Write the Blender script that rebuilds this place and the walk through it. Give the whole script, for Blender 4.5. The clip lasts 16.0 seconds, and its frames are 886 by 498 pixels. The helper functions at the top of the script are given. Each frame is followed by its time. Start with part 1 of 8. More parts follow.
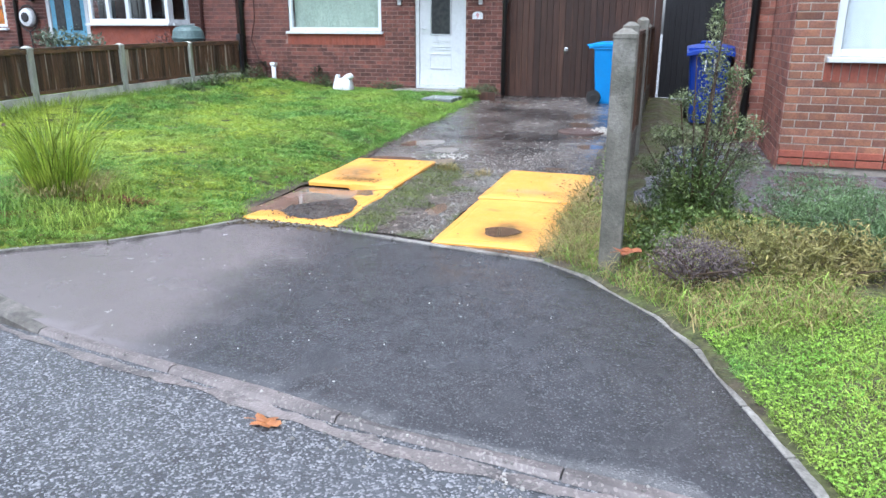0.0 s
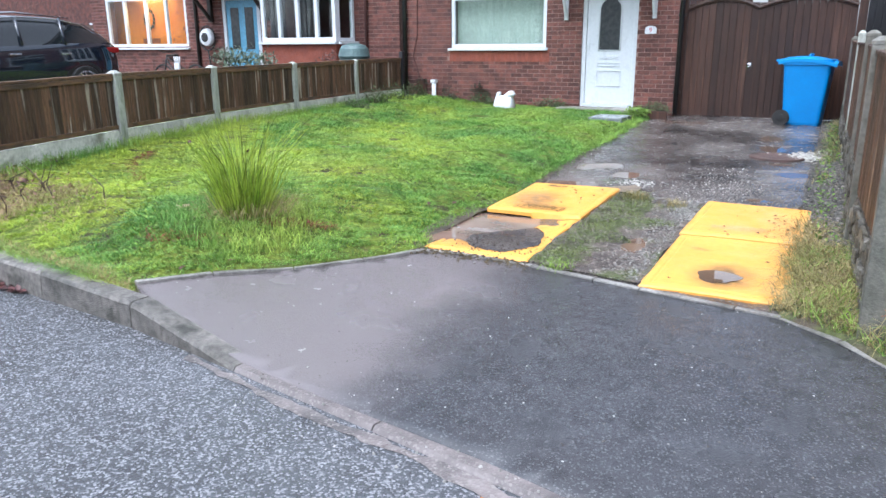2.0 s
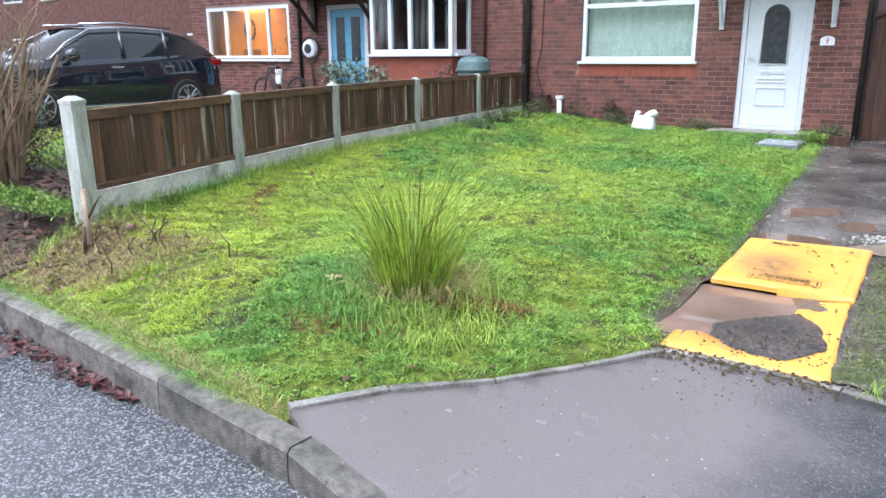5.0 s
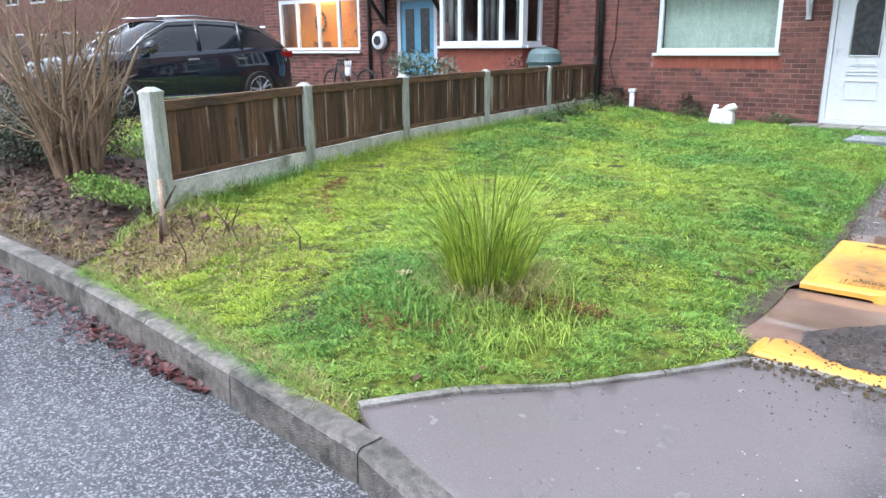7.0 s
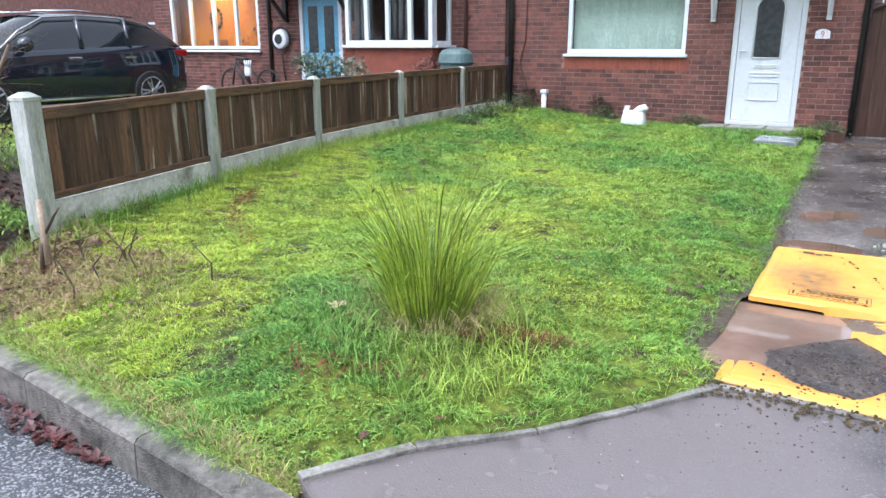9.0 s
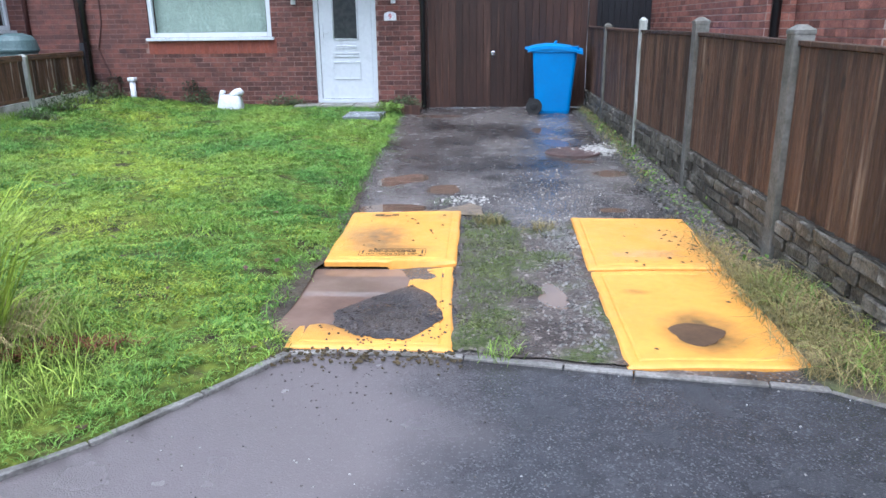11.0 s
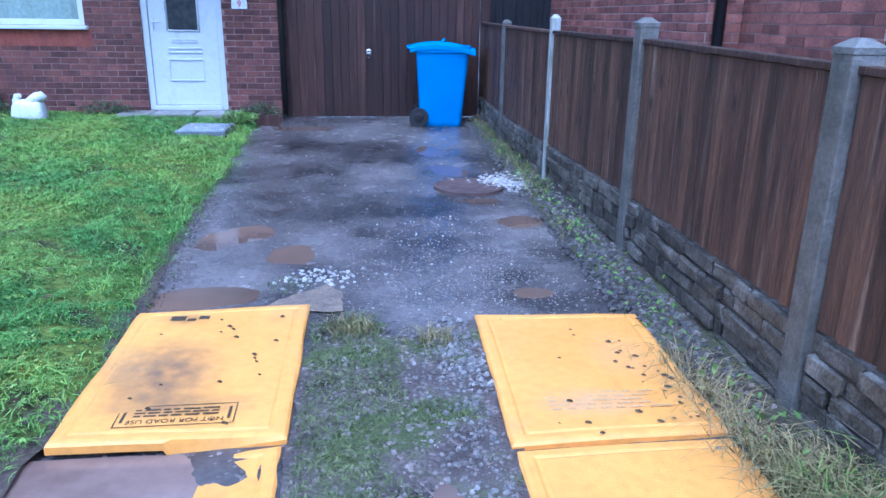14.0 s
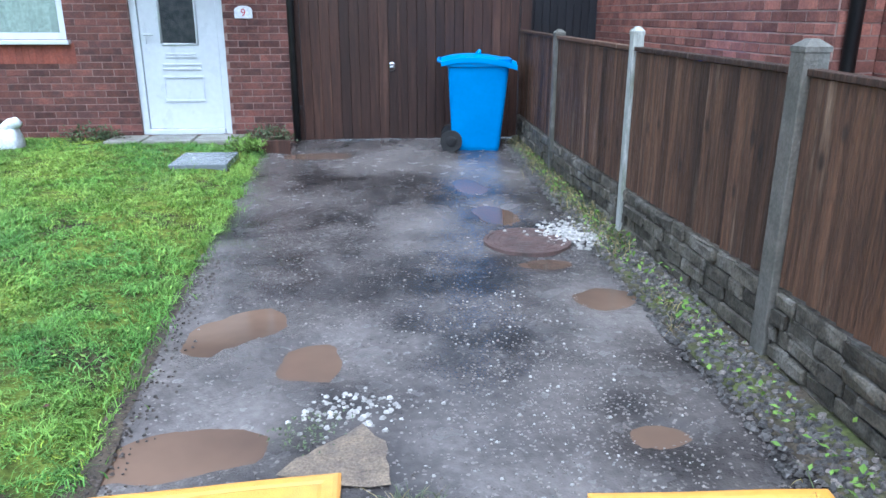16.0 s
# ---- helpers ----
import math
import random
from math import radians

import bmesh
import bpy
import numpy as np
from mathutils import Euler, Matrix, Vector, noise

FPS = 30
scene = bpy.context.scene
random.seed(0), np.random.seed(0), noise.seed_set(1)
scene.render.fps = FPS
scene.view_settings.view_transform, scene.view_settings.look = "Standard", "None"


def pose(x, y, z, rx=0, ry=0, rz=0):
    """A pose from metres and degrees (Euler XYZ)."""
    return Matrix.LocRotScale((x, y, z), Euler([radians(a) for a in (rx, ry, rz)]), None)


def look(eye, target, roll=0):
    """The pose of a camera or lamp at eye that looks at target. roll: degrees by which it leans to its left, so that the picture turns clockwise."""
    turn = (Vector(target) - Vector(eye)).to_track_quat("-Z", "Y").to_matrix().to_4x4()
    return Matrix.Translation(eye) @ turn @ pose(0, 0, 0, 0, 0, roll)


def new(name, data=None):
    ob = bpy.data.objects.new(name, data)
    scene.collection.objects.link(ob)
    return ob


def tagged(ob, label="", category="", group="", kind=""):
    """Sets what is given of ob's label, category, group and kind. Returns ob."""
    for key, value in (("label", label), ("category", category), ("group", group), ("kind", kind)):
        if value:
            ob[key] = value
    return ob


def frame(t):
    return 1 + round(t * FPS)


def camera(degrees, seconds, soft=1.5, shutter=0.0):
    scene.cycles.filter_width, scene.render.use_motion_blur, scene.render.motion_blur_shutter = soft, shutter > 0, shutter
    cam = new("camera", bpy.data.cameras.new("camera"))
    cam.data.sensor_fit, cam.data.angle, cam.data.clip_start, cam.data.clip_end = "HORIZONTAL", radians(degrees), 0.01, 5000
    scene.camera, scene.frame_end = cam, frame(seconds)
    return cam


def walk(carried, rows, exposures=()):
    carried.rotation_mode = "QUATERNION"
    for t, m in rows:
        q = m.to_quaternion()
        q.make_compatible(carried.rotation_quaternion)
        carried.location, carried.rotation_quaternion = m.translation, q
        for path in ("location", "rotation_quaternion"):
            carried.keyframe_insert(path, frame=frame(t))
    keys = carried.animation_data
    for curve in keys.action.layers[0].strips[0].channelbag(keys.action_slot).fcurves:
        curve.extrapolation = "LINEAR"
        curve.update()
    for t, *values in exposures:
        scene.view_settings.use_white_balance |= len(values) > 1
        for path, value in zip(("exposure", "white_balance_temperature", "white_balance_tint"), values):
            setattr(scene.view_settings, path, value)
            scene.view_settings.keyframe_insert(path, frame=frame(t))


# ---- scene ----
cam = camera(62.6, 16.0)
PATH = [
    (0, (0.041, 0.071, 1.415), (-0.533, 1.897, 0.836), 0.2),
    (0.5, (0.028, 0.077, 1.404), (-0.536, 1.901, 0.808), 0.2),
    (0.7, (-0.008, 0.045, 1.406), (-0.604, 1.862, 0.818), 0.1),
    (1, (-0.092, 0.05, 1.416), (-0.782, 1.836, 0.836), -0.1),
    (1.5, (-0.284, 0.164, 1.408), (-1.101, 1.9, 0.842), -0.3),
    (2, (-0.525, 0.353, 1.438), (-1.437, 2.049, 0.896), -0.4),
    (2.5, (-0.885, 0.461, 1.442), (-1.861, 2.125, 0.914), -0.6),
    (3, (-1.206, 0.577, 1.452), (-2.218, 2.219, 0.925), -0.9),
    (3.5, (-1.509, 0.818, 1.483), (-2.545, 2.45, 0.971), -1.1),
    (4, (-1.773, 0.987, 1.481), (-2.815, 2.613, 0.961), -1.0),
    (4.2, (-1.9, 1.063, 1.509), (-2.938, 2.691, 0.988), -0.7),
    (6.5, (-2.056, 1.227, 1.512), (-3.258, 2.736, 0.985), -0.4),
    (7, (-2.114, 1.236, 1.505), (-3.329, 2.731, 0.967), -0.5),
    (7.5, (-2.262, 1.32, 1.479), (-3.472, 2.814, 0.925), -0.5),
    (8, (-2.424, 1.471, 1.507), (-3.618, 2.979, 0.958), -0.3),
    (8.5, (-2.52, 1.527, 1.501), (-3.649, 3.083, 0.949), -0.2),
    (9, (-2.53, 1.496, 1.517), (-3.53, 3.142, 0.975), -0.1),
    (9.5, (-2.51, 1.498, 1.516), (-3.316, 3.248, 0.98), -0.4),
    (10, (-2.389, 1.543, 1.521), (-2.94, 3.386, 0.973), -0.7),
    (10.2, (-2.339, 1.552, 1.507), (-2.784, 3.42, 0.951), -0.8),
    (12.3, (-1.94, 2.191, 1.471), (-1.781, 4.093, 0.87), 0.6),
    (12.5, (-1.96, 2.344, 1.491), (-1.797, 4.248, 0.902), 0.8),
    (13, (-1.927, 2.722, 1.447), (-1.758, 4.629, 0.869), 1.0),
    (13.5, (-1.883, 3.188, 1.487), (-1.699, 5.091, 0.898), 0.9),
    (14, (-1.966, 3.63, 1.517), (-1.762, 5.525, 0.91), 0.8),
    (14.5, (-1.955, 3.984, 1.521), (-1.741, 5.869, 0.887), 0.7),
    (15, (-1.968, 4.411, 1.599), (-1.752, 6.297, 0.97), 0.5),
    (15.5, (-2.091, 4.717, 1.633), (-1.874, 6.608, 1.019), 0.6),
    (16, (-2.119, 4.961, 1.619), (-1.943, 6.857, 1.007), 0.1),
]
walk(cam, [(t, look(eye, target, roll)) for t, eye, target, roll in PATH], [(0.0, 1.5, 5550, 10), (4.0, 1.55, 5600, 10), (8.0, 1.53, 5700, 11), (10.2, 1.33, 5500, 10), (12.4, 1.1, 4750, 17), (13.0, 1.12, 4450, 17), (13.5, 1.13, 4300, 18), (14.5, 1.13, 4000, 19), (15.1, 1.25, 4100, 19), (15.6, 1.35, 4750, 10), (16.0, 1.4, 5000, 8)])

SKY, SUN, ROOM = 0.15, 0.5, 9

# ---- light ----
world = bpy.data.worlds.new("overcast")
scene.world = world
world.use_nodes = True
wn = world.node_tree
sky = wn.nodes.new("ShaderNodeTexSky")
sky.sky_type, sky.sun_disc = "NISHITA", False
sky.sun_elevation, sky.sun_rotation, sky.air_density, sky.dust_density = radians(60), radians(190), 1.0, 4.0
hsv = wn.nodes.new("ShaderNodeHueSaturation")
hsv.inputs["Saturation"].default_value = 0.22
wn.links.new(sky.outputs[0], hsv.inputs["Color"])
wn.links.new(hsv.outputs[0], wn.nodes["Background"].inputs[0])
wn.nodes["Background"].inputs[1].default_value = SKY
sun = new("sun", bpy.data.lights.new("sun", "SUN"))
sun.data.energy, sun.data.angle, sun.data.color = SUN, radians(40), (1.0, 0.97, 0.93)
sun.matrix_world = look((0, -4, 30), (1, 2, 0))


# ---- helpers of this scene ----
def part(name, bm, material, parent=None, label="", smooth=False):
    me = bpy.data.meshes.new(name)
    if smooth:
        for f in bm.faces:
            f.smooth = True
    bm.to_mesh(me)
    bm.free()
    me.materials.append(material)
    return link(name, me, parent, label)


def link(name, me, parent=None, label=""):
    ob = new(name, me)
    if parent is not None:
        ob.parent = parent
        ob.matrix_parent_inverse = parent.matrix_basis.inverted()
    if label:
        ob["label"] = label
    return ob


def thing(name, x, y, z, label, category, group="", kind=""):
    ob = new(name)
    ob.empty_display_size = 0.1
    ob.matrix_basis = pose(x, y, z)
    return tagged(ob, label, category, group, kind)


def mesh_np(name, V, F, material):
    """A mesh from arrays of places and of triangles."""
    V, F = np.asarray(V, np.float32), np.asarray(F, np.int32)
    me = bpy.data.meshes.new(name)
    me.vertices.add(len(V))
    me.vertices.foreach_set("co", V.ravel())
    me.loops.add(F.size)
    me.loops.foreach_set("vertex_index", F.ravel())
    me.polygons.add(len(F))
    me.polygons.foreach_set("loop_start", np.arange(len(F), dtype=np.int32) * 3)
    me.polygons.foreach_set("loop_total", np.full(len(F), 3, np.int32))
    me.update(calc_edges=True)
    me.validate()
    me.shade_flat()
    me.materials.append(material)
    return me


def bx(bm, x0, x1, y0, y1, z0, z1, bevel=0.0, m=None):
    v = [bm.verts.new((x, y, z)) for z in (z0, z1) for y in (y0, y1) for x in (x0, x1)]
    fs = [bm.faces.new([v[i] for i in q]) for q in ((0, 2, 3, 1), (4, 5, 7, 6), (0, 1, 5, 4), (2, 6, 7, 3), (0, 4, 6, 2), (1, 3, 7, 5))]
    if bevel:
        es = list({e for f in fs for e in f.edges})
        got = bmesh.ops.bevel(bm, geom=es, offset=bevel, segments=2, affect="EDGES", profile=0.5)
        v = list({w for f in got["faces"] for w in f.verts} | {w for w in v if w.is_valid})
    if m is not None:
        bmesh.ops.transform(bm, matrix=m, verts=[w for w in v if w.is_valid])
    return v


def box(x0, x1, y0, y1, z0, z1, bevel=0.0, m=None):
    bm = bmesh.new()
    bx(bm, x0, x1, y0, y1, z0, z1, bevel, m)
    return bm


def tube(bm, pts, radii, seg=8, cap=True):
    """A round bar through places, with a radius at each."""
    pts = [Vector(p) for p in pts]
    rings = []
    for i, p in enumerate(pts):
        d = (pts[min(i + 1, len(pts) - 1)] - pts[max(i - 1, 0)]).normalized()
        a = d.orthogonal().normalized() if i == 0 else (a - d * a.dot(d)).normalized()
        b = d.cross(a)
        r = radii[i] if isinstance(radii, (list, tuple)) else radii
        rings.append([bm.verts.new(p + r * (math.cos(2 * math.pi * k / seg) * a + math.sin(2 * math.pi * k / seg) * b)) for k in range(seg)])
    for s, t in zip(rings, rings[1:]):
        for k in range(seg):
            bm.faces.new((s[k], s[(k + 1) % seg], t[(k + 1) % seg], t[k]))
    if cap:
        bm.faces.new(rings[0][::-1])
        bm.faces.new(rings[-1])
    return bm


def lathe(bm, centre, profile, seg=24, axis="z"):
    """A turned shape: profile of (radius, height) about an axis through centre."""
    c = Vector(centre)
    rings = []
    for r, h in profile:
        ring = []
        for k in range(seg):
            u, w = r * math.cos(2 * math.pi * k / seg), r * math.sin(2 * math.pi * k / seg)
            o = {"z": (u, w, h), "y": (u, h, -w), "x": (h, u, w)}[axis]
            ring.append(bm.verts.new(c + Vector(o)))
        rings.append(ring)
    for s, t in zip(rings, rings[1:]):
        for k in range(seg):
            bm.faces.new((s[k], s[(k + 1) % seg], t[(k + 1) % seg], t[k]))
    bm.faces.new(rings[0][::-1])
    bm.faces.new(rings[-1])
    return bm


def S(u):
    u = np.clip(u, 0.0, 1.0)
    return u * u * (3 - 2 * u)


# ---- materials ----
def mat(name, c1, c2=None, scale=3.0, rough=(0.5, 0.75), metal=0.0, bump=0.15, bscale=80.0, stretch=(1, 1, 1), rnd=0.0, island=0.0,
        fine=0.25, spec=0.5, c3=None, c3scale=1.0, c3edge=(0.5, 0.6), sheen=0.0, coat=0.0, trans=0.0):
    m = bpy.data.materials.new(name)
    m.use_nodes = True
    nt = m.node_tree
    nd, ln = nt.nodes, nt.links
    p = nd["Principled BSDF"]
    geo = nd.new("ShaderNodeNewGeometry")
    mp = nd.new("ShaderNodeMapping")
    mp.inputs["Scale"].default_value = stretch
    ln.new(geo.outputs["Position"], mp.inputs[0])
    if rnd:
        own, far = nd.new("ShaderNodeObjectInfo"), nd.new("ShaderNodeMath")
        far.operation = "MULTIPLY"
        far.inputs[1].default_value = 60.0
        ln.new(own.outputs["Random"], far.inputs[0])
        ln.new(far.outputs[0], mp.inputs["Location"])

    def noise_at(sc, detail=4.0):
        n = nd.new("ShaderNodeTexNoise")
        n.inputs["Scale"].default_value, n.inputs["Detail"].default_value = sc, detail
        ln.new(mp.outputs[0], n.inputs["Vector"])
        return n.outputs["Fac"]

    def ramp(fac, a, b, va=(0, 0, 0, 1), vb=(1, 1, 1, 1)):
        r = nd.new("ShaderNodeValToRGB")
        r.color_ramp.elements[0].position, r.color_ramp.elements[1].position = a, b
        r.color_ramp.elements[0].color, r.color_ramp.elements[1].color = va, vb
        ln.new(fac, r.inputs[0])
        return r.outputs[0]

    def mix(kind, fac, a, b):
        x = nd.new("ShaderNodeMix")
        x.data_type, x.blend_type = "RGBA", kind
        for k, v in ((0, fac), (6, a), (7, b)):
            if hasattr(v, "is_linked"):
                ln.new(v, x.inputs[k])
            else:
                x.inputs[k].default_value = v
        return x.outputs[2]

    big, small = noise_at(scale), noise_at(scale * 9)
    col = ramp(big, 0.35, 0.65, (*c1, 1), (*(c2 or c1), 1))
    if c3:
        col = mix("MIX", ramp(noise_at(c3scale, 6.0), *c3edge), col, (*c3, 1))
    lo = 1 - fine
    col = mix("MULTIPLY", 1.0, col, ramp(small, 0.3, 0.7, (lo, lo, lo, 1), (1 + fine * 0.4,) * 3 + (1,)))
    for amount, node in ((rnd, "ShaderNodeObjectInfo"), (island, "ShaderNodeNewGeometry")):
        if amount:
            info = nd.new(node)
            out = info.outputs["Random"] if node == "ShaderNodeObjectInfo" else info.outputs["Random Per Island"]
            col = mix("MULTIPLY", 1.0, col, ramp(out, 0.0, 1.0, (1 - amount,) * 3 + (1,), (1 + amount * 0.7,) * 3 + (1,)))
    ln.new(col, p.inputs["Base Color"])
    rr = nd.new("ShaderNodeMapRange")
    rr.inputs[3].default_value, rr.inputs[4].default_value = rough
    rr.inputs[1].default_value, rr.inputs[2].default_value = 0.35, 0.65
    ln.new(noise_at(scale * 2.3), rr.inputs[0])
    ln.new(rr.outputs[0], p.inputs["Roughness"])
    p.inputs["Metallic"].default_value = metal
    p.inputs["Specular IOR Level"].default_value = spec
    p.inputs["Coat Weight"].default_value = coat
    p.inputs["Transmission Weight"].default_value = trans
    if bump:
        b = nd.new("ShaderNodeBump")
        b.inputs["Strength"].default_value, b.inputs["Distance"].default_value = bump, 0.01
        ln.new(noise_at(bscale, 3.0), b.inputs["Height"])
        ln.new(b.outputs[0], p.inputs["Normal"])
    return m


def stony(name, base, stone, scale, rough, share=0.45, patch=None, patch_scale=0.7, bump=0.6, patch_edge=(0.5, 0.58), base2=None, base_scale=1.3):
    """A surface of small stones in a binder, with patches of another tone."""
    m = mat(name, base, base2 or tuple(v * 1.35 for v in base), base_scale, rough, bump=0, fine=0.3, c3=patch, c3scale=patch_scale, c3edge=patch_edge)
    nt = m.node_tree
    nd, ln = nt.nodes, nt.links
    p = nd["Principled BSDF"]
    geo = nd.new("ShaderNodeNewGeometry")
    vo = nd.new("ShaderNodeTexVoronoi")
    vo.inputs["Scale"].default_value = scale
    ln.new(geo.outputs["Position"], vo.inputs["Vector"])
    r = nd.new("ShaderNodeValToRGB")
    r.color_ramp.elements[0].position, r.color_ramp.elements[1].position = 1 - share, 1.0
    sep = nd.new("ShaderNodeSeparateColor")
    ln.new(vo.outputs["Color"], sep.inputs[0])
    ln.new(sep.outputs[0], r.inputs[0])
    x = nd.new("ShaderNodeMix")
    x.data_type = "RGBA"
    ln.new(r.outputs[0], x.inputs[0])
    old = p.inputs["Base Color"].links[0].from_socket
    ln.new(old, x.inputs[6])
    x.inputs[7].default_value = (*stone, 1)
    ln.new(x.outputs[2], p.inputs["Base Color"])
    b = nd.new("ShaderNodeBump")
    b.inputs["Strength"].default_value, b.inputs["Distance"].default_value = bump, 0.006
    b.invert = True
    ln.new(vo.outputs["Distance"], b.inputs["Height"])
    ln.new(b.outputs[0], p.inputs["Normal"])
    return m


def glass(name, tint=(0.9, 0.95, 0.95), rough=0.02):
    m = bpy.data.materials.new(name)
    m.use_nodes = True
    p = m.node_tree.nodes["Principled BSDF"]
    p.inputs["Base Color"].default_value = (*tint, 1)
    p.inputs["Roughness"].default_value = rough
    p.inputs["Transmission Weight"].default_value = 1.0
    p.inputs["IOR"].default_value = 1.45
    return m


M_ROAD = stony("road_asphalt", (0.07, 0.073, 0.079), (0.28, 0.28, 0.295), 112, (0.06, 0.2), 0.4, (0.036, 0.038, 0.042), 0.5, 0.5, (0.46, 0.7))
M_APRON = stony("footway_asphalt", (0.04, 0.041, 0.046), (0.12, 0.12, 0.125), 150, (0.12, 0.3), 0.2, (0.055, 0.051, 0.052), 0.5, 0.35, (0.4, 0.75))


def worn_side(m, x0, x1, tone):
    """A paler tone on one side of the crossing, with a soft uneven border."""
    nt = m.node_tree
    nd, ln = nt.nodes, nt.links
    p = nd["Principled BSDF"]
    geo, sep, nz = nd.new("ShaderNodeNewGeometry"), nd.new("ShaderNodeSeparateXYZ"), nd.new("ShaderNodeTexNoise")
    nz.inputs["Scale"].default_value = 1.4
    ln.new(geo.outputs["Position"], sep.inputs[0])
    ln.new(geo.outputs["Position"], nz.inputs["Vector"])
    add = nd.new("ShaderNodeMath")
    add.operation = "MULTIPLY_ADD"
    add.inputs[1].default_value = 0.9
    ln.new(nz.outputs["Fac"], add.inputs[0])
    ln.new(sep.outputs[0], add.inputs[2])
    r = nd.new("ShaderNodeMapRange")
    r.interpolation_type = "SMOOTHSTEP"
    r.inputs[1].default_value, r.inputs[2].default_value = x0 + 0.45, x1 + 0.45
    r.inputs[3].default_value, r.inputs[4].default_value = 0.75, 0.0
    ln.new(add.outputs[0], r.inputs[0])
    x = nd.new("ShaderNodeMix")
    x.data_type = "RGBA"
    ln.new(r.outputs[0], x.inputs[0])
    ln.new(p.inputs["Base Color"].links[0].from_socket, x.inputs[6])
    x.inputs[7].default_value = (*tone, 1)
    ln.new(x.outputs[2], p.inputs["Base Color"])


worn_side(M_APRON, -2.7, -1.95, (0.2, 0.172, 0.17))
M_DRIVE = stony("old_drive_asphalt", (0.02, 0.0185, 0.018), (0.24, 0.215, 0.195), 85, (0.04, 0.32), 0.07, (0.23, 0.205, 0.188), 0.8, 0.45, (0.46, 0.7), (0.11, 0.097, 0.09), 2.6)
M_GRAVEL = stony("gravel_dirt", (0.05, 0.038, 0.03), (0.24, 0.2, 0.175), 60, (0.15, 0.5), 0.15, (0.07, 0.085, 0.025), 2.6, 0.8, (0.48, 0.58), (0.17, 0.135, 0.115), 2.6)
M_SOIL = mat("wet_soil", (0.05, 0.037, 0.026), (0.09, 0.066, 0.042), 5, (0.5, 0.9), bump=0.7, bscale=70, fine=0.5)
M_TURF = mat("turf_base", (0.09, 0.125, 0.022), (0.16, 0.19, 0.03), 2.2, (0.8, 0.98), bump=0.9, bscale=60, fine=0.7, spec=0.15, c3=(0.06, 0.05, 0.028), c3scale=3.2, c3edge=(0.53, 0.64))
M_VERGE = mat("weedy_soil", (0.06, 0.055, 0.025), (0.1, 0.12, 0.03), 4, (0.6, 0.9), bump=0.9, bscale=60, fine=0.6, c3=(0.09, 0.07, 0.045), c3scale=3, c3edge=(0.45, 0.6))
M_KERB = mat("kerb_concrete", (0.22, 0.2, 0.178), (0.145, 0.134, 0.118), 3, (0.35, 0.7), bump=0.9, bscale=110, rnd=0.15, fine=0.5, c3=(0.06, 0.058, 0.046), c3scale=6, c3edge=(0.52, 0.7))
M_EDGING = mat("edging_concrete", (0.3, 0.285, 0.26), (0.2, 0.188, 0.17), 6, (0.4, 0.7), bump=0.6, bscale=110, rnd=0.15, fine=0.4, c3=(0.08, 0.072, 0.055), c3scale=5, c3edge=(0.52, 0.7))
M_KERBLOW = stony("worn_kerb_concrete", (0.14, 0.12, 0.115), (0.24, 0.21, 0.2), 90, (0.3, 0.6), 0.3, (0.09, 0.08, 0.078), 1.5, 0.4)
M_POST = mat("concrete_post", (0.52, 0.53, 0.49), (0.34, 0.36, 0.31), 5, (0.6, 0.85), bump=0.4, bscale=90, rnd=0.1, stretch=(2.5, 2.5, 0.6), c3=(0.16, 0.19, 0.11), c3scale=4, c3edge=(0.55, 0.7))
M_POSTOLD = mat("weathered_concrete", (0.17, 0.16, 0.135), (0.1, 0.1, 0.08), 6, (0.6, 0.85), bump=0.6, bscale=90, rnd=0.15, c3=(0.24, 0.235, 0.21), c3scale=5, c3edge=(0.55, 0.75))
M_BOARD = mat("concrete_gravel_board", (0.68, 0.67, 0.61), (0.5, 0.5, 0.44), 4, (0.6, 0.85), bump=0.3, bscale=60, c3=(0.17, 0.17, 0.11), c3scale=3, c3edge=(0.56, 0.72))
M_ROCKFACE = mat("rock_faced_concrete", (0.15, 0.133, 0.1), (0.065, 0.058, 0.043), 9, (0.5, 0.8), bump=0.9, bscale=45, rnd=0.4, fine=0.5, c3=(0.23, 0.215, 0.18), c3scale=7, c3edge=(0.52, 0.68))
M_FENCE = mat("stained_fence_wood", (0.15, 0.078, 0.042), (0.065, 0.034, 0.02), 4, (0.5, 0.8), bump=0.6, bscale=30, stretch=(9, 9, 0.5), rnd=0.65, c3=(0.4, 0.34, 0.28), c3scale=1.6, c3edge=(0.59, 0.65), fine=0.5)
M_FENCEDARK = mat("wet_dark_fence_wood", (0.14, 0.073, 0.04), (0.06, 0.033, 0.02), 4, (0.4, 0.7), bump=0.6, bscale=30, stretch=(9, 9, 0.5), rnd=0.5, c3=(0.27, 0.185, 0.12), c3scale=2.0, c3edge=(0.58, 0.72), fine=0.5)
M_RAIL = mat("fence_rail_wood", (0.17, 0.09, 0.045), (0.1, 0.058, 0.033), 4, (0.5, 0.8), bump=0.4, bscale=30, stretch=(5, 0.8, 5), c3=(0.06, 0.036, 0.024), c3scale=3)
M_GATE = mat("brown_gate_wood", (0.066, 0.03, 0.019), (0.036, 0.017, 0.011), 5, (0.4, 0.6), bump=0.4, bscale=30, stretch=(9, 9, 0.5), rnd=0.45, c3=(0.115, 0.058, 0.037), c3scale=2, c3edge=(0.56, 0.75), fine=0.4)
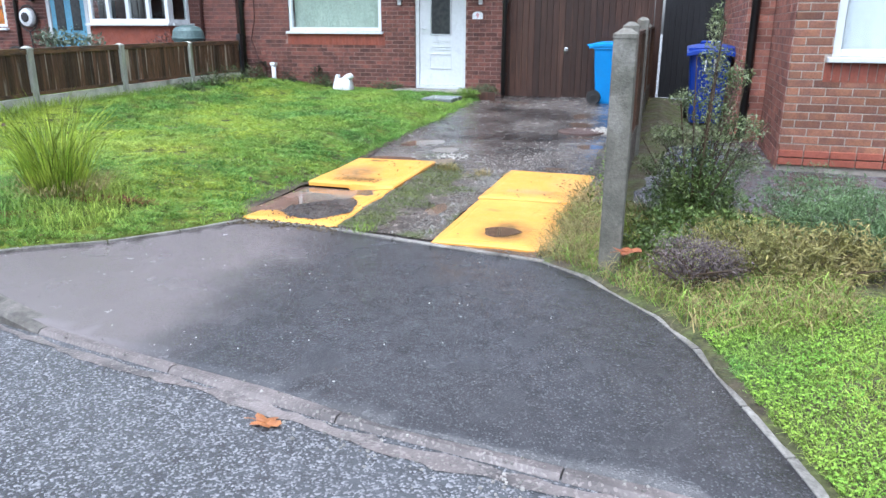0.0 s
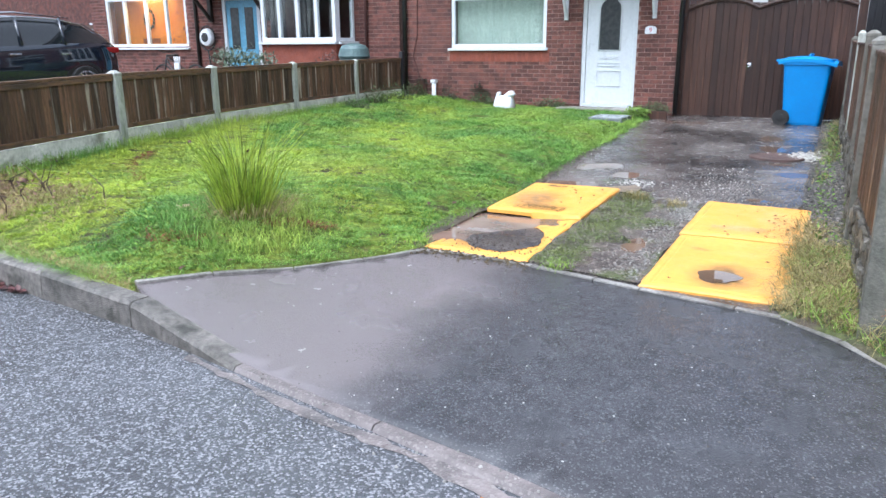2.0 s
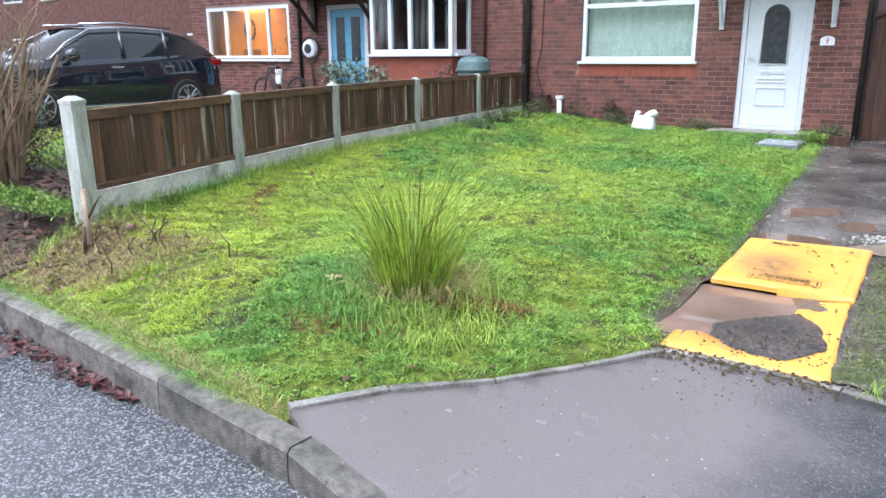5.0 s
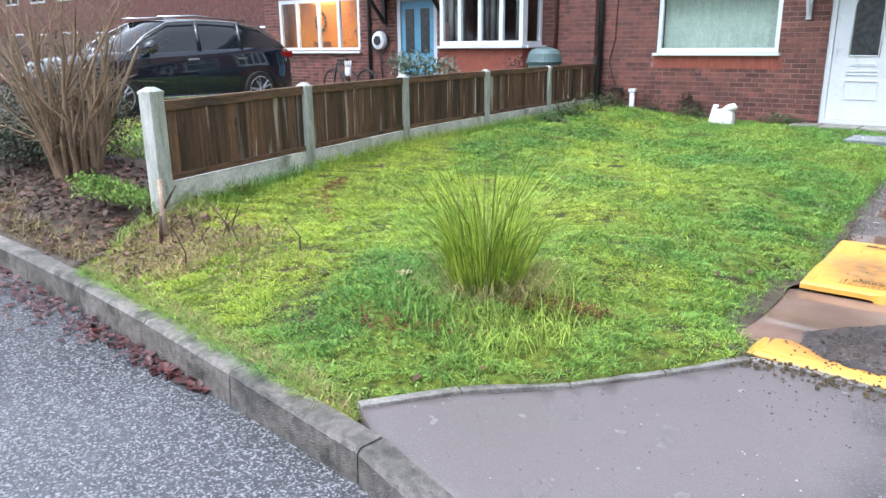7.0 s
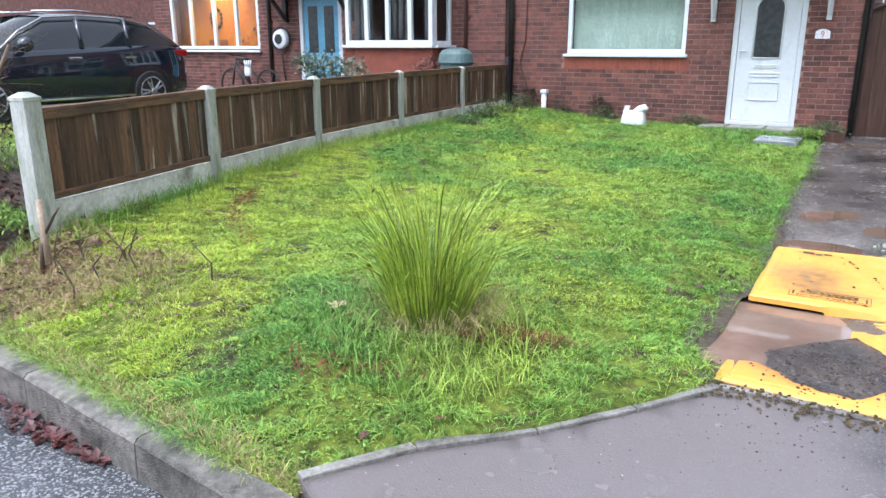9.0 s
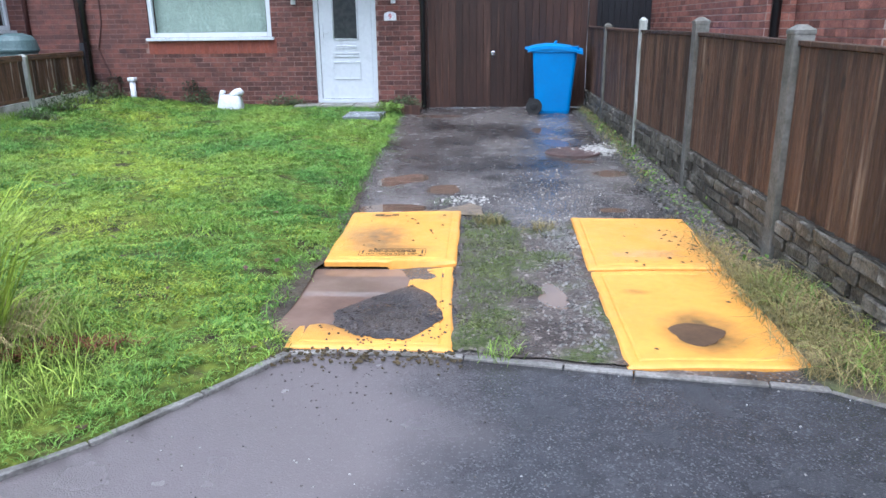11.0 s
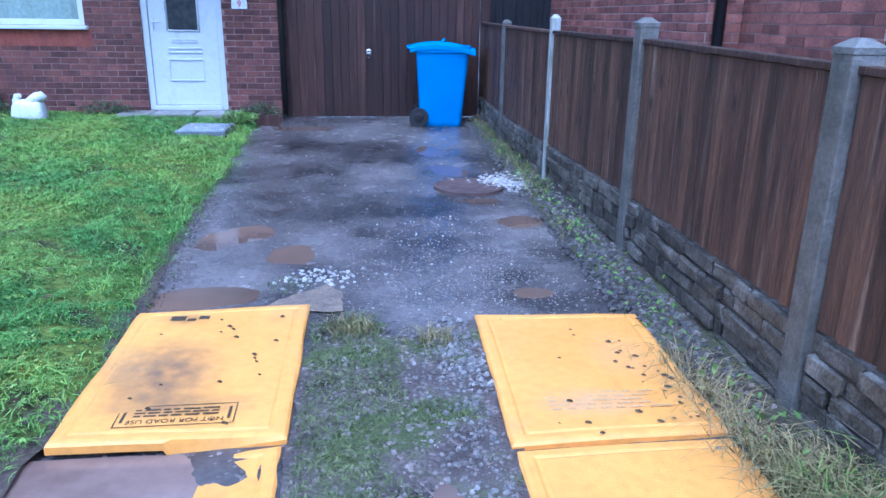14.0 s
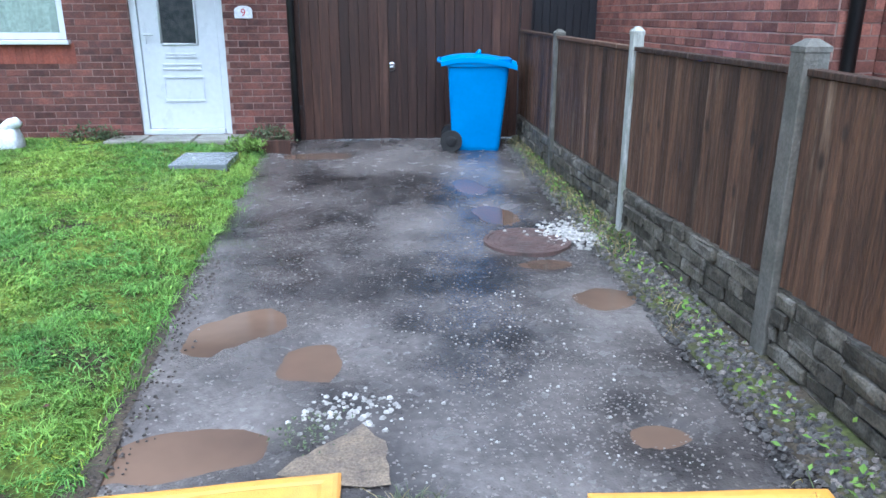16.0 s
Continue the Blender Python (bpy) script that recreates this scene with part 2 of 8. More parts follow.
M_BLACKWOOD = mat("black_stained_wood", (0.012, 0.013, 0.016), (0.02, 0.022, 0.026), 6, (0.35, 0.6), stretch=(8, 8, 0.6), rnd=0.2)
M_BRICK = mat("red_brick", (0.2, 0.075, 0.054), (0.1, 0.043, 0.037), 7, (0.65, 0.9), bump=0.5, bscale=150, rnd=0.45, fine=0.35)
M_BRICKS = mat("red_brick_courses", (0.2, 0.075, 0.054), (0.1, 0.043, 0.037), 7, (0.65, 0.9), bump=0.5, bscale=150, island=0.45, fine=0.35)
M_BRICKP = mat("plain_red_brick", (0.30, 0.085, 0.05), (0.25, 0.07, 0.045), 5, (0.65, 0.9), bump=0.4, bscale=150, rnd=0.12, island=0.1)
M_BRICKO = mat("orange_brown_brick", (0.28, 0.125, 0.07), (0.19, 0.085, 0.06), 7, (0.65, 0.9), bump=0.5, bscale=150, rnd=0.35, fine=0.3)
M_BRICKOS = mat("orange_brown_brick_courses", (0.28, 0.125, 0.07), (0.19, 0.085, 0.06), 7, (0.65, 0.9), bump=0.5, bscale=150, island=0.35, fine=0.3)
M_MORTAR = mat("mortar", (0.3, 0.2, 0.17), (0.21, 0.13, 0.11), 3, (0.8, 0.95), bump=0.4, bscale=200)
M_MORTARN = mat("pinkish_mortar", (0.46, 0.35, 0.3), (0.36, 0.26, 0.22), 3, (0.8, 0.95), bump=0.4, bscale=200)
M_MORTARL = mat("pale_mortar", (0.42, 0.37, 0.32), (0.33, 0.29, 0.25), 8, (0.8, 0.95), bump=0.4, bscale=200)
M_UPVC = mat("white_upvc", (0.64, 0.675, 0.7), (0.6, 0.635, 0.66), 2, (0.25, 0.4), bump=0.02, fine=0.06)
M_GLASS = glass("window_glass")
M_DARKGLASS = mat("obscured_door_glass", (0.025, 0.03, 0.033), (0.05, 0.055, 0.055), 14, (0.05, 0.18), bump=0.5, bscale=60)
M_BLIND = mat("vertical_blind_fabric", (0.42, 0.5, 0.42), (0.36, 0.44, 0.37), 3, (0.7, 0.9), bump=0.1, rnd=0.08)
M_CURTAIN = mat("grey_curtain", (0.13, 0.13, 0.125), (0.08, 0.08, 0.078), 5, (0.8, 0.95), stretch=(6, 6, 0.4))
M_ROOM = mat("dim_room_wall", (0.2, 0.19, 0.17), (0.16, 0.15, 0.14), 2, (0.8, 0.95))
M_ORANGE = mat("orange_blind", (0.7, 0.25, 0.03), (0.6, 0.2, 0.025), 2, (0.7, 0.9), bump=0.05)
M_BLUEDOOR = mat("pale_blue_door_paint", (0.16, 0.42, 0.6), (0.14, 0.37, 0.54), 3, (0.3, 0.45), bump=0.05)
M_BLACKPL = mat("black_plastic", (0.012, 0.012, 0.013), (0.02, 0.02, 0.02), 5, (0.3, 0.5), bump=0.05)
M_RUBBER = mat("tyre_rubber", (0.015, 0.015, 0.015), (0.025, 0.025, 0.024), 8, (0.6, 0.8))
M_BIN = mat("blue_bin_plastic", (0.015, 0.24, 0.62), (0.012, 0.2, 0.55), 3, (0.3, 0.45), fine=0.06, bump=0.02, bscale=150)
M_BINLID = mat("blue_bin_lid_plastic", (0.02, 0.27, 0.66), (0.015, 0.23, 0.58), 3, (0.28, 0.42), fine=0.06, bump=0.02, bscale=150)
M_BIN2 = mat("dark_blue_bin_plastic", (0.012, 0.05, 0.36), (0.01, 0.04, 0.28), 3, (0.3, 0.45), fine=0.06, bump=0.02, bscale=150)
M_YELLOW = mat("yellow_plastic_cover", (0.84, 0.4, 0.07), (0.8, 0.37, 0.06), 2.5, (0.3, 0.5), bump=0.25, bscale=160, fine=0.12, c3=(0.6, 0.33, 0.1), c3scale=2.2, c3edge=(0.58, 0.82))
M_TEXT = mat("black_moulded_lettering", (0.05, 0.04, 0.02), (0.09, 0.06, 0.02), 20, (0.5, 0.8))
M_MUD = stony("wet_mud", (0.04, 0.034, 0.033), (0.15, 0.13, 0.12), 70, (0.15, 0.5), 0.16, (0.075, 0.06, 0.052), 3.5, 0.9)
M_PUDDLE = mat("muddy_water", (0.19, 0.125, 0.085), (0.1, 0.068, 0.05), 1.5, (0.0, 0.02), bump=0.0, fine=0.03, spec=0.6)
M_PUDDLEP = mat("pale_silty_water", (0.2, 0.13, 0.095), (0.14, 0.092, 0.07), 3, (0.0, 0.03), bump=0.0, fine=0.08, spec=0.6, c3=(0.27, 0.19, 0.15), c3scale=2.5, c3edge=(0.42, 0.75))
M_PUDDLEC = mat("dirty_rainwater", (0.16, 0.1, 0.06), (0.1, 0.065, 0.042), 6, (0.0, 0.03), bump=0.0, fine=0.1, spec=0.6)
M_WHITE = mat("white_plastic", (0.78, 0.8, 0.82), (0.7, 0.73, 0.77), 4, (0.35, 0.55), bump=0.2, bscale=30)
M_STONEW = mat("pale_stone_chips", (0.34, 0.325, 0.3), (0.2, 0.19, 0.175), 12, (0.6, 0.85), island=0.5, rnd=0.25, bump=0.3)
M_SLAB = mat("paving_slab", (0.29, 0.28, 0.24), (0.22, 0.21, 0.18), 5, (0.3, 0.6), bump=0.4, bscale=120, rnd=0.12)
M_SLABGREY = mat("wet_grey_slab", (0.22, 0.24, 0.25), (0.17, 0.19, 0.2), 4, (0.08, 0.3), bump=0.15, bscale=120)
M_CREAM = mat("broken_sandy_concrete", (0.27, 0.21, 0.145), (0.16, 0.125, 0.095), 12, (0.5, 0.8), bump=0.9, bscale=60, fine=0.5)
M_IRON = mat("rusty_iron_cover", (0.14, 0.09, 0.078), (0.09, 0.065, 0.058), 8, (0.5, 0.8), bump=0.6, bscale=120, spec=0.3)
M_GRASS = mat("grass_blades", (0.26, 0.4, 0.065), (0.43, 0.53, 0.1), 1.1, (0.45, 0.7), bump=0, island=0.55, fine=0.3, spec=0.25, c3=(0.16, 0.32, 0.065), c3scale=0.9, c3edge=(0.44, 0.62))
M_MOSS = mat("moss_blades", (0.34, 0.47, 0.055), (0.45, 0.53, 0.08), 1.3, (0.5, 0.8), bump=0, island=0.4, spec=0.2)
M_DRY = mat("dry_grass", (0.4, 0.31, 0.14), (0.26, 0.23, 0.08), 2.5, (0.6, 0.8), bump=0, island=0.45)
M_TUFT = mat("ornamental_grass_blades", (0.15, 0.25, 0.02), (0.42, 0.52, 0.07), 6, (0.4, 0.6), bump=0, island=0.7, spec=0.25)
M_LEAFG = mat("dull_green_leaves", (0.055, 0.095, 0.03), (0.1, 0.13, 0.05), 4, (0.35, 0.6), bump=0, island=0.5)
M_LEAFD = mat("dark_evergreen_leaves", (0.022, 0.035, 0.016), (0.035, 0.05, 0.02), 4, (0.35, 0.6), bump=0, island=0.5)
M_LEAFB = mat("blue_green_leaves", (0.1, 0.15, 0.1), (0.16, 0.19, 0.13), 4, (0.4, 0.6), bump=0, island=0.4)
M_CLOVER = mat("bright_clover_leaves", (0.19, 0.38, 0.05), (0.32, 0.48, 0.07), 2, (0.45, 0.6), bump=0, island=0.4, spec=0.2)
M_GRASSD = mat("deep_green_grass_blades", (0.18, 0.35, 0.06), (0.29, 0.43, 0.075), 1.1, (0.45, 0.7), bump=0, island=0.55, fine=0.3, spec=0.25, c3=(0.12, 0.27, 0.06), c3scale=0.9, c3edge=(0.42, 0.66))
M_HEAP = mat("white_stone_chips", (0.52, 0.5, 0.46), (0.38, 0.36, 0.33), 12, (0.6, 0.85), island=0.4, bump=0.3)
M_FERN = mat("ferny_leaves", (0.15, 0.27, 0.05), (0.22, 0.33, 0.07), 4, (0.45, 0.6), bump=0, island=0.45, spec=0.2)
M_LITTER = mat("fallen_brown_leaves", (0.15, 0.065, 0.04), (0.09, 0.045, 0.035), 4, (0.4, 0.7), bump=0.2, island=0.55, rnd=0.3)
M_LEAFO = mat("orange_dead_leaf", (0.42, 0.17, 0.05), (0.3, 0.11, 0.04), 20, (0.4, 0.6), bump=0.3, bscale=200)
M_TWIG = mat("tan_bark", (0.34, 0.24, 0.14), (0.2, 0.14, 0.085), 6, (0.6, 0.85), bump=0.5, bscale=60, stretch=(4, 4, 0.8), island=0.25)
M_BARK = mat("brown_bark", (0.1, 0.065, 0.04), (0.06, 0.04, 0.028), 6, (0.6, 0.9), bump=0.5, bscale=60)
M_HEATHER = mat("faded_heather_heads", (0.13, 0.1, 0.1), (0.2, 0.16, 0.16), 8, (0.7, 0.9), bump=0, island=0.4)


def knots(m, scale, tone):
    """Dark oval knots scattered over the boards, other ones on each board."""
    nt = m.node_tree
    nd, ln = nt.nodes, nt.links
    p = nd["Principled BSDF"]
    geo, mp, own, far, vo, r, x = (nd.new("ShaderNode" + k) for k in ("NewGeometry", "Mapping", "ObjectInfo", "Math", "TexVoronoi", "MapRange", "Mix"))
    mp.inputs["Scale"].default_value = scale
    far.operation = "MULTIPLY"
    far.inputs[1].default_value = 40.0
    ln.new(own.outputs["Random"], far.inputs[0])
    ln.new(far.outputs[0], mp.inputs["Location"])
    ln.new(geo.outputs["Position"], mp.inputs[0])
    ln.new(mp.outputs[0], vo.inputs["Vector"])
    vo.inputs["Scale"].default_value = 1.0
    r.interpolation_type = "SMOOTHSTEP"
    r.inputs[1].default_value, r.inputs[2].default_value, r.inputs[3].default_value, r.inputs[4].default_value = 0.07, 0.17, 0.8, 0.0
    ln.new(vo.outputs["Distance"], r.inputs[0])
    x.data_type = "RGBA"
    ln.new(r.outputs[0], x.inputs[0])
    ln.new(p.inputs["Base Color"].links[0].from_socket, x.inputs[6])
    x.inputs[7].default_value = (*tone, 1)
    ln.new(x.outputs[2], p.inputs["Base Color"])


knots(M_FENCE, (9, 9, 3.2), (0.025, 0.014, 0.009))
knots(M_FENCEDARK, (7, 7, 2.8), (0.018, 0.011, 0.008))
M_CAR = mat("black_car_paint", (0.008, 0.014, 0.024), (0.009, 0.015, 0.026), 1, (0.06, 0.1), bump=0, coat=1.0, fine=0.02)
M_CARGLASS = mat("tinted_car_glass", (0.012, 0.015, 0.018), (0.016, 0.02, 0.023), 1, (0.02, 0.05), bump=0, fine=0.02, spec=0.8)
M_CHROME = mat("chrome", (0.7, 0.72, 0.74), (0.65, 0.67, 0.7), 3, (0.1, 0.2), metal=1.0, bump=0)
M_RIM = mat("alloy_rim", (0.5, 0.52, 0.55), (0.42, 0.44, 0.47), 3, (0.2, 0.35), metal=0.9, bump=0)
M_RED = mat("red_lamp_lens", (0.3, 0.015, 0.015), (0.25, 0.01, 0.01), 3, (0.1, 0.2), bump=0)
M_WHITECAR = mat("headlamp_lens", (0.6, 0.63, 0.66), (0.5, 0.53, 0.56), 3, (0.05, 0.12), bump=0, spec=0.8)
M_TILE = mat("roof_tile", (0.07, 0.05, 0.045), (0.05, 0.038, 0.035), 4, (0.5, 0.8), bump=0.5, bscale=40, island=0.3)
M_BUTT = mat("grey_green_plastic", (0.1, 0.16, 0.16), (0.08, 0.13, 0.13), 4, (0.35, 0.55), bump=0.1)
M_PIPE = mat("maroon_downpipe", (0.09, 0.035, 0.03), (0.07, 0.028, 0.025), 4, (0.4, 0.6), bump=0.1)
M_BEAM = mat("dark_timber", (0.02, 0.017, 0.015), (0.03, 0.025, 0.02), 4, (0.5, 0.7))
M_REDDIGIT = mat("red_painted_digit", (0.5, 0.03, 0.05), (0.45, 0.03, 0.05), 4, (0.4, 0.5), bump=0)
M_STRAND = mat("rust_red_strand", (0.24, 0.06, 0.03), (0.17, 0.05, 0.025), 20, (0.6, 0.8), bump=0.3, island=0.3)

# Brick colour lightened to offset the shade on the neighbour's side walls.
M_BRICKN = mat("lightened_pink_brick", (0.4, 0.165, 0.115), (0.24, 0.1, 0.078), 7, (0.65, 0.9), bump=0.5, bscale=150, rnd=0.4, fine=0.35)
M_BRICKNS = mat("lightened_pink_brick_courses", (0.4, 0.165, 0.115), (0.24, 0.1, 0.078), 7, (0.65, 0.9), bump=0.5, bscale=150, island=0.4, fine=0.35)


def dirt(name, base, spots, tone):
    """A material with smudges of dirt: spots of (x, y, radius across, radius along, strength)."""
    m = base.copy()
    m.name = name
    nt = m.node_tree
    nd, ln = nt.nodes, nt.links
    p = nd["Principled BSDF"]
    geo, nz = nd.new("ShaderNodeNewGeometry"), nd.new("ShaderNodeTexNoise")
    nz.inputs["Scale"].default_value, nz.inputs["Detail"].default_value = 14.0, 6.0
    ln.new(geo.outputs["Position"], nz.inputs["Vector"])
    for x, y, rx, ry, k in spots:
        mp, ln_, mr, mul = nd.new("ShaderNodeMapping"), nd.new("ShaderNodeVectorMath"), nd.new("ShaderNodeMapRange"), nd.new("ShaderNodeMath")
        mp.inputs["Location"].default_value = (-x / rx, -y / ry, 0)
        mp.inputs["Scale"].default_value = (1 / rx, 1 / ry, 0)
        ln_.operation = "LENGTH"
        ln.new(geo.outputs["Position"], mp.inputs[0])
        ln.new(mp.outputs[0], ln_.inputs[0])
        mr.interpolation_type = "SMOOTHSTEP"
        mr.inputs[1].default_value, mr.inputs[2].default_value, mr.inputs[3].default_value, mr.inputs[4].default_value = 0.2, 1.0, 1.6 * k, 0.0
        ln.new(ln_.outputs["Value"], mr.inputs[0])
        mul.operation, mul.use_clamp = "MULTIPLY", True
        ln.new(mr.outputs[0], mul.inputs[0])
        ln.new(nz.outputs["Fac"], mul.inputs[1])
        x_ = nd.new("ShaderNodeMix")
        x_.data_type = "RGBA"
        ln.new(mul.outputs[0], x_.inputs[0])
        ln.new(p.inputs["Base Color"].links[0].from_socket, x_.inputs[6])
        x_.inputs[7].default_value = (*tone, 1)
        ln.new(x_.outputs[2], p.inputs["Base Color"])
    return m


M_YELLOWA = dirt("yellow_cover_muddy", M_YELLOW, [(-2.75, 5.3, 0.45, 0.55, 1.0)], (0.1, 0.07, 0.05))
M_YELLOWB = dirt("yellow_cover_smudged", M_YELLOW, [(-2.82, 6.45, 0.3, 0.45, 0.75), (-2.7, 6.2, 0.4, 0.12, 0.5), (-2.85, 7.0, 0.15, 0.1, 0.5)], (0.1, 0.075, 0.055))
M_YELLOWC = dirt("yellow_cover_stained", M_YELLOW, [(-1.03, 4.98, 0.26, 0.34, 1.25), (-1.25, 5.5, 0.1, 0.06, 0.5)], (0.16, 0.09, 0.03))
M_YELLOWD = dirt("yellow_cover_specked", M_YELLOW, [(-1.1, 6.1, 0.3, 0.14, 0.3), (-0.85, 6.5, 0.2, 0.3, 0.15)], (0.5, 0.4, 0.3))


# ---- ground ----
from mathutils.geometry import delaunay_2d_cdt

KERB_LINE = [(-40, 4.4), (-24, 3.75), (-16, 3.45), (-12, 3.33), (-8, 3.24), (-7, 3.19), (-6, 3.12), (-5, 3.0), (-4, 2.92), (-3.2, 2.78), (-2.4, 2.62), (-1.5, 2.48), (-0.9, 2.34), (0.1, 2.25), (1.0, 2.12), (4, 1.75), (12, 0.9), (40, -2)]
KX, KY = [p[0] for p in KERB_LINE], [p[1] for p in KERB_LINE]


def kerb_y(x):
    return float(np.interp(x, KX, KY))


def kerb_z(x):
    """Top of the kerb: full height, dropped at the crossing."""
    return float(np.interp(x, [-4.05, -3.0, 0.9, 1.9], [0.085, -0.068, -0.068, 0.085]))


def drive_z(y):
    return 0.012 + 0.024 * (y - 4.65)


def edge_d(x, y):
    """How far a place lies behind the slanting edging between lawn and crossing."""
    ax, ay, ux, uy = -4.1, 3.1, 0.53, 0.848
    return -(x - ax) * uy + (y - ay) * ux


def lawn_side(y):
    """Where the lawn meets the drive."""
    return float(np.interp(y, [4.78, 5.1, 5.8, 6.3, 7.2, 8.2, 9.2, 11.8, 13.4], [-3.03, -3.22, -3.22, -3.12, -3.14, -3.22, -3.26, -3.3, -3.32]))


def lawn_z(x, y):
    hump = 0.17 * S((-3.2 - x) / 1.3) * (1 - 0.85 * S((y - 5) / 7)) + 0.14 * S((-6.2 - x) / 1.6)
    near = S((y - kerb_y(float(x)) - 0.08) / 1.0) * S(edge_d(x, y) / 0.9 + 0.02)
    rim = S((lawn_side(float(y)) + 0.04 - x) / 0.4)
    low = 0.012 + 0.048 * S((edge_d(x, y) + 0.02) / 0.35)
    side = drive_z(y) - 0.004 + 0.05 * rim
    base = low + (side - low) * S((y - 4.5) / 0.4)
    return float(base + near * hump + 0.02 * S((y - 3.2) / 0.5) * rim) + 0.018 * noise.noise((x * 1.3, y * 1.3, 0)) * float(S((y - 3.1) / 0.6) * rim)


def apron_z(x, y):
    k = kerb_z(x)
    s = min(1.0, max(0.0, (y - kerb_y(x)) / 2.1))
    return k + (0.008 - k) * s ** 0.8 + 0.012 * math.sin(s * math.pi) * float(S((x + 2.6) / 1.2)) + 0.004 * noise.noise((x * 2, y * 2, 4))


# hollows in the drive that hold water: x, y, half width, half length, turn
HOLLOWS = [(-2.82, 8.52, 0.24, 0.36, -38), (-2.44, 8.1, 0.2, 0.24, 0), (-2.84, 7.4, 0.36, 0.2, 8),
           (-1.22, 10.45, 0.2, 0.35, 15), (-1.08, 9.26, 0.22, 0.1, 0), (-0.85, 8.7, 0.2, 0.19, 0), (-1.3, 11.4, 0.2, 0.4, 5), (-1.05, 7.35, 0.14, 0.1, 0), (-1.72, 5.55, 0.1, 0.3, 5), (-2.7, 12.75, 0.45, 0.25, 0)]


def drv(x, y):
    z = drive_z(y) + 0.006 * noise.noise((x * 1.5, y * 1.5, 9)) + 0.008 * noise.noise((x * 4.5, y * 4.5, 7)) + 0.005 * noise.noise((x * 10, y * 10, 2))
    if y < 6.6:
        z -= 0.085 * math.exp(-1.3 * (((x + 3.0) / 0.42) ** 2 + ((y - 5.7) / 0.45) ** 2))
    for cx, cy, rx, ry, t in HOLLOWS:
        u, w = x - cx, y - cy
        if abs(u) < 1 and abs(w) < 1:
            c, s = math.cos(radians(t)), math.sin(radians(t))
            z -= 0.04 * math.exp(-1.3 * (((u * c + w * s) / rx) ** 2 + ((w * c - u * s) / ry) ** 2))
    return z


def verge_z(x, y):
    if y < 4.5:
        ex = float(np.interp(y, [2.3, 2.6, 2.92, 3.4, 3.74, 4.23, 4.5], [0.66, 0.55, 0.42, 0.24, 0.05, -0.38, -0.72]))
        return apron_z(min(ex, 0.6), y) * (1 - float(S((x - ex) / 1.5))) + 0.016 + 0.13 * float(S((x - ex) / 0.9)) + 0.015 * noise.noise((x * 2, y * 2, 3))
    hump = 0.13 * float(S((x + 0.72) / 0.9)) * (1 - float(S((y - 5.0) / 0.6)) * float(S((x + 0.25) / 0.3)))
    return drive_z(y) + 0.012 + hump + 0.015 * noise.noise((x * 2, y * 2, 3))


def left_z(x, y):
    return 0.085 + 0.27 * float(S((y - kerb_y(x) - 0.1) / 1.3)) + 0.02 * noise.noise((x * 1.3, y * 1.3, 2))


def along(pts, step, rag=0.0, seed=0):
    """Points along a line, at even steps, with a ragged edge."""
    out = []
    for i, ((x0, y0), (x1, y1)) in enumerate(zip(pts, pts[1:])):
        n = max(1, round(math.hypot(x1 - x0, y1 - y0) / step))
        for k in range(n):
            u = k / n
            x, y = x0 + (x1 - x0) * u, y0 + (y1 - y0) * u
            j = rag * noise.noise((x * 4, y * 4, seed)) + rag * 0.6 * noise.noise((x * 13, y * 13, seed + 5))
            d = math.hypot(x1 - x0, y1 - y0)
            out.append((x - j * (y1 - y0) / d, y + j * (x1 - x0) / d))
    return out + [pts[-1]]


def sheet(name, outline, z, step, material, skirt=0.0):
    """A surface inside an outline, with the height z(x, y)."""
    n = len(outline)
    xs, ys = [p[0] for p in outline], [p[1] for p in outline]
    inner = []
    rng = random.Random(name)
    ox, oy = np.array(xs), np.array(ys)
    y = min(ys) + step / 2
    while y < max(ys):
        cr = []
        for i in range(n):
            (xa, ya), (xb, yb) = outline[i], outline[(i + 1) % n]
            if (ya > y) != (yb > y):
                cr.append(xa + (y - ya) / (yb - ya) * (xb - xa))
        cr.sort()
        for a, b in zip(cr[::2], cr[1::2]):
            x = a + step * 0.6
            while x < b - step * 0.4:
                inner.append((x + rng.uniform(-0.2, 0.2) * step, y + rng.uniform(-0.2, 0.2) * step))
                x += step
        y += step
    pts = [Vector(p) for p in outline] + [Vector(p) for p in inner]
    v, _, f, *_ = delaunay_2d_cdt(pts, [(i, (i + 1) % n) for i in range(n)], [], 1, 1e-5)
    bm = bmesh.new()
    bv = [bm.verts.new((p.x, p.y, z(p.x, p.y))) for p in v]
    for q in f:
        bm.faces.new([bv[i] for i in q])
    bmesh.ops.recalc_face_normals(bm, faces=bm.faces)
    if bm.faces and sum(g.normal.z for g in bm.faces) < 0:
        bmesh.ops.reverse_faces(bm, faces=bm.faces)
    if skirt:
        rim = [e for e in bm.edges if e.is_boundary]
        got = bmesh.ops.extrude_edge_only(bm, edges=rim)
        bmesh.ops.translate(bm, verts=[w for w in got["geom"] if isinstance(w, bmesh.types.BMVert)], vec=(0, 0, -skirt))
    return part(name, bm, material, smooth=True)


road = part("road", box(-250, 250, -250, 250, -0.6, -0.09), M_ROAD)
tagged(road, "wet grey asphalt road with pale stone chippings", "road", kind="structure")

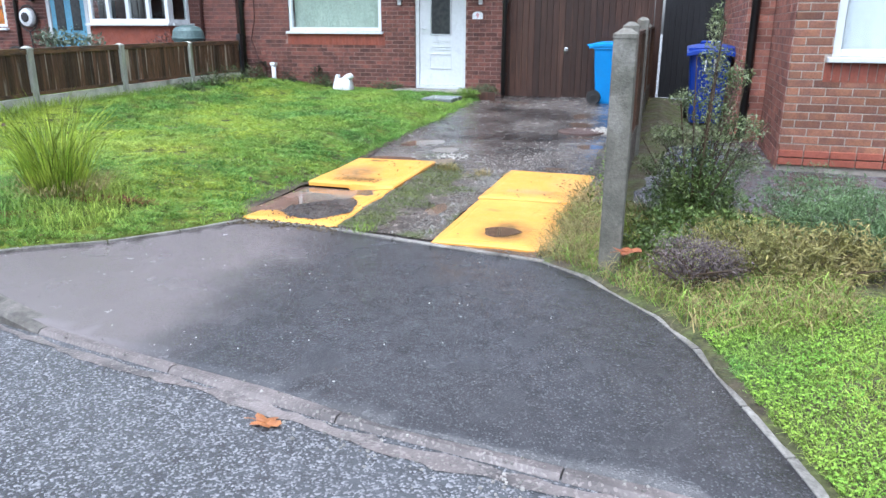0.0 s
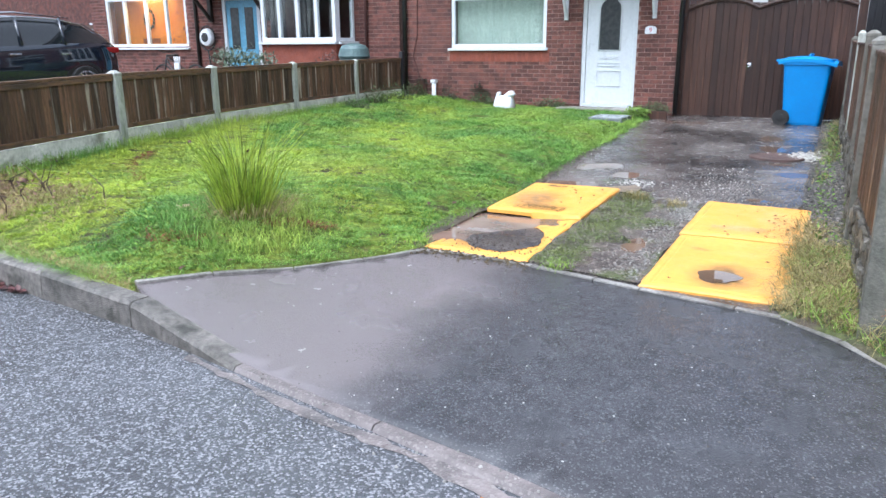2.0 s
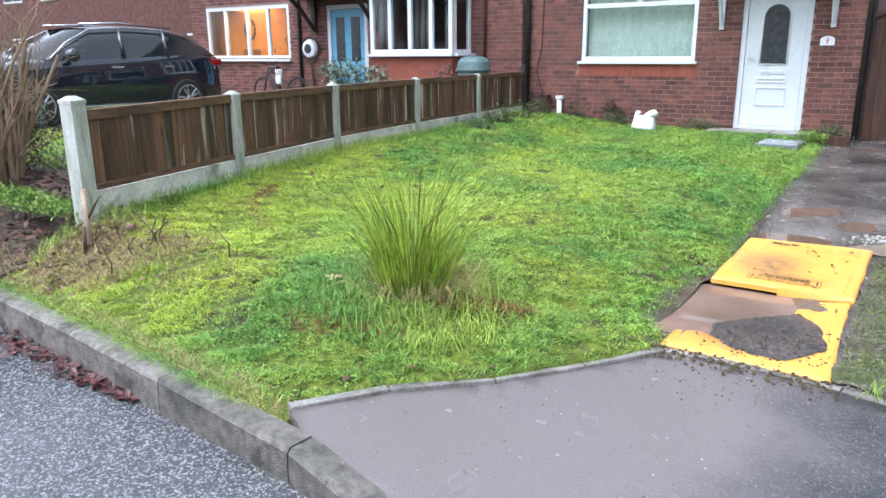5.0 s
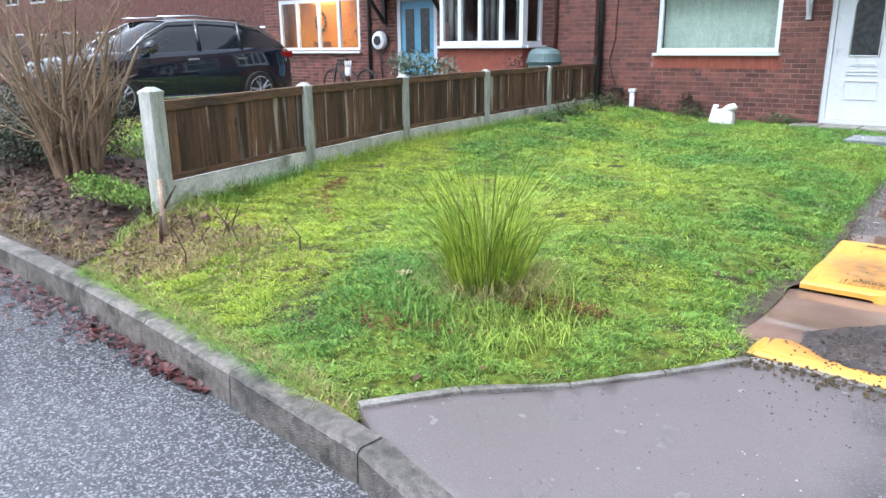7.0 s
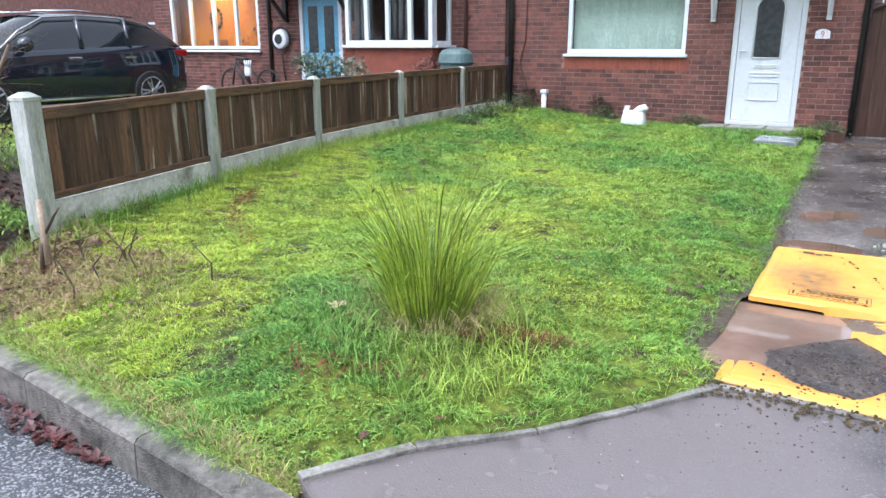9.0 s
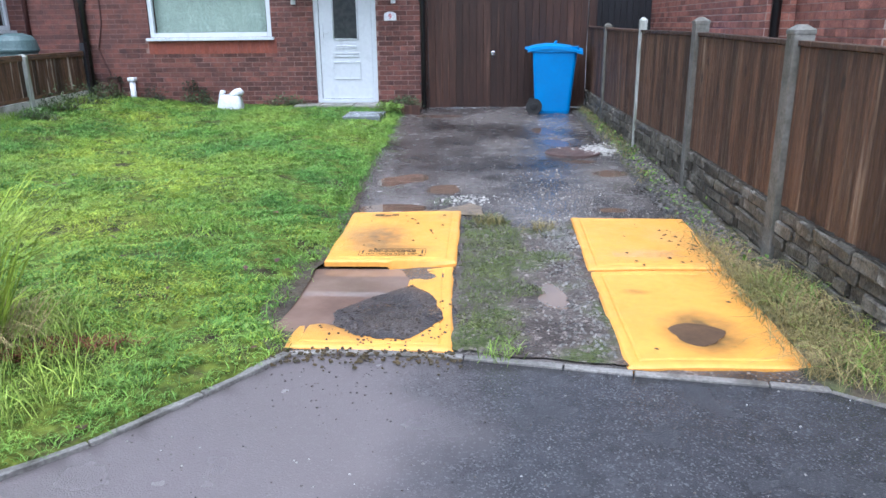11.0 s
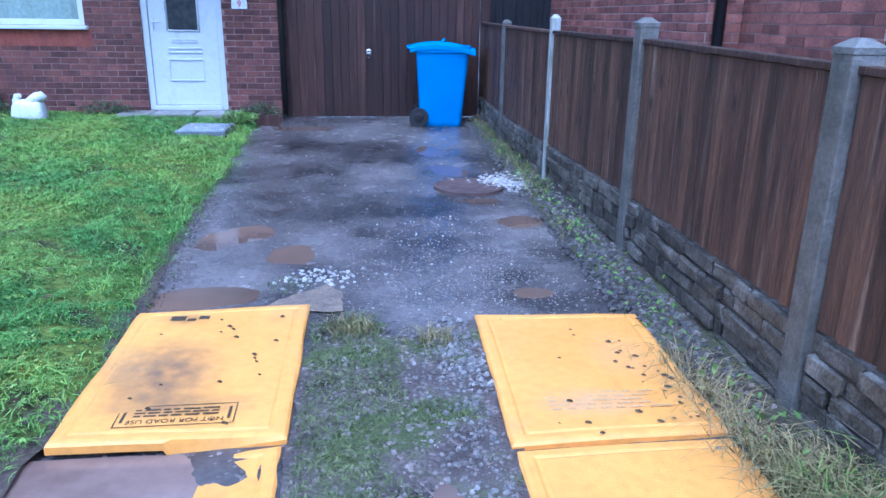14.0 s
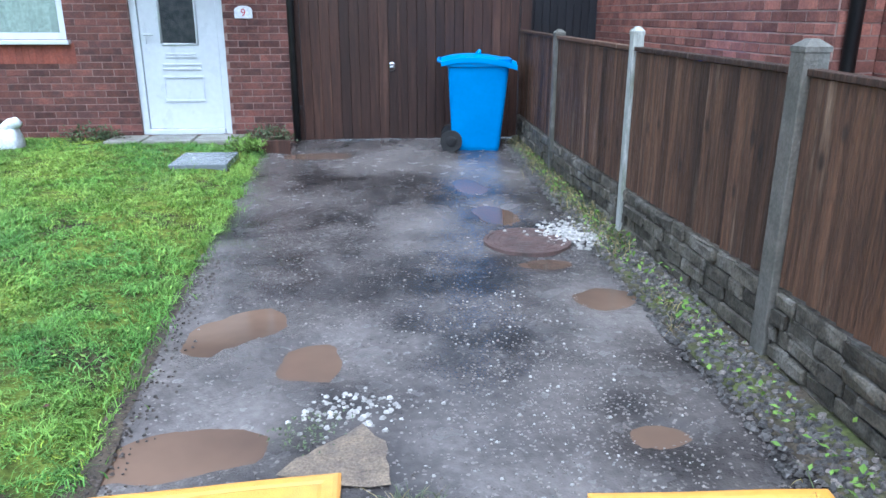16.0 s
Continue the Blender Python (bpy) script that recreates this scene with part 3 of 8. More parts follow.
EDGING = [(-4.1, 3.12), (-3.9, 3.54), (-3.58, 3.94), (-3.3, 4.34), (-3.03, 4.74)]
FRONT = [(-3.03, 4.74), (-2.8, 4.77), (-2.2, 4.72), (-1.75, 4.63), (-1.45, 4.57), (-0.9, 4.48), (-0.66, 4.44)]
RIGHT = [(-0.66, 4.44), (-0.38, 4.23), (0.05, 3.74), (0.24, 3.4), (0.42, 2.92), (0.55, 2.6), (0.66, 2.3)]
kerbs = [(x, kerb_y(x) + 0.06) for x in np.arange(0.66, -4.11, -0.2)]
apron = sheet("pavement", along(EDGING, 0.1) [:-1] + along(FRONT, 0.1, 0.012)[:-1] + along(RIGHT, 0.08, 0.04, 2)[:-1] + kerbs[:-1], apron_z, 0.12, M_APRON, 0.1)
tagged(apron, "dark smooth asphalt footway crossing with a dropped front", "pavement", kind="structure")

LAWN_EDGE = [(-3.03, 4.78), (-3.22, 5.1), (-3.22, 5.8), (-3.12, 6.3), (-3.14, 7.2), (-3.22, 8.2), (-3.26, 9.2), (-3.25, 10.2), (-3.3, 11.8), (-3.32, 12.6), (-3.32, 13.4)]
drive = sheet("driveway", [(-3.45, 13.7), (-3.6, 4.9)] + along([(-3.1, 4.76)] + [(x, y + 0.01) for x, y in FRONT[1:]], 0.1, 0.01)[:-1] + [(-0.3, 4.46), (-0.3, 13.7)], drv, 0.05, M_DRIVE)
tagged(drive, "worn wet asphalt driveway with stones, patches and puddles", "driveway", kind="structure")

LAWN_OUT = along(LAWN_EDGE, 0.08, 0.06, 7)[:-1] + [(-3.32, 13.42), (-8.4, 13.42), (-8.4, 11.4), (-8.0, 8.5), (-7.5, 6), (-7.1, 4), (-7.0, 3.3)] + [(x, kerb_y(x) + 0.12) for x in np.arange(-6.8, -4.15, 0.2)] + along(EDGING, 0.1, 0.02, 3)[:-1]
lawn = sheet("lawn", LAWN_OUT, lawn_z, 0.13, M_TURF, 0.15)
tagged(lawn, "uneven mossy front lawn soil under grass", "lawn", kind="structure")
left_bed = sheet("garden_bed", [(-7.0, 3.3), (-7.1, 4.0), (-7.5, 6), (-8.0, 8.5), (-8.4, 11.4), (-8.4, 13.3), (-30, 13.3), (-30, 4.1)] + [(x, kerb_y(x) + 0.12) for x in np.arange(-24, -7.0, 0.5)], left_z, 0.35, M_SOIL, 0.15)
tagged(left_bed, "dark soil bed with leaf litter below the shrubs", "garden bed", kind="structure")
right_bed = sheet("verge", along(RIGHT[::-1], 0.08, 0.03, 2) + [(-0.75, 4.7), (-0.62, 5.8), (-0.6, 7.0), (-0.66, 8.0), (-0.68, 9.3), (-0.62, 10.8), (-0.5, 13.5), (0.9, 13.5), (0.9, 9.3), (0.95, 7.6), (14, 7.6), (14, 1.0)] + [(x, kerb_y(x) + 0.12) for x in np.arange(11.5, 0.7, -0.5)], verge_z, 0.15, M_VERGE, 0.15)
tagged(right_bed, "rough weedy turf beside the crossing and fence", "verge", kind="structure")
margin = sheet("soil_margin", along([(-3.0, 4.8), (-3.15, 5.1), (-3.15, 5.9), (-3.08, 6.3), (-3.1, 7.2), (-3.17, 8.3), (-3.24, 9.3), (-3.25, 8.4), (-3.22, 7.3), (-3.21, 6.4), (-3.32, 5.8), (-3.3, 5.1), (-3.12, 4.74), (-3.0, 4.8)], 0.07, 0.03, 21)[:-1], lambda x, y: max(lawn_z(x, y), drv(x, y)) + 0.003, 0.06, M_SOIL)
tagged(margin, "bare trodden soil where the lawn meets the drive", "soil", kind="stuff")
strip = sheet("gravel_patch", along([(-2.25, 4.76), (-2.27, 5.6), (-2.27, 6.6), (-2.1, 7.0), (-1.75, 6.75), (-1.4, 7.0), (-1.42, 6.0), (-1.48, 5.2), (-1.45, 4.62), (-2.25, 4.76)], 0.08, 0.03, 11)[:-1], lambda x, y: drv(x, y) + 0.012, 0.08, M_GRAVEL)
tagged(strip, "muddy gravel strip with sparse weeds between the covers", "gravel", kind="stuff")


def stones_along(name, group_of, x0, x1, length, gap, material, parent):
    x = x0
    while x < x1:
        xe = min(x + length, x1)
        pa, pb = (x, kerb_y(x)), (xe, kerb_y(xe))
        bm = bmesh.new()
        za, zb = kerb_z(x), kerb_z(xe)
        d = Vector((pb[0] - pa[0], pb[1] - pa[1], 0)).normalized()
        nrm = Vector((-d.y, d.x, 0))
        a, b = Vector((*pa, 0)) + d * gap, Vector((*pb, 0)) - d * gap
        vs = []
        for p, zt in ((a, za), (b, zb)):
            low = -0.35
            lift = 0.0
            vs.append([bm.verts.new(p + nrm * o + Vector((0, 0, z))) for o, z in ((-0.012, low), (0.0, zt - 0.02), (0.018, zt), (0.125, zt + 0.002), (0.125, low))])
        for k in range(4):
            bm.faces.new((vs[0][k], vs[1][k], vs[1][k + 1], vs[0][k + 1]))
        bm.faces.new(vs[0])
        bm.faces.new(vs[1][::-1])
        bmesh.ops.recalc_face_normals(bm, faces=bm.faces)
        part(name, bm, material(x), parent)
        x = xe


kerb = thing("kerb", -4, 2.95, 0, "grey concrete kerb stones, dropped at the crossing", "kerb", kind="structure")
stones_along("kerb_stone", kerb, -23.1, 14, 0.915, 0.004, lambda x: M_KERBLOW if -3.2 < x < 0.7 else M_KERB, kerb)
edging = thing("edging", -3.6, 3.9, 0, "thin concrete edging strip between lawn and crossing", "edging", kind="structure")


def edge_strip(pts, zf, w=0.05):
    for (xa, ya), (xb, yb) in zip(pts, pts[1:]):
        L = math.hypot(xb - xa, yb - ya)
        m = Matrix.Translation((xa, ya, 0)) @ Matrix.Rotation(math.atan2(yb - ya, xb - xa), 4, "Z")
        z0, z1 = zf(xa, ya), zf(xb, yb)
        bm = box(0.004, L - 0.004, -w / 2, w / 2, -0.15, 0.0, 0.004)
        for v in bm.verts:
            v.co.z += z0 + (z1 - z0) * v.co.x / L + (0.016 if v.co.z > -0.05 else 0)
        bmesh.ops.transform(bm, matrix=m, verts=bm.verts)
        part("edging_stone", bm, M_EDGING, edging)


edge_strip(EDGING, apron_z)
edge_strip(FRONT, lambda x, y: apron_z(x, y) - 0.006, 0.045)
edge_strip(RIGHT, lambda x, y: apron_z(x, y) - 0.011, 0.05)


# ---- walls ----
def wall_pieces(x0, x1, z0, z1, holes):
    """Boxes (x0, x1, z0, z1) that fill a wall round its openings."""
    cuts = sorted({x0, x1, *[h[0] for h in holes], *[h[1] for h in holes]})
    for a, b in zip(cuts, cuts[1:]):
        zs = sorted((h[2], h[3]) for h in holes if h[0] < (a + b) / 2 < h[1])
        z = z0
        for u, w in zs:
            if u > z:
                yield a, b, z, u
            z = w
        if z < z1:
            yield a, b, z, z1


def courses(L, z0, z1, holes, bl=0.215, j=0.01, bh=0.065):
    """Bricks of a stretcher bond as (x0, x1, z0, z1)."""
    row, z = 0, z0
    while z + bh <= z1 + 0.001:
        zc = z + bh / 2
        gaps = sorted((h[0], h[1]) for h in holes if h[2] - 0.01 < zc < h[3] + 0.01)
        spans, x = [], 0.0
        for a, b in gaps:
            spans.append((x, a))
            x = b
        spans.append((x, L))
        for a, b in spans:
            k = math.floor(a / (bl + j)) - 1
            x = k * (bl + j) + (row % 2) * (bl + j) / 2
            while x < b:
                u, w = max(x, a), min(x + bl, b)
                if w - u > 0.04:
                    yield u, w, z, z + bh
                x += bl + j
        z += bh + j
        row += 1


def brick_wall(name, m, L, z0, z1, brick_top, holes, single, mats, label, thick=0.28, skip=()):
    """A wall along +x of m, seen from -y. single: (x0, x1, z0, z1), the stretch whose bricks are objects."""
    m_one, m_many, m_mortar = mats
    w = thing(name, *m.translation, label, "wall", kind="structure")
    bm = bmesh.new()
    for a, b, c, d in wall_pieces(0, L, z0, z1, holes):
        bx(bm, a, b, 0.0, thick, c, d)
    bmesh.ops.transform(bm, matrix=m, verts=bm.verts)
    part("mortar", bm, m_mortar, w)
    shared, V, F, count = {}, [], [], 0
    rng = random.Random(name)
    for a, b, c, d in courses(L, z0 + 0.005, brick_top, list(holes) + list(skip)):
        lift = -0.004 - rng.random() * 0.002
        if single and single[0] <= a and b <= single[1] and single[2] <= c and d <= single[3] and count < 300:
            key = round(b - a, 2)
            if key not in shared:
                bb = bmesh.new()
                bx(bb, 0.0, b - a, 0.0, 0.04, 0.0, 0.065)
                top = [e for e in bb.edges if all(v.co.y < 0.001 for v in e.verts)]
                bmesh.ops.bevel(bb, geom=top, offset=0.004, segments=1, affect="EDGES")
                me = bpy.data.meshes.new("brick")
                bb.to_mesh(me)
                bb.free()
                me.materials.append(m_one)
                shared[key] = me
            o = new("brick", shared[key])
            o.parent = w
            o.matrix_parent_inverse = w.matrix_basis.inverted()
            o.matrix_basis = m @ Matrix.Translation((a, lift, c))
            count += 1
        else:
            i = len(V)
            for z in (c, d):
                for y in (lift, 0.03):
                    for x in (a, b):
                        V.append(m @ Vector((x, y, z)))
            F += [(i + p, i + q, i + r) for p, q, r in ((0, 1, 5), (0, 5, 4), (4, 5, 7), (4, 7, 6), (0, 4, 6), (0, 6, 2), (1, 3, 7), (1, 7, 5), (0, 2, 3), (0, 3, 1))]
    if V:
        ob = link("brickwork", mesh_np("brickwork", V, F, m_many), w)
        ob["kind"] = "stuff"
    return w


RED = (M_BRICK, M_BRICKS, M_MORTAR)
PINK = (M_BRICKN, M_BRICKNS, M_MORTARN)
PALE = (M_BRICKO, M_BRICKOS, M_MORTARL)
HX0, HX1, HY, HZ = -8.42, -3.03, 13.4, 0.0
WIN = (-7.33, -5.38, 1.36, 2.62)
DOOR = (-4.71, -3.73, 0.33, 2.44)
house_wall = brick_wall("wall_house", pose(HX0, HY, 0), HX1 - HX0, HZ, 5.2, 3.0, [(WIN[0] - HX0, WIN[1] - HX0, WIN[2], WIN[3]), (DOOR[0] - HX0, DOOR[1] - HX0, DOOR[2], DOOR[3])],
                        (2.3, 5.4, 0.2, 2.3), RED, "red brick front wall of a two storey house", skip=[(WIN[0] - 0.05 - HX0, WIN[1] + 0.05 - HX0, 1.1, 1.36)])
# plain red panel of upright bricks under the window
x = WIN[0] - 0.03
while x < WIN[1] + 0.02:
    part("brick", box(x, x + 0.065, HY - 0.009, HY + 0.03, 1.11, 1.325), M_BRICKP, house_wall)
    x += 0.0685


def shell(name, x0, x1, y0, y1, z1, label, back=None):
    """Side and back walls and the pitched roof of a house."""
    t = 0.28
    w = thing(name, x0, y1, 0, label, "house wall", kind="structure")
    part("side_wall", box(x0, x0 + t, y0 + 0.29, y1, 0, z1), M_BRICKS, w)
    part("side_wall", box(x1 - t, x1, y0 + 0.29, y1, 0, z1), M_BRICKS, w)
    part("back_wall", box(x0 + t + 0.003, x1 - t - 0.003, y1 - t, y1, 0, z1), M_BRICKS, w)
    part("upper_floor", box(x0 + t + 0.003, x1 - t - 0.003, y0 + 0.29, y1 - t - 0.003, 2.62, 2.8), M_ROOM, w)
    r = thing(name.replace("wall", "roof"), x0, y1, z1, "dark tiled pitched roof", "roof", kind="structure")
    bm = bmesh.new()
    ym, zr = (y0 + y1) / 2, z1 + (y1 - y0) * 0.32
    lo = [(x0 - 0.2, y0 - 0.35, z1 - 0.1), (x1 + 0.2, y0 - 0.35, z1 - 0.1), (x1 + 0.2, ym, zr), (x0 - 0.2, ym, zr), (x1 + 0.2, y1 + 0.35, z1 - 0.1), (x0 - 0.2, y1 + 0.35, z1 - 0.1)]
    a = [bm.verts.new(p) for p in lo]
    b = [bm.verts.new((p[0], p[1], p[2] + 0.12)) for p in lo]
    for q in ((0, 1, 2, 3), (3, 2, 4, 5)):
        bm.faces.new([b[i] for i in q])
        bm.faces.new([a[i] for i in q[::-1]])
    for i, k in ((0, 1), (1, 2), (2, 4), (4, 5), (5, 3), (3, 0)):
        bm.faces.new((a[i], a[k], b[k], b[i]))
    bmesh.ops.recalc_face_normals(bm, faces=bm.faces)
    part("tiles", bm, M_TILE, r)
    return w


shell("wall_house_shell", HX0, HX1, HY, 21.0, 5.2, "plain side and back walls of the house")


# ---- windows and doors ----
def window(name, x0, x1, z0, z1, y, label, bars=(), transom=None, frame_w=0.07, depth=0.08, sill=True, m=Matrix.Identity(4)):
    """A white framed window in the plane y, seen from -y. bars: x of the uprights."""
    w = thing(name, x0, y, z0, label, "window", kind="structure")

    def piece(nm, a, b, c, d, e, f, mt, bev=0.006):
        return part(nm, box(a, b, c, d, e, f, bev, m), mt, w)

    piece("window_frame", x0, x0 + frame_w, y, y + depth, z0, z1, M_UPVC)
    piece("window_frame", x1 - frame_w, x1, y, y + depth, z0, z1, M_UPVC)
    piece("window_frame", x0 + frame_w, x1 - frame_w, y, y + depth, z0, z0 + frame_w, M_UPVC)
    piece("window_frame", x0 + frame_w, x1 - frame_w, y, y + depth, z1 - frame_w, z1, M_UPVC)
    top = z1 - frame_w
    if transom:
        piece("transom", x0 + frame_w, x1 - frame_w, y + 0.002, y + depth - 0.002, transom - 0.035, transom + 0.035, M_UPVC)
    xs = [x0 + frame_w, *bars, x1 - frame_w]
    for b in bars:
        piece("mullion", b - 0.04, b + 0.04, y - 0.004, y + depth - 0.004, z0 + frame_w, top, M_UPVC)
    for a, b in zip(xs, xs[1:]):
        g = piece("pane", a + 0.01, b - 0.01, y + 0.03, y + 0.045, z0 + frame_w - 0.01, top + 0.01, M_GLASS, 0)
        g.visible_shadow = False
    if sill:
        piece("window_sill", x0 - 0.04, x1 + 0.04, y - 0.09, y + 0.1, z0 - 0.05, z0 - 0.003, M_UPVC, 0.008)
    return w


win = window("window_1", *WIN, HY + 0.02, "white framed front window with pale vertical blinds", bars=(), transom=2.26)
part("mullion", box(-6.39, -6.31, HY + 0.018, HY + 0.1, 2.3, 2.55, 0.006), M_UPVC, win)
blinds = thing("vertical_blinds", -6.35, HY + 0.2, 2.55, "pale green vertical blinds drawn behind the window", "blinds")
part("head_rail", box(WIN[0] + 0.05, WIN[1] - 0.05, HY + 0.17, HY + 0.22, 2.54, 2.6), M_UPVC, blinds)
for i in range(25):
    u = WIN[0] + 0.09 + i * 0.0735
    bm = box(-0.042, 0.042, -0.002, 0.002, 1.42, 2.54, 0, pose(u, HY + 0.2, 0, 0, 0, 24))
    part("blind_slat", bm, M_BLIND, blinds)


def upvc_door(x0, x1, z0, z1, y):
    d = thing("door_1", x0, y, z0, "white panelled front door with dark arched glass", "door", kind="structure")
    f = 0.075
    for a, b, c, e in ((x0, x0 + f, z0, z1), (x1 - f, x1, z0, z1), (x0 + f, x1 - f, z1 - f, z1)):
        part("door_frame", box(a, b, y, y + 0.08, c, e, 0.006), M_UPVC, d)
    part("door_sill", box(x0 + f, x1 - f, y - 0.03, y + 0.08, z0, z0 + 0.06, 0.006), M_UPVC, d)
    part("door_leaf", box(x0 + f + 0.005, x1 - f - 0.005, y + 0.02, y + 0.065, z0 + 0.065, z1 - f - 0.005, 0.004), M_UPVC, d)
    xm = (x0 + x1) / 2
    # dark arched glass with a raised rim
    gw, gz0, gz1 = 0.19, z0 + 0.98, z0 + 1.86
    bm = bmesh.new()
    ring = [(xm - gw, gz0), (xm + gw, gz0)] + [(xm + gw * math.cos(a), gz1 - gw + gw * math.sin(a)) for a in np.linspace(0, math.pi, 14)]
    a = [bm.verts.new((u, y + 0.014, w)) for u, w in ring]
    b = [bm.verts.new((u, y + 0.03, w)) for u, w in ring]
    bm.faces.new(a)
    for i in range(len(a)):
        bm.faces.new((a[i], a[(i + 1) % len(a)], b[(i + 1) % len(a)], b[i]))
    bmesh.ops.recalc_face_normals(bm, faces=bm.faces)
    part("glass_panel", bm, M_DARKGLASS, d, "dark patterned arched glass")
    bm = bmesh.new()
    tube(bm, [(u, y + 0.014, w) for u, w in ring] + [(ring[0][0], y + 0.014, ring[0][1])], 0.014, 6)
    part("glass_rim", bm, M_UPVC, d, smooth=True)
    # stacked raised panels below
    for zz, hw, hh in ((0.86, 0.16, 0.025), (0.74, 0.21, 0.035), (0.5, 0.22, 0.14)):
        bm = bmesh.new()
        za = z0 + zz
        for p, q, r, s in ((-hw, hw, za - hh, za - hh + 0.022), (-hw, hw, za + hh - 0.022, za + hh)):
            bx(bm, xm + p, xm + q, y + 0.006, y + 0.022, r, s, 0.004)
        for p in (-hw, hw - 0.02):
            bx(bm, xm + p, xm + p + 0.02, y + 0.008, y + 0.022, za - hh + 0.02, za + hh - 0.02, 0.004)
        part("raised_panel", bm, M_UPVC, d)
    bm = bmesh.new()
    bx(bm, x0 + 0.115, x0 + 0.14, y + 0.01, y + 0.022, z0 + 0.98, z0 + 1.2, 0.004)
    tube(bm, [(x0 + 0.128, y + 0.01, z0 + 1.08), (x0 + 0.128, y - 0.035, z0 + 1.08), (x0 + 0.23, y - 0.04, z0 + 1.08)], 0.01, 8)
    part("door_handle", bm, M_UPVC, d)
    return d


upvc_door(*DOOR, HY + 0.03)
plate = thing("house_number_plate", -3.5, HY - 0.02, 1.64, "white arched house number plate with a red nine", "sign")
bm = bmesh.new()
ring = [(-3.6, 1.58), (-3.41, 1.58), (-3.41, 1.66)] + [(-3.505 + 0.095 * math.cos(a), 1.66 + 0.05 * math.sin(a)) for a in np.linspace(0, math.pi, 10)][1:]
a = [bm.verts.new((u, HY - 0.022, w)) for u, w in ring]
b = [bm.verts.new((u, HY - 0.004, w)) for u, w in ring]
bm.faces.new(a)
for i in range(len(a)):
    bm.faces.new((a[i], a[(i + 1) % len(a)], b[(i + 1) % len(a)], b[i]))
bmesh.ops.recalc_face_normals(bm, faces=bm.faces)
part("plate", bm, M_WHITE, plate)


def lettering(name, text, size, m, material, parent, depth=0.002):
    cu = bpy.data.curves.new(name, "FONT")
    cu.body, cu.size, cu.extrude, cu.align_x, cu.align_y = text, size, depth, "CENTER", "CENTER"
    tmp = bpy.data.objects.new(name, cu)
    scene.collection.objects.link(tmp)
    me = bpy.data.meshes.new_from_object(tmp.evaluated_get(bpy.context.evaluated_depsgraph_get()))
    bpy.data.objects.remove(tmp)
    me.transform(m)
    me.materials.clear()
    me.materials.append(material)
    return link(name, me, parent)


lettering("digit", "9", 0.11, pose(-3.505, HY - 0.025, 1.635, 90), M_REDDIGIT, plate)
canopy = thing("door_canopy", -4.22, HY, 2.6, "white timber door canopy on two shaped brackets", "canopy")
part("canopy_roof", box(-5.1, -3.35, HY - 0.75, HY - 0.012, 2.66, 2.74, 0.01), M_UPVC, canopy)
for u in (-5.0, -3.45):
    bm = bmesh.new()
    bx(bm, u - 0.035, u + 0.035, HY - 0.05, HY - 0.01, 1.83, 2.66, 0.006)
    tube(bm, [(u, HY - 0.05, 1.9), (u, HY - 0.2, 2.2), (u, HY - 0.5, 2.5), (u, HY - 0.65, 2.66)], 0.035, 6)
    part("bracket", bm, M_UPVC, canopy)


# ---- side gate ----
def plank_gate(name, x0, x1, y, z0, z1, material, label, arch=0.0, split=None, knob=True, tag="gate"):
    g = thing(name, (x0 + x1) / 2, y, z0, label, tag)
    leaves = [(x0, split - 0.001), (split + 0.001, x1)] if split else [(x0, x1)]
    for a, b in leaves:
        n = max(3, round((b - a) / 0.105))
        for i in range(n):
            u, w = a + (b - a) * i / n, a + (b - a) * (i + 1) / n
            c = (u + w) / 2
            h = z1 - arch * (((c - a) / (b - a) - 0.5) * 2) ** 2
            part("plank", box(u + 0.002, w - 0.002, y, y + 0.022, z0 - 0.01, h, 0.003), material, g)
        bm = bmesh.new()
        bx(bm, a, b, y + 0.0225, y + 0.03, z0 - 0.01, z1 - arch - 0.012)
        part("backing", bm, material, g)
        for h in (0.25, 1.0, z1 - z0 - 0.35):
            part("ledge", box(a + 0.02, b - 0.02, y + 0.032, y + 0.07, z0 + h, z0 + h + 0.1), material, g)
        if arch:
            bm = bmesh.new()
            pts = [(a + (b - a) * k / 12, y - 0.006, z1 - arch * ((k / 12 - 0.5) * 2) ** 2 - 0.06) for k in range(13)]
            tube(bm, pts, 0.03, 6)
            part("arched_rail", bm, material, g)
    if knob and split:
        part("cover_strip", box(split - 0.004, split + 0.03, y - 0.007, y - 0.001, z0, z1 - arch - 0.03, 0.002), material, g)
        bm = bmesh.new()
        lathe(bm, (split - 0.07, y - 0.012, z0 + 0.83), [(0.035, 0.012), (0.035, 0.004), (0.02, 0.0)], 16, "y")
        part("ring_plate", bm, M_CHROME, g)
        bm = bmesh.new()
        tube(bm, [(split - 0.07 + 0.03 * math.sin(t), y - 0.018, z0 + 0.79 + 0.03 * math.cos(t)) for t in np.linspace(0, 6.28, 14)], 0.005, 6)
        part("ring_handle", bm, M_CHROME, g)
    return g


plank_gate("double_gate", -2.93, -0.45, 13.55, 0.24, 2.16, M_GATE, "brown stained double plank gate with ring handle, shut", 0.14, -1.84)
gp = thing("gate_post", -0.38, 13.55, 0.2, "brown timber gate post against the fence", "post")
part("post", box(-0.44, -0.32, 13.5, 13.62, 0.15, 2.3, 0.008), M_GATE, gp)
gp2 = thing("gate_post", -2.98, 13.6, 0.2, "brown timber gate post beside the downpipe", "post")
part("post", box(-3.02, -2.935, 13.56, 13.66, 0.15, 2.2, 0.006), M_GATE, gp2)


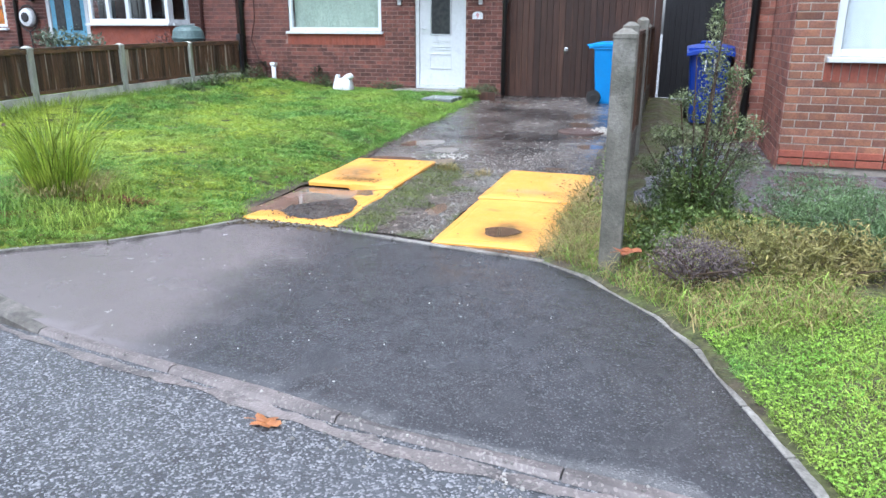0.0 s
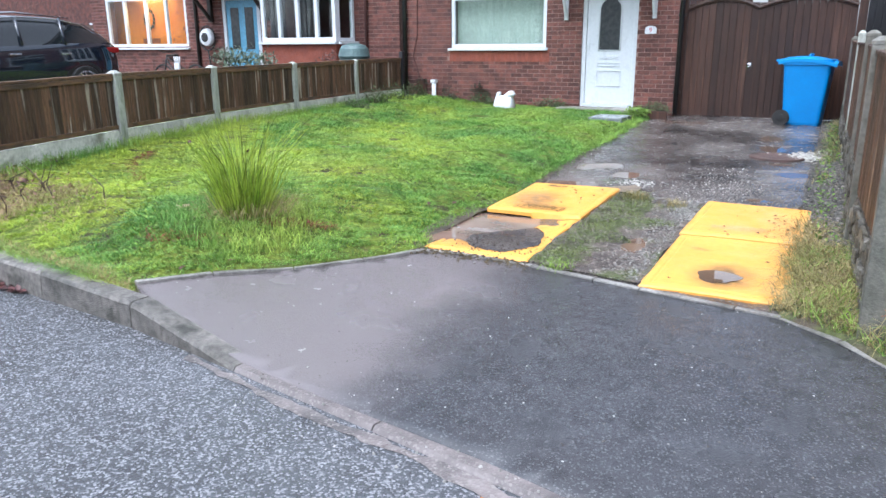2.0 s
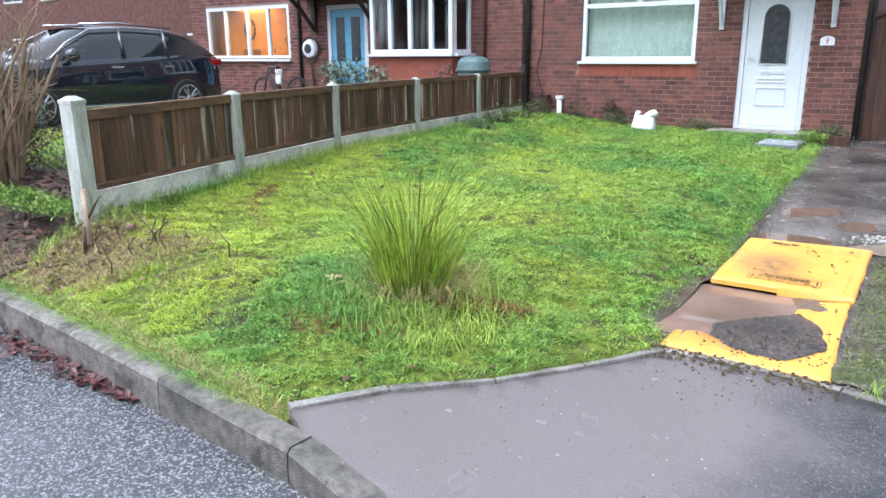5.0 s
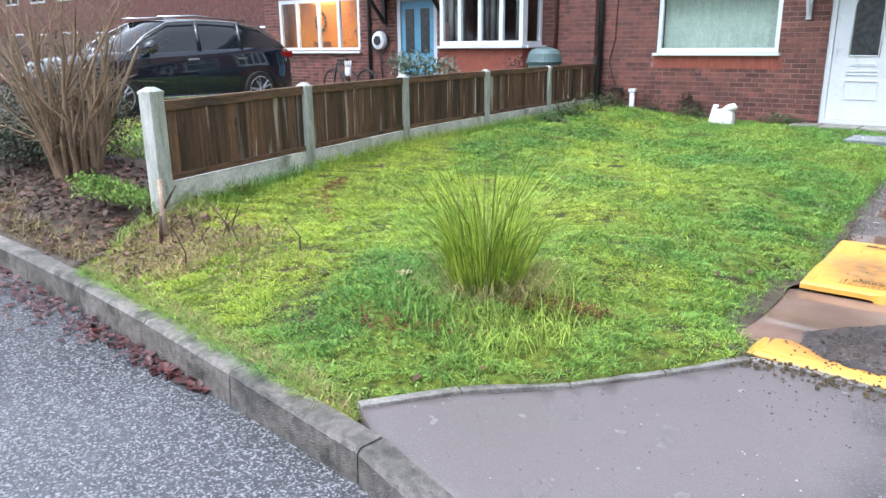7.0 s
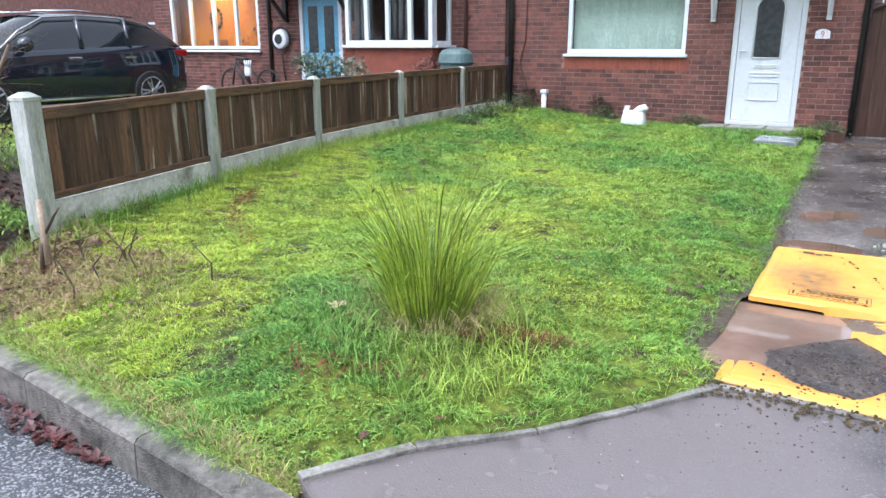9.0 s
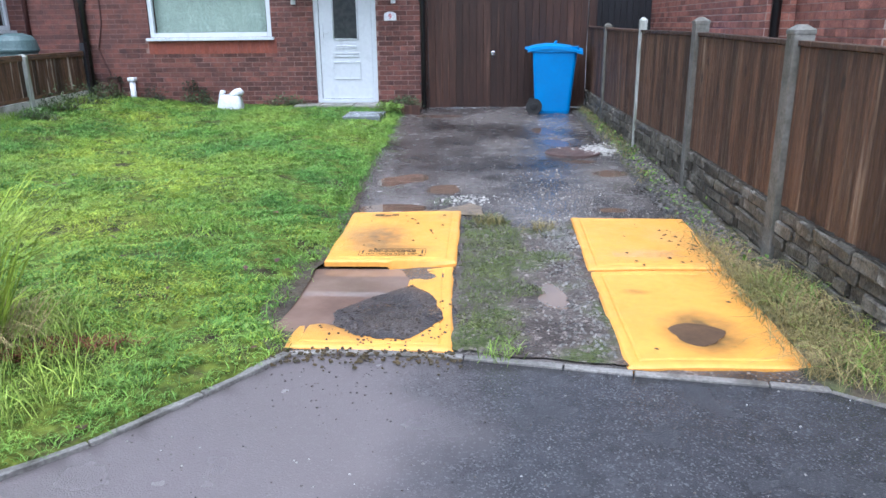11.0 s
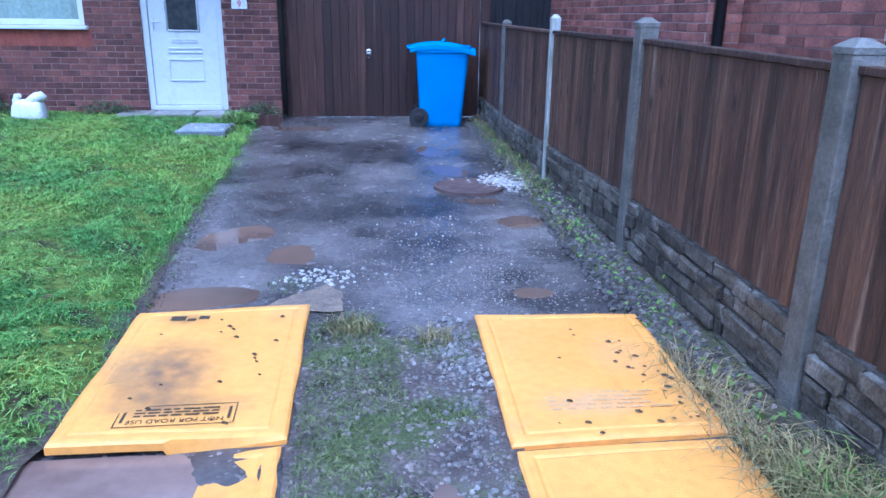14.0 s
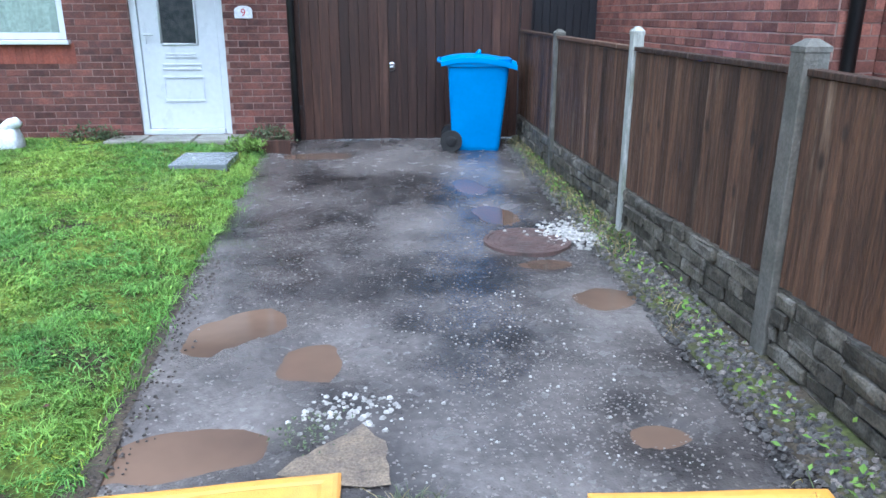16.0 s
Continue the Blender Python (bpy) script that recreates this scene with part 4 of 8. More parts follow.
def downpipe(x, y, z0, z1, material, label, r=0.034):
    d = thing("downpipe", x, y, z0, label, "drainpipe")
    bm = bmesh.new()
    tube(bm, [(x, y, z0), (x, y, z1)], r, 12)
    part("pipe", bm, material, d, smooth=True)
    for z in (z0 + 0.35, z0 + 1.6, z1 - 0.4):
        part("bracket", box(x - 0.06, x + 0.06, y + 0.01, y + 0.05, z, z + 0.04, 0.004), material, d)
    return d


downpipe(-8.34, HY - 0.055, 0.3, 5.1, M_BLACKPL, "black plastic downpipe between the two houses", 0.045)
downpipe(-3.0, HY - 0.05, 0.25, 5.1, M_BLACKPL, "black plastic downpipe beside the gate", 0.04)
vent = thing("gas_vent_box", -7.95, HY - 0.06, 0.5, "small brown vent box on the brick wall", "vent")
part("vent_body", box(-8.02, -7.88, HY - 0.1, HY - 0.012, 0.4, 0.68, 0.01), M_PIPE, vent)
wp = thing("waste_pipe", -7.67, HY - 0.08, 0.3, "white plastic waste pipe stub beside the wall", "pipe")
bm = bmesh.new()
tube(bm, [(-7.67, HY - 0.09, 0.2), (-7.67, HY - 0.09, 0.72)], 0.045, 12)
part("pipe", bm, M_WHITE, wp, smooth=True)
part("collar", box(-7.725, -7.61, HY - 0.145, HY - 0.03, 0.7, 0.76, 0.01), M_WHITE, wp)

mb = thing("meter_box", -7.98, HY - 0.06, 0.45, "small dark brown box fixed low on the brick wall", "box")
part("body", box(-8.06, -7.9, HY - 0.11, HY - 0.007, 0.42, 0.74, 0.012), M_GATE, mb)
part("lid", box(-8.07, -7.89, HY - 0.125, HY - 0.007, 0.742, 0.765, 0.006), M_GATE, mb)
part("pipe", tube(bmesh.new(), [(-7.98, HY - 0.05, 0.3), (-7.98, HY - 0.05, 0.42)], 0.02, 8), M_BLACKPL, mb, smooth=True)

# ---- fences ----
def prism_post(x, y, z0, z1, w, material, parent, label, turn=0.0):
    m = pose(x, y, 0, 0, 0, turn)
    h = w / 2
    bm = box(-h, h, -h, h, z0 - 0.15, z1 - 0.05, 0.006, m)
    q = ((-1, -1), (1, -1), (1, 1), (-1, 1))
    base, mid, tip = ([bm.verts.new(m @ Vector((a * h * k, b * h * k, z))) for a, b in q] for k, z in ((1.05, z1 - 0.052), (1.05, z1 - 0.03), (0.35, z1)))
    for s, t in ((base, mid), (mid, tip)):
        for i in range(4):
            bm.faces.new((s[i], s[(i + 1) % 4], t[(i + 1) % 4], t[i]))
    bm.faces.new(base[::-1])
    bm.faces.new(tip)
    return part("post", bm, material, parent, label)


def fence_bay(pa, pb, za, zb, h_board, h_panel, w_post, material, rail, board, fence, rock=False, side=1, lap=True):
    """A panel of upright slats over a concrete gravel board, between two posts. side: the side that the slats face."""
    (xa, ya), (xb, yb) = pa, pb
    L = math.hypot(xb - xa, yb - ya)
    m = Matrix.Translation((xa, ya, za)) @ Matrix.Rotation(math.atan2(yb - ya, xb - xa), 4, "Z")
    m[2][0] = (zb - za) / L
    a, b = w_post / 2 + 0.002, L - w_post / 2 - 0.002
    rng = random.Random(str(pb))
    if rock:
        gb = part("gravel_board", box(a, b, -0.02, 0.02, -0.2, h_board, 0, m), board, fence, "rock faced concrete board")
        rows = 5
        for r in range(rows):
            u = a + 0.01
            while u < b - 0.05:
                w = min(u + rng.uniform(0.08, 0.36), b - 0.01)
                z0, z1 = -0.1 + (h_board + 0.1) * r / rows, -0.1 + (h_board + 0.1) * (r + 1) / rows
                bm = box(u, w - 0.012, side * 0.02, side * (0.026 + rng.random() * 0.032), z0 + 0.006, z1 - 0.006)
                bmesh.ops.recalc_face_normals(bm, faces=bm.faces)
                bmesh.ops.bevel(bm, geom=list(bm.edges), offset=0.007, segments=1, affect="EDGES")
                for v in bm.verts:
                    v.co.z += rng.uniform(-0.011, 0.011)
                    v.co.y += side * rng.uniform(-0.006, 0.006)
                bmesh.ops.transform(bm, matrix=m, verts=bm.verts)
                part("stone", bm, board, gb)
                u = w
    else:
        part("gravel_board", box(a, b, -0.025, 0.025, -0.25, h_board, 0.006, m), board, fence, "pale concrete board")
    z0, z1 = h_board + 0.012, h_board + h_panel
    bm = box(a, b, -0.032, 0.036, z1 - 0.028, z1, 0.004)
    s = sorted((side * 0.012, side * 0.034))
    if lap:
        for c, d in ((z0, z0 + 0.045), (z1 - 0.075, z1 - 0.03)):
            bx(bm, a + 0.005, b - 0.005, *s, c, d, 0.003)
    back = sorted((-side * 0.006, -side * 0.035))
    for u in (a + 0.002, b - 0.04):
        bx(bm, u, u + 0.038, *back, z0, z1 - 0.035, 0.003)
    bmesh.ops.transform(bm, matrix=m, verts=bm.verts)
    f = part("panel", bm, rail, fence)
    n = round((b - a) / 0.105)
    for i in range(n):
        u, w = a + 0.02 + (b - a - 0.04) * i / n, a + 0.02 + (b - a - 0.04) * (i + 1) / n
        bm = box(u - 0.006, w + 0.006, 0.0, 0.014, z0, z1 - 0.03 - rng.random() * 0.004, 0.002)
        for v in bm.verts:
            v.co.y = side * (v.co.y + 0.019 * (v.co.x - u) / (w - u) - 0.01)
        bmesh.ops.recalc_face_normals(bm, faces=bm.faces)
        bmesh.ops.transform(bm, matrix=m, verts=bm.verts)
        part("slat", bm, material, f)


LP = [(-7.13, 4.08), (-7.42, 5.76), (-7.84, 7.58), (-8.05, 9.48), (-8.2, 11.36), (-8.33, 13.2)]
LG = [0.33, 0.36, 0.36, 0.37, 0.38, 0.38]
front_fence = thing("fence", -7.13, 4.08, 0.3, "low brown slatted fence with pale concrete posts and boards", "fence")
for i, (p, g) in enumerate(zip(LP[:-1], LG)):
    prism_post(*p, g, 1.235 if i == 0 else 1.19, 0.125 if i == 0 else 0.105, M_POST, front_fence, "pale weathered concrete post", 9)
for i in range(5):
    fence_bay(LP[i], LP[i + 1], LG[i], LG[i + 1], 0.2, 0.6, 0.105, M_FENCE, M_RAIL, M_BOARD, front_fence, side=-1)
part("end_post", box(-8.34, -8.26, 13.1, 13.2, 0.25, 1.3, 0.006), M_BLACKWOOD, front_fence, "black timber end post")

RP = [(-0.25, 4.3), (-0.33, 5.98), (-0.34, 7.89), (-0.4, 9.78), (-0.45, 11.66), (-0.44, 13.45)]
RG = [0.11, 0.14, 0.17, 0.18, 0.2, 0.22]
drive_fence = thing("fence", -0.25, 4.3, 0.1, "tall dark wet board fence on rock faced concrete boards", "fence")
for i, (p, g) in enumerate(zip(RP[:-1], RG)):
    prism_post(*p, g, (1.42, 1.47, 1.53, 1.55, 1.5)[i], (0.125, 0.115, 0.11, 0.075, 0.09)[i], M_POST if i == 3 else M_POSTOLD, drive_fence, "pale slim concrete post" if i == 3 else "weathered grey concrete post")
for i in range(5):
    fence_bay(RP[i], RP[i + 1], RG[i], RG[i + 1], 0.3, 0.945, 0.1, M_FENCEDARK, M_FENCEDARK, M_ROCKFACE, drive_fence, rock=True, side=1, lap=False)


# ---- trench covers and puddles on the drive ----
def inside(px, py, poly):
    hit = np.zeros(len(px), bool)
    for (xa, ya), (xb, yb) in zip(poly, poly[1:] + poly[:1]):
        if ya != yb:
            c = ((ya > py) != (yb > py)) & (px < (xb - xa) * (py - ya) / (yb - ya) + xa)
            hit ^= c
    return hit


def blob(name, pts, z, material, parent=None, label="", rag=0.05, seed=0, up=0.004, step=0.05, skirt=0.0):
    """A thin ragged patch that follows the ground."""
    out = along(pts + [pts[0]], step, rag, seed)[:-1]
    bm = bmesh.new()
    n = len(out)
    cx, cy = sum(p[0] for p in out) / n, sum(p[1] for p in out) / n
    v, _, f, *_ = delaunay_2d_cdt([Vector(p) for p in out], [(i, (i + 1) % n) for i in range(n)], [], 1, 1e-5)
    bv = [bm.verts.new((p.x, p.y, z(p.x, p.y) + up)) for p in v]
    for q in f:
        bm.faces.new([bv[i] for i in q])
    bmesh.ops.recalc_face_normals(bm, faces=bm.faces)
    bm.normal_update()
    if sum(g.normal.z for g in bm.faces) < 0:
        bmesh.ops.reverse_faces(bm, faces=bm.faces)
    if skirt:
        got = bmesh.ops.extrude_edge_only(bm, edges=[e for e in bm.edges if e.is_boundary])
        for w in got["geom"]:
            if isinstance(w, bmesh.types.BMVert):
                w.co.z -= skirt
                w.co.x += 0.9 * skirt * (1 if w.co.x > cx else -1)
    return part(name, bm, material, parent, label)


def oval(cx, cy, rx, ry, n=14, turn=0.0):
    c, s = math.cos(radians(turn)), math.sin(radians(turn))
    return [(cx + rx * math.cos(a) * c - ry * math.sin(a) * s, cy + rx * math.cos(a) * s + ry * math.sin(a) * c) for a in np.linspace(0, 2 * math.pi, n, endpoint=False)]


def dip(x, y):
    """Where the covers have sunk or dented."""
    d = -0.022 * math.exp(-(((x + 1.06) / 0.17) ** 2 + ((y - 4.98) / 0.17) ** 2))
    if x < -2.2 and y < 5.965:
        u, w = (x + 3.08) / 0.81, (y - 4.78) / 1.17
        d -= 0.085 * max(0.0, 1 - max(u, 0)) * float(S(w * 1.3)) + 0.006 * (0.5 + noise.noise((x * 7, y * 7, 1)))
    return d


def trench_cover(fl, fr, br, bl, lift, material, label):
    """A moulded yellow plastic trench cover, bent over the ground."""
    c = thing("trench_cover", (fl[0] + br[0]) / 2, (fl[1] + br[1]) / 2, drive_z((fl[1] + br[1]) / 2), label, "trench cover", "yellow trench covers")
    n, k = 13, 17

    def at(u, w):
        x = (fl[0] * (1 - u) + fr[0] * u) * (1 - w) + (bl[0] * (1 - u) + br[0] * u) * w
        y = (fl[1] * (1 - u) + fr[1] * u) * (1 - w) + (bl[1] * (1 - u) + br[1] * u) * w
        return x, y

    bm = bmesh.new()
    grid = []
    us = [0, 0.012, 0.03, 0.06, 0.075, 0.09, *np.linspace(0.12, 0.88, 24), 0.91, 0.925, 0.94, 0.97, 0.988, 1]
    ws = [0, 0.01, 0.022, 0.04, 0.05, 0.06, *np.linspace(0.09, 0.91, 34), 0.94, 0.95, 0.96, 0.978, 0.99, 1]

    def rise(q):
        e = min(q, 1 - q)
        return 0.0 if e < 0.005 else 0.009 if e < 0.02 else 0.013
    for w in ws:
        row = []
        for u in us:
            x, y = at(u, w)
            groove = 0.005 if (0.07 < u < 0.08 or 0.92 < u < 0.93) and 0.05 <= w <= 0.95 or (0.045 < w < 0.055 or 0.945 < w < 0.955) and 0.07 < u < 0.93 else 0.0
            z = drive_z(y) + lift + min(rise(u), rise(w)) - groove + 0.008 * noise.noise((x * 2.2, y * 2.2, 5)) + dip(x, y)
            row.append(bm.verts.new((x + 0.006 * noise.noise((y * 5, x * 5, 1)) * (u in (0, 1)), y, z)))
        grid.append(row)
    for j, (r, s) in enumerate(zip(grid, grid[1:])):
        for i in range(len(us) - 1):
            f = bm.faces.new((r[i], r[i + 1], s[i + 1], s[i]))
            f.tag = not (4 < i < len(us) - 6 and 4 < j < len(ws) - 6)
    rim = [e for e in bm.edges if e.is_boundary]
    got = bmesh.ops.extrude_edge_only(bm, edges=rim)
    bmesh.ops.translate(bm, verts=[w for w in got["geom"] if isinstance(w, bmesh.types.BMVert)], vec=(0, 0, -0.03))
    bm.normal_update()
    flat = bm.copy()
    bmesh.ops.delete(bm, geom=[f for f in bm.faces if not f.tag and abs(f.normal.z) > 0.5], context="FACES")
    keep = [f for f in flat.faces if f.tag or abs(f.normal.z) <= 0.5]
    bmesh.ops.delete(flat, geom=keep, context="FACES")
    part("moulded_rim", bm, material, c)
    part("cover_plate", flat, material, c)
    return c


def cover_z(x, y):
    return drive_z(y) + 0.021 + 0.008 * noise.noise((x * 2.2, y * 2.2, 5))


c1 = trench_cover((-3.06, 4.79), (-2.25, 4.76), (-2.29, 5.95), (-3.11, 5.96), 0.004, M_YELLOWA, "yellow plastic trench cover half under mud and water")
c2 = trench_cover((-3.11, 5.97), (-2.27, 5.96), (-2.27, 7.17), (-3.1, 7.1), 0.022, M_YELLOWB, "yellow plastic trench cover with dark printed warning, muddy")
c3 = trench_cover((-1.47, 4.6), (-0.65, 4.62), (-0.64, 5.86), (-1.46, 5.84), 0.008, M_YELLOWC, "yellow plastic trench cover with a small dirty puddle")
c4 = trench_cover((-1.47, 5.85), (-0.63, 5.88), (-0.62, 6.94), (-1.44, 6.99), 0.02, M_YELLOWD, "yellow plastic trench cover specked with black grit")

def cover1_z(x, y):
    return cover_z(x, y) - 0.004 + dip(x, y)


MUD = along([(-2.93, 5.16), (-2.84, 5.04), (-2.76, 4.92), (-2.6, 4.86), (-2.45, 4.87), (-2.4, 4.97), (-2.35, 5.12), (-2.35, 5.35), (-2.4, 5.5), (-2.52, 5.66), (-2.66, 5.6), (-2.82, 5.46), (-2.96, 5.32), (-2.93, 5.16)], 0.025, 0.04, 3)[:-1]
mx, my = np.array([p[0] for p in MUD]), np.array([p[1] for p in MUD])


def mud_z(x, y):
    """Mud heaped on the cover, thin at its rim."""
    d = float(np.sqrt(((mx - x) ** 2 + (my - y) ** 2).min()))
    return cover1_z(x, y) + 0.003 + 0.022 * float(S(d / 0.09)) + 0.006 * noise.noise((x * 22, y * 22, 3)) * float(S(d / 0.05))


mud = sheet("mud_patch", MUD, mud_z, 0.035, M_MUD)
tagged(mud, "dark wet gritty mud lying over a trench cover", "mud", kind="stuff")
pud = blob("puddle", [(-3.26, 5.962), (-3.26, 5.4), (-3.2, 5.0), (-3.0, 4.95), (-2.6, 5.1), (-2.3, 5.5), (-2.3, 5.962), (-2.8, 5.962)], lambda x, y: 0.022, M_PUDDLEP, rag=0.01, seed=9, up=0.0)
tagged(pud, "brown muddy puddle lying on a sunken trench cover", "puddle", "drive puddles")
grit = random.Random(8)
V, F = [], []
for i in range(60):
    cx, cy = (grit.gauss(-0.8, 0.12), grit.uniform(5.95, 6.9)) if i < 26 else (grit.uniform(-3.0, -2.35), grit.uniform(6.0, 7.0)) if i < 44 else (grit.uniform(-1.4, -0.7), grit.uniform(4.65, 6.9))
    r, z = grit.uniform(0.006, 0.018), cover_z(cx, cy) + 0.018
    k = len(V)
    V += [(cx + r * math.cos(q + grit.random()), cy + r * 0.8 * math.sin(q), z) for q in (0, 1.57, 3.14, 4.71)] + [(cx, cy, z + r * 0.5)]
    F += [(k, k + 1, k + 4), (k + 1, k + 2, k + 4), (k + 2, k + 3, k + 4), (k + 3, k, k + 4)]
tagged(link("grit", mesh_np("grit", V, F, M_TEXT)), "black grit crumbs scattered on the yellow covers", "grit", kind="stuff")

# warning print on one cover, read from the house side
mm = pose(-2.69, 6.13, cover_z(-2.69, 6.13) + 0.0165, 0, 0, 181) @ Matrix.Scale(0.72, 4)
lettering("lettering", "NOT FOR ROAD USE", 0.052, mm @ pose(0, 0.055, 0), M_TEXT, c2, 0.0006)
bm = bmesh.new()
for r in range(3):
    u = -0.21
    rr = random.Random(r)
    while u < 0.2:
        w = rr.uniform(0.03, 0.09)
        bx(bm, u, min(u + w, 0.22), -0.005 - r * 0.03, 0.009 - r * 0.03, 0, 0.001)
        u += w + 0.015
for q in ((-0.3, 0.3, 0.1, 0.106), (-0.3, 0.3, -0.1, -0.094), (-0.3, -0.294, -0.094, 0.1), (0.294, 0.3, -0.094, 0.1), (-0.275, -0.26, -0.06, 0.06), (0.26, 0.275, -0.06, 0.06)):
    bx(bm, *q, 0, 0.001)
bmesh.ops.transform(bm, matrix=mm, verts=bm.verts)
part("print", bm, M_TEXT, c2, "small unreadable print in a frame")
bm = bmesh.new()
for q in ((-0.09, -0.02, -0.02, 0.03), (-0.01, 0.03, -0.03, 0.0), (0.04, 0.09, -0.01, 0.03)):
    bx(bm, *q, 0, 0.001, 0, pose(-2.83, 7.0, cover_z(-2.83, 7.0) + 0.015))
part("print", bm, M_TEXT, c2, "small dark printed mark")
bm = bmesh.new()
rr = random.Random(4)
for r in range(5):
    u = -0.2
    while u < 0.2:
        w = rr.uniform(0.03, 0.1)
        bx(bm, u, u + w, r * 0.03, r * 0.03 + 0.012, 0, 0.001, 0, pose(-1.08, 6.05, cover_z(-1.08, 6.05) + 0.014))
        u += w + 0.02
part("print", bm, mat("faded_print", (0.6, 0.36, 0.14), (0.66, 0.42, 0.2), 9, (0.4, 0.6)), c4, "faded unreadable print")
o = blob("puddle", oval(-1.06, 4.98, 0.13, 0.17, 24), lambda x, y: cover_z(-1.06, 4.98) - 0.011, M_PUDDLEC, rag=0.06, seed=2, up=0.0)
tagged(o, "small dirty puddle in a dent of a yellow cover", "puddle", "drive puddles")

# ---- drive surface ----
for i, (cx, cy, rx, ry, tn) in enumerate(HOLLOWS):
    c_, s_ = math.cos(radians(tn)), math.sin(radians(tn))
    rim = sorted(drv(cx + 1.05 * (rx * math.cos(a) * c_ - ry * math.sin(a) * s_), cy + 1.05 * (rx * math.cos(a) * s_ + ry * math.sin(a) * c_)) for a in np.linspace(0, 6.28, 12))
    o = blob("puddle", oval(cx, cy, rx * 1.3, ry * 1.3, 24, tn), (lambda h: lambda x, y: h)(rim[2] - 0.003 + (0.012 if cy < 6.5 else 0.0)), M_PUDDLE, rag=0.03, seed=20 + i, up=0.0)
    tagged(o, "shallow brown puddle in a hollow of the driveway", "puddle", "drive puddles")

mh = thing("manhole_cover", -1.1, 9.68, drive_z(9.68), "round rusty iron manhole cover in the driveway", "manhole cover")
bm = bmesh.new()
lathe(bm, (-1.1, 9.68, drive_z(9.68)), [(0.3, -0.02), (0.3, 0.014), (0.275, 0.016), (0.27, 0.01), (0.02, 0.012)], 28)
part("rim", bm, M_IRON, mh)
for i in range(5):
    bm = bmesh.new()
    tube(bm, [(-1.1 + (0.06 + 0.045 * i) * math.cos(t), 9.68 + (0.06 + 0.045 * i) * math.sin(t), drive_z(9.68) + 0.0085) for t in np.linspace(0, 2 * math.pi, 29)], 0.006, 6)
    part("ring", bm, M_IRON, mh)


def chips(name, n, place, size, material, label, zf, seed, cat="stones"):
    """Loose angular stones."""
    rng = random.Random(seed)
    V, F = [], []
    for _ in range(n):
        cx, cy = place(rng)
        r = rng.uniform(*size)
        z = zf(cx, cy)
        k = len(V)
        q0 = rng.random() * 6
        m = 5
        for j in range(m):
            q = q0 + 6.283 * j / m
            V.append((cx + r * rng.uniform(0.7, 1.2) * math.cos(q), cy + r * rng.uniform(0.5, 1.0) * math.sin(q), z - 0.002))
        for j in range(m):
            q = q0 + 6.283 * j / m
            V.append((cx + r * rng.uniform(0.4, 0.75) * math.cos(q), cy + r * rng.uniform(0.3, 0.7) * math.sin(q), z + r * rng.uniform(0.35, 0.75)))
        for j in range(m):
            a, b = k + j, k + (j + 1) % m
            F += [(a, b, b + m), (a, b + m, a + m)]
        F += [(k + m, k + m + j, k + m + j + 1) for j in range(1, m - 1)]
    return tagged(link(name, mesh_np(name, V, F, material)), label, cat, kind="stuff")


M_CHIP = mat("mixed_stone_chips", (0.26, 0.225, 0.2), (0.13, 0.112, 0.1), 12, (0.4, 0.7), island=0.55, bump=0.2)
chips("stone_chips", 1300, lambda r: (r.gauss(-0.62, 0.15), r.gauss(9.8, 0.13)), (0.008, 0.022), M_HEAP, "heap of white stone chips at the foot of a post", lambda x, y: drv(x, y) + 0.01, 1)
chips("stone_chips", 110, lambda r: (r.gauss(-2.25, 0.12), r.gauss(7.62, 0.08)), (0.006, 0.018), M_HEAP, "white stones in a broken patch of the drive", drv, 2)
chips("stone_chips", 120, lambda r: (r.gauss(-1.55, 0.07), r.gauss(6.55, 0.22)), (0.008, 0.022), M_STONEW, "white stones beside a yellow cover", lambda x, y: drv(x, y) + 0.012, 3)
chips("loose_gravel", 1000, lambda r: (r.uniform(-2.25, -1.48), r.uniform(4.7, 6.9)), (0.004, 0.014), M_CHIP, "loose gravel pressed into muddy ground", lambda x, y: drv(x, y) + 0.012, 4)
chips("loose_gravel", 650, lambda r: (min(-1.47, -1.5 - abs(r.gauss(0, 0.13))), r.uniform(4.7, 6.9)), (0.004, 0.014), M_STONEW, "pale stones gathered along a yellow cover", lambda x, y: drv(x, y) + 0.012, 14)
chips("loose_gravel", 900, lambda r: (r.gauss(-0.52, 0.07), r.uniform(5.6, 11.5)), (0.006, 0.02), M_CHIP, "loose gravel along the fence foot", lambda x, y: verge_z(x, y) + 0.004, 15)
M_CRUMB = mat("dark_soil_crumbs", (0.05, 0.04, 0.034), (0.09, 0.07, 0.055), 12, (0.5, 0.8), island=0.5, bump=0.2)
chips("soil_crumbs", 90, lambda r: (r.gauss(-2.75, 0.4), 4.62 - abs(r.gauss(0, 0.22))), (0.003, 0.008), M_CRUMB, "dark soil crumbs dropped on the crossing", apron_z, 16, "soil")


def road_edge(r):
    x = r.gauss(-0.35, 0.4)
    return x, kerb_y(x) - 0.04 - abs(r.gauss(0, 0.07))


